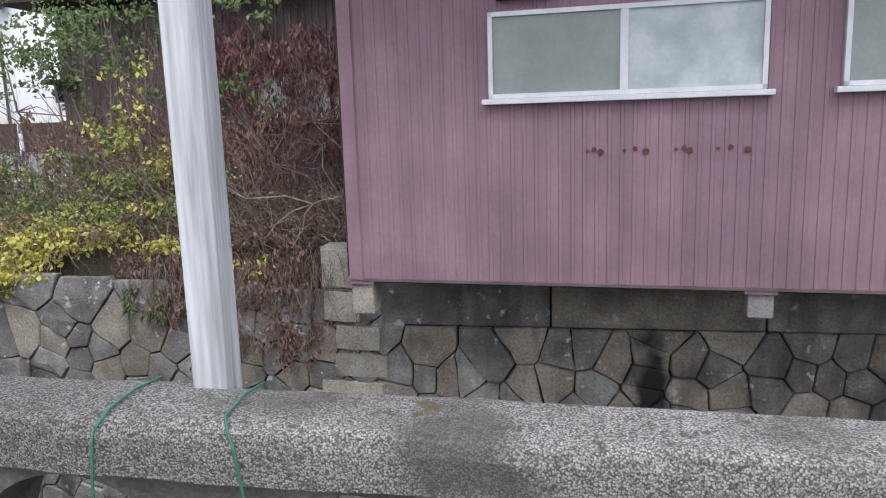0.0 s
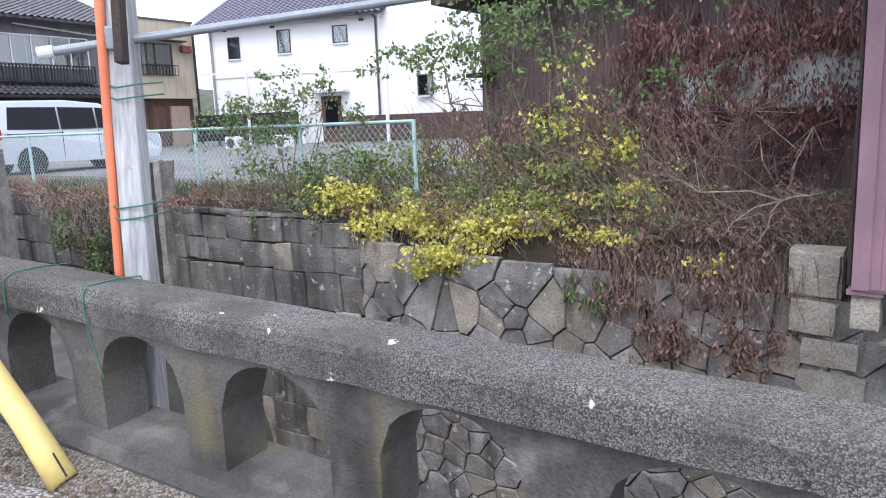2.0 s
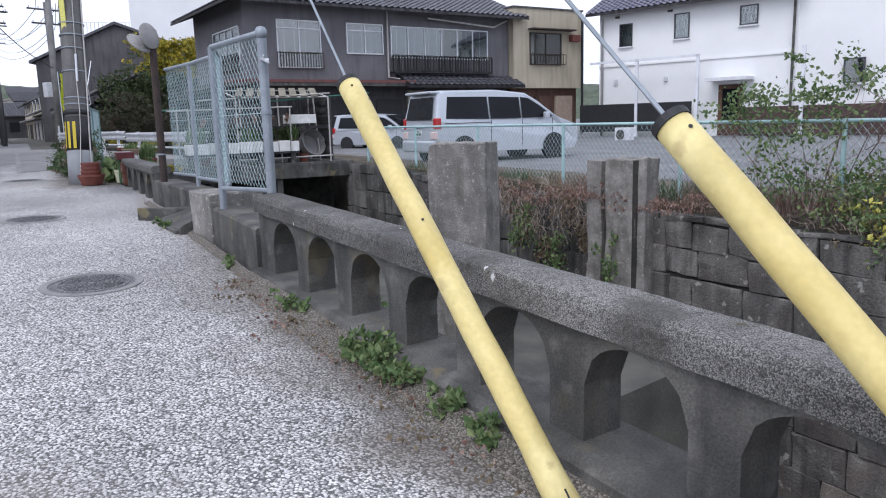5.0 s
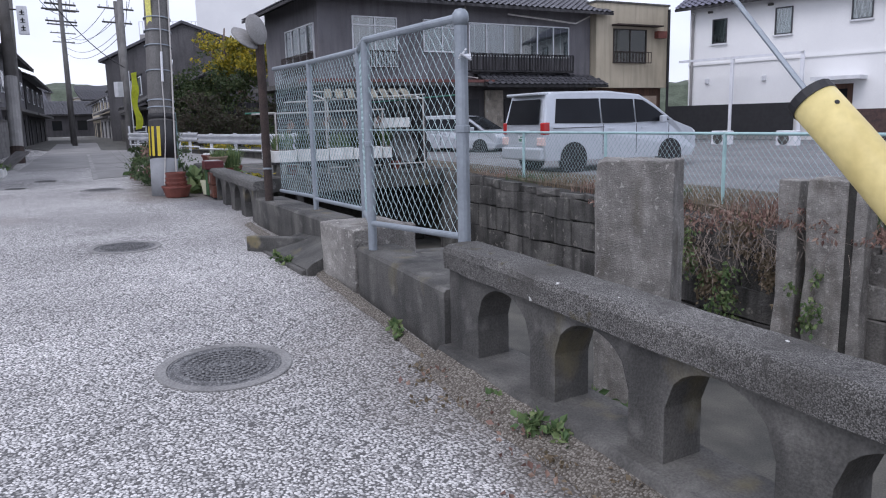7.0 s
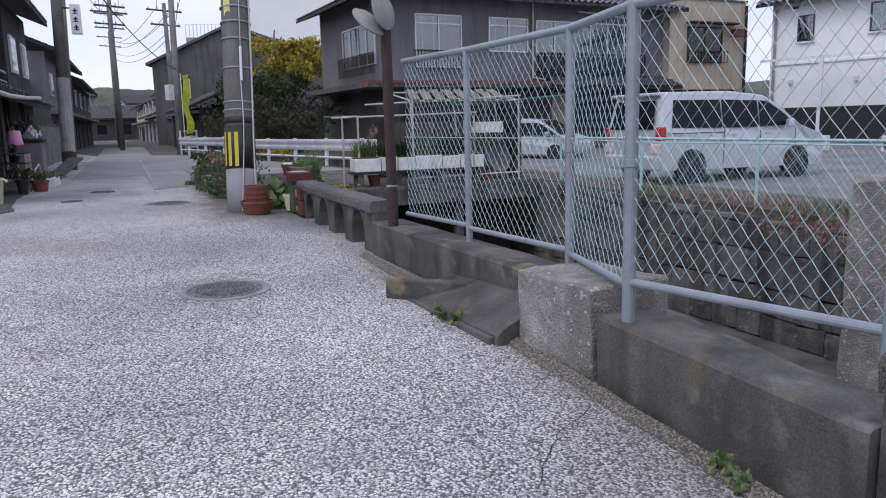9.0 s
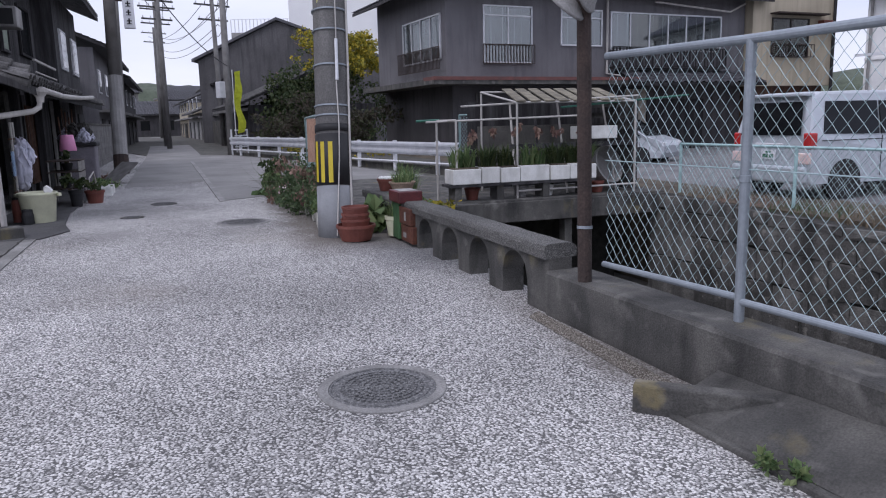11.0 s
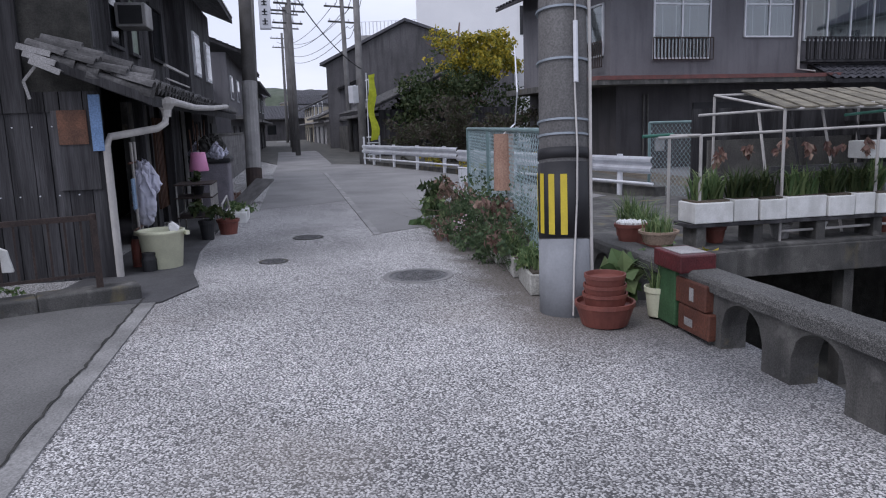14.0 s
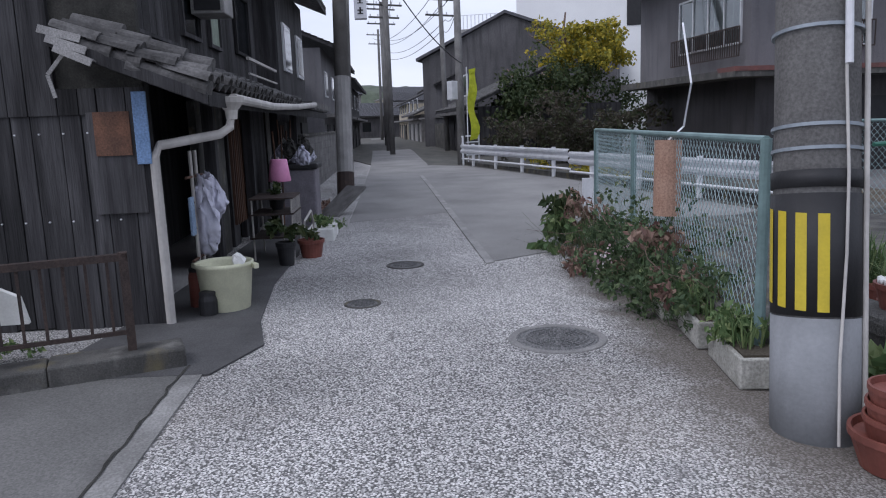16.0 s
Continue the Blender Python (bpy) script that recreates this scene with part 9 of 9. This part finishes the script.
for k, (z, dx) in enumerate(((0.52, 0.0), (0.725, -0.04))):
    bb = thing("box", (-18.3, 4.72, z), "rust-brown wooden box with paper labels", "box", "brown boxes")
    part("body", B((-0.22, -0.14, 0, 0.22, 0.14, 0.2), m=pose(-18.36 + dx, 4.72, z, 0, 0, -12), bevel=0.012), mat("brown_box", (0.13, 0.05, 0.032), (0.085, 0.035, 0.025), 0.6), bb)
    part("paper_label", B((-0.12 + 0.12 * k, -0.143, 0.05, 0.0 + 0.06 * k, -0.1405, 0.11 + 0.04 * k), m=pose(-18.36 + dx, 4.72, z, 0, 0, -12)), CONC_PALE, bb)
pot("flower_pot", (-19.85, 5.12, 0.98), 0.15, 0.18, TERRA, "brown pot topped with pale pebbles on the parapet", seed=8)
pb_ = thing("pebbles", (-19.85, 5.12, 1.15), "heap of pale round pebbles in a pot", "pebbles", kind="stuff")
bm = bmesh.new()
for k in range(26):
    a, r_ = k * 2.4, 0.13 * math.sqrt(k / 26)
    bmesh.ops.create_icosphere(bm, subdivisions=1, radius=0.026, matrix=Matrix.Translation((-19.85 + r_ * math.cos(a), 5.12 + r_ * math.sin(a), 1.165)))
part("pebble", bm, STYRO, pb_)
pot("flower_pot", (-19.45, 5.12, 1.02), 0.17, 0.12, mat("tan_clay", (0.36, 0.27, 0.2), (0.3, 0.22, 0.16), 0.7), "low tan bowl of grassy plants on the parapet", plant=L_GREEN, n=120, grass=0.16, seed=9)
pot("flower_pot", (-19.9, 5.6, 0.58), 0.13, 0.24, TERRA, "brown square pot beside the plant stand", plant=L_GREEN, n=60, seed=10)
pot("flower_pot", (-20.35, 5.7, 0.58), 0.16, 0.3, TERRA, "brown pot with feathery green leaves", plant=L_GREEN, n=240, size=0.07, grass=0.45, seed=11)
pot("flower_pot", (-21.0, 6.0, 0.58), 0.16, 0.3, TERRA, "brown pot with feathery green leaves", plant=L_GREEN, n=240, size=0.07, grass=0.5, seed=12)
lit = thing("leaf_litter", (-20.4, 6.3, 0.6), "fallen yellow leaves on the deck edge", "leaves", kind="stuff")
leaves("leaf", lit, [((-20.3, 6.3, 0.66), (0.3, 0.4, 0.05), 120)], 0.1, L_AUTUMN, 131)
bgw = thing("weed", (-19.5, 4.75, 0.52), "broad green leaves growing behind the pole", "weed", "roadside weeds")
leaves("foliage", bgw, [((-19.5, 4.7, 0.72), (0.3, 0.15, 0.14), 90)], 0.2, L_GREEN, 132, 0.1, 1.2)

# ---- flower planters along the fence ----
for k, (x, y, w, turn) in enumerate(((-21.9, 4.85, 0.62, 20), (-20.35, 4.42, 0.7, 20), (-24.8, 5.65, 0.5, 20), (-21.1, 4.65, 0.6, 20))):
    pl = thing("planter", (x, y, gz(x)), "white foam trough planted with green seedlings" if k == 1 else "white foam planter overgrown with flowering weeds", "planter", "foam planters")
    m_ = pose(x, y, gz(x), 0, 0, turn + 140)
    part("box", B((-w / 2, -0.16, 0, w / 2, 0.16, 0.2), m=m_, bevel=0.012), STYRO_OLD, pl)
    part("soil", B((-w / 2 + 0.03, -0.13, 0.19, w / 2 - 0.03, 0.13, 0.215), m=m_), EARTH, pl)
    blades("plant", pl, ((x, y, gz(x) + 0.2), (0.18, 0.18, 0.01)), 160, 0.24, L_GREEN, 140 + k, 0.012, 0.7)
    leaves("seedling", pl, [((x - 0.1 * j, y - 0.05 + 0.04 * j, gz(x) + 0.27), (0.2, 0.16, 0.09), 190) for j in range(3)], 0.07, L_GREEN, 160 + k)
fw2 = thing("flower_bush", (-21.0, 4.8, 0.55), "leafy flowering bush leaning out of the planters", "bush")
leaves("foliage", fw2, [((-21.5, 4.7, 0.85), (0.38, 0.28, 0.3), 420), ((-20.95, 4.62, 0.78), (0.3, 0.2, 0.22), 300), ((-22.0, 4.55, 0.7), (0.34, 0.25, 0.2), 300)], 0.062, L_WEED, 155)
strands("stalk", fw2, [((-21.5, 4.7, 0.6), (0.5, 0.2, 0.08))], 220, 0.6, L_WEED, 181, 0.0035, -1.0, 0.35)
leaves("foliage", fw2, [((-21.4, 4.6, 0.95), (0.3, 0.2, 0.2), 120)], 0.08, L_DEAD, 156, 0.6)
twigs("stem", fw2, (-21.3, 4.8, 0.5), [(-21.8, 4.5, 1.15), (-20.8, 4.5, 1.05), (-21.3, 4.6, 1.3)], 0.009, TWIG, 157, 0.1, sub=4)
fw = thing("flower_bush", (-23.2, 5.3, 0.55), "sprawling flowering bush with brown and green leaves", "bush")
leaves("foliage", fw, [((-22.3, 5.1, 0.95), (0.55, 0.3, 0.36), 620), ((-23.2, 5.2, 0.92), (0.65, 0.38, 0.36), 700), ((-24.2, 5.45, 0.85), (0.55, 0.38, 0.32), 480), ((-22.8, 4.75, 0.7), (0.5, 0.3, 0.2), 420), ((-21.6, 5.0, 0.9), (0.35, 0.25, 0.3), 260)], 0.068, L_WEED, 150)
strands("stalk", fw, [((-23.0, 5.0, 0.6), (1.0, 0.3, 0.08)), ((-24.2, 5.3, 0.6), (0.6, 0.3, 0.08))], 420, 0.75, L_WEED, 182, 0.0035, -0.9, 0.4)
leaves("large_leaf", fw, [((-25.3, 5.25, 0.95), (0.35, 0.3, 0.3), 70), ((-24.9, 5.2, 0.75), (0.3, 0.25, 0.2), 50)], 0.17, L_GREEN, 183, 0.9, 1.7)
leaves("foliage", fw, [((-22.4, 5.0, 1.05), (0.5, 0.3, 0.25), 260), ((-25.0, 5.6, 1.05), (0.4, 0.3, 0.3), 320), ((-23.4, 4.85, 0.7), (0.6, 0.2, 0.12), 260)], 0.09, L_DEAD, 151, 0.6)
leaves("foliage", fw, [((-25.4, 5.5, 1.0), (0.35, 0.3, 0.35), 240)], 0.14, L_DARK, 152, 0.8)
leaves("blossom", fw, [((-22.9, 4.85, 0.95), (0.6, 0.2, 0.25), 44), ((-22.3, 4.8, 0.7), (0.2, 0.1, 0.15), 16)], 0.04, leaf_mat("pale_petals", (0.8, 0.75, 0.75), (0.75, 0.45, 0.55), (0.8, 0.8, 0.78)), 153, 0, 1.0, "small pale pink blossoms")
twigs("stem", fw, (-23.0, 5.2, 0.5), [(-22.2, 4.9, 1.2), (-23.4, 5.0, 1.3), (-24.4, 5.4, 1.2), (-21.7, 5.0, 1.1), (-25.3, 5.5, 1.2)], 0.012, TWIG, 154, 0.1, sub=4)
solo("low_planter_wall", B((0, -0.1, 0.3, 3.4, 0.25, 0.85), m=along((-20.2, 4.62), (-23.4, 5.6)), bevel=0.02), CONC, "low mossy concrete wall under the green fence", "low wall")
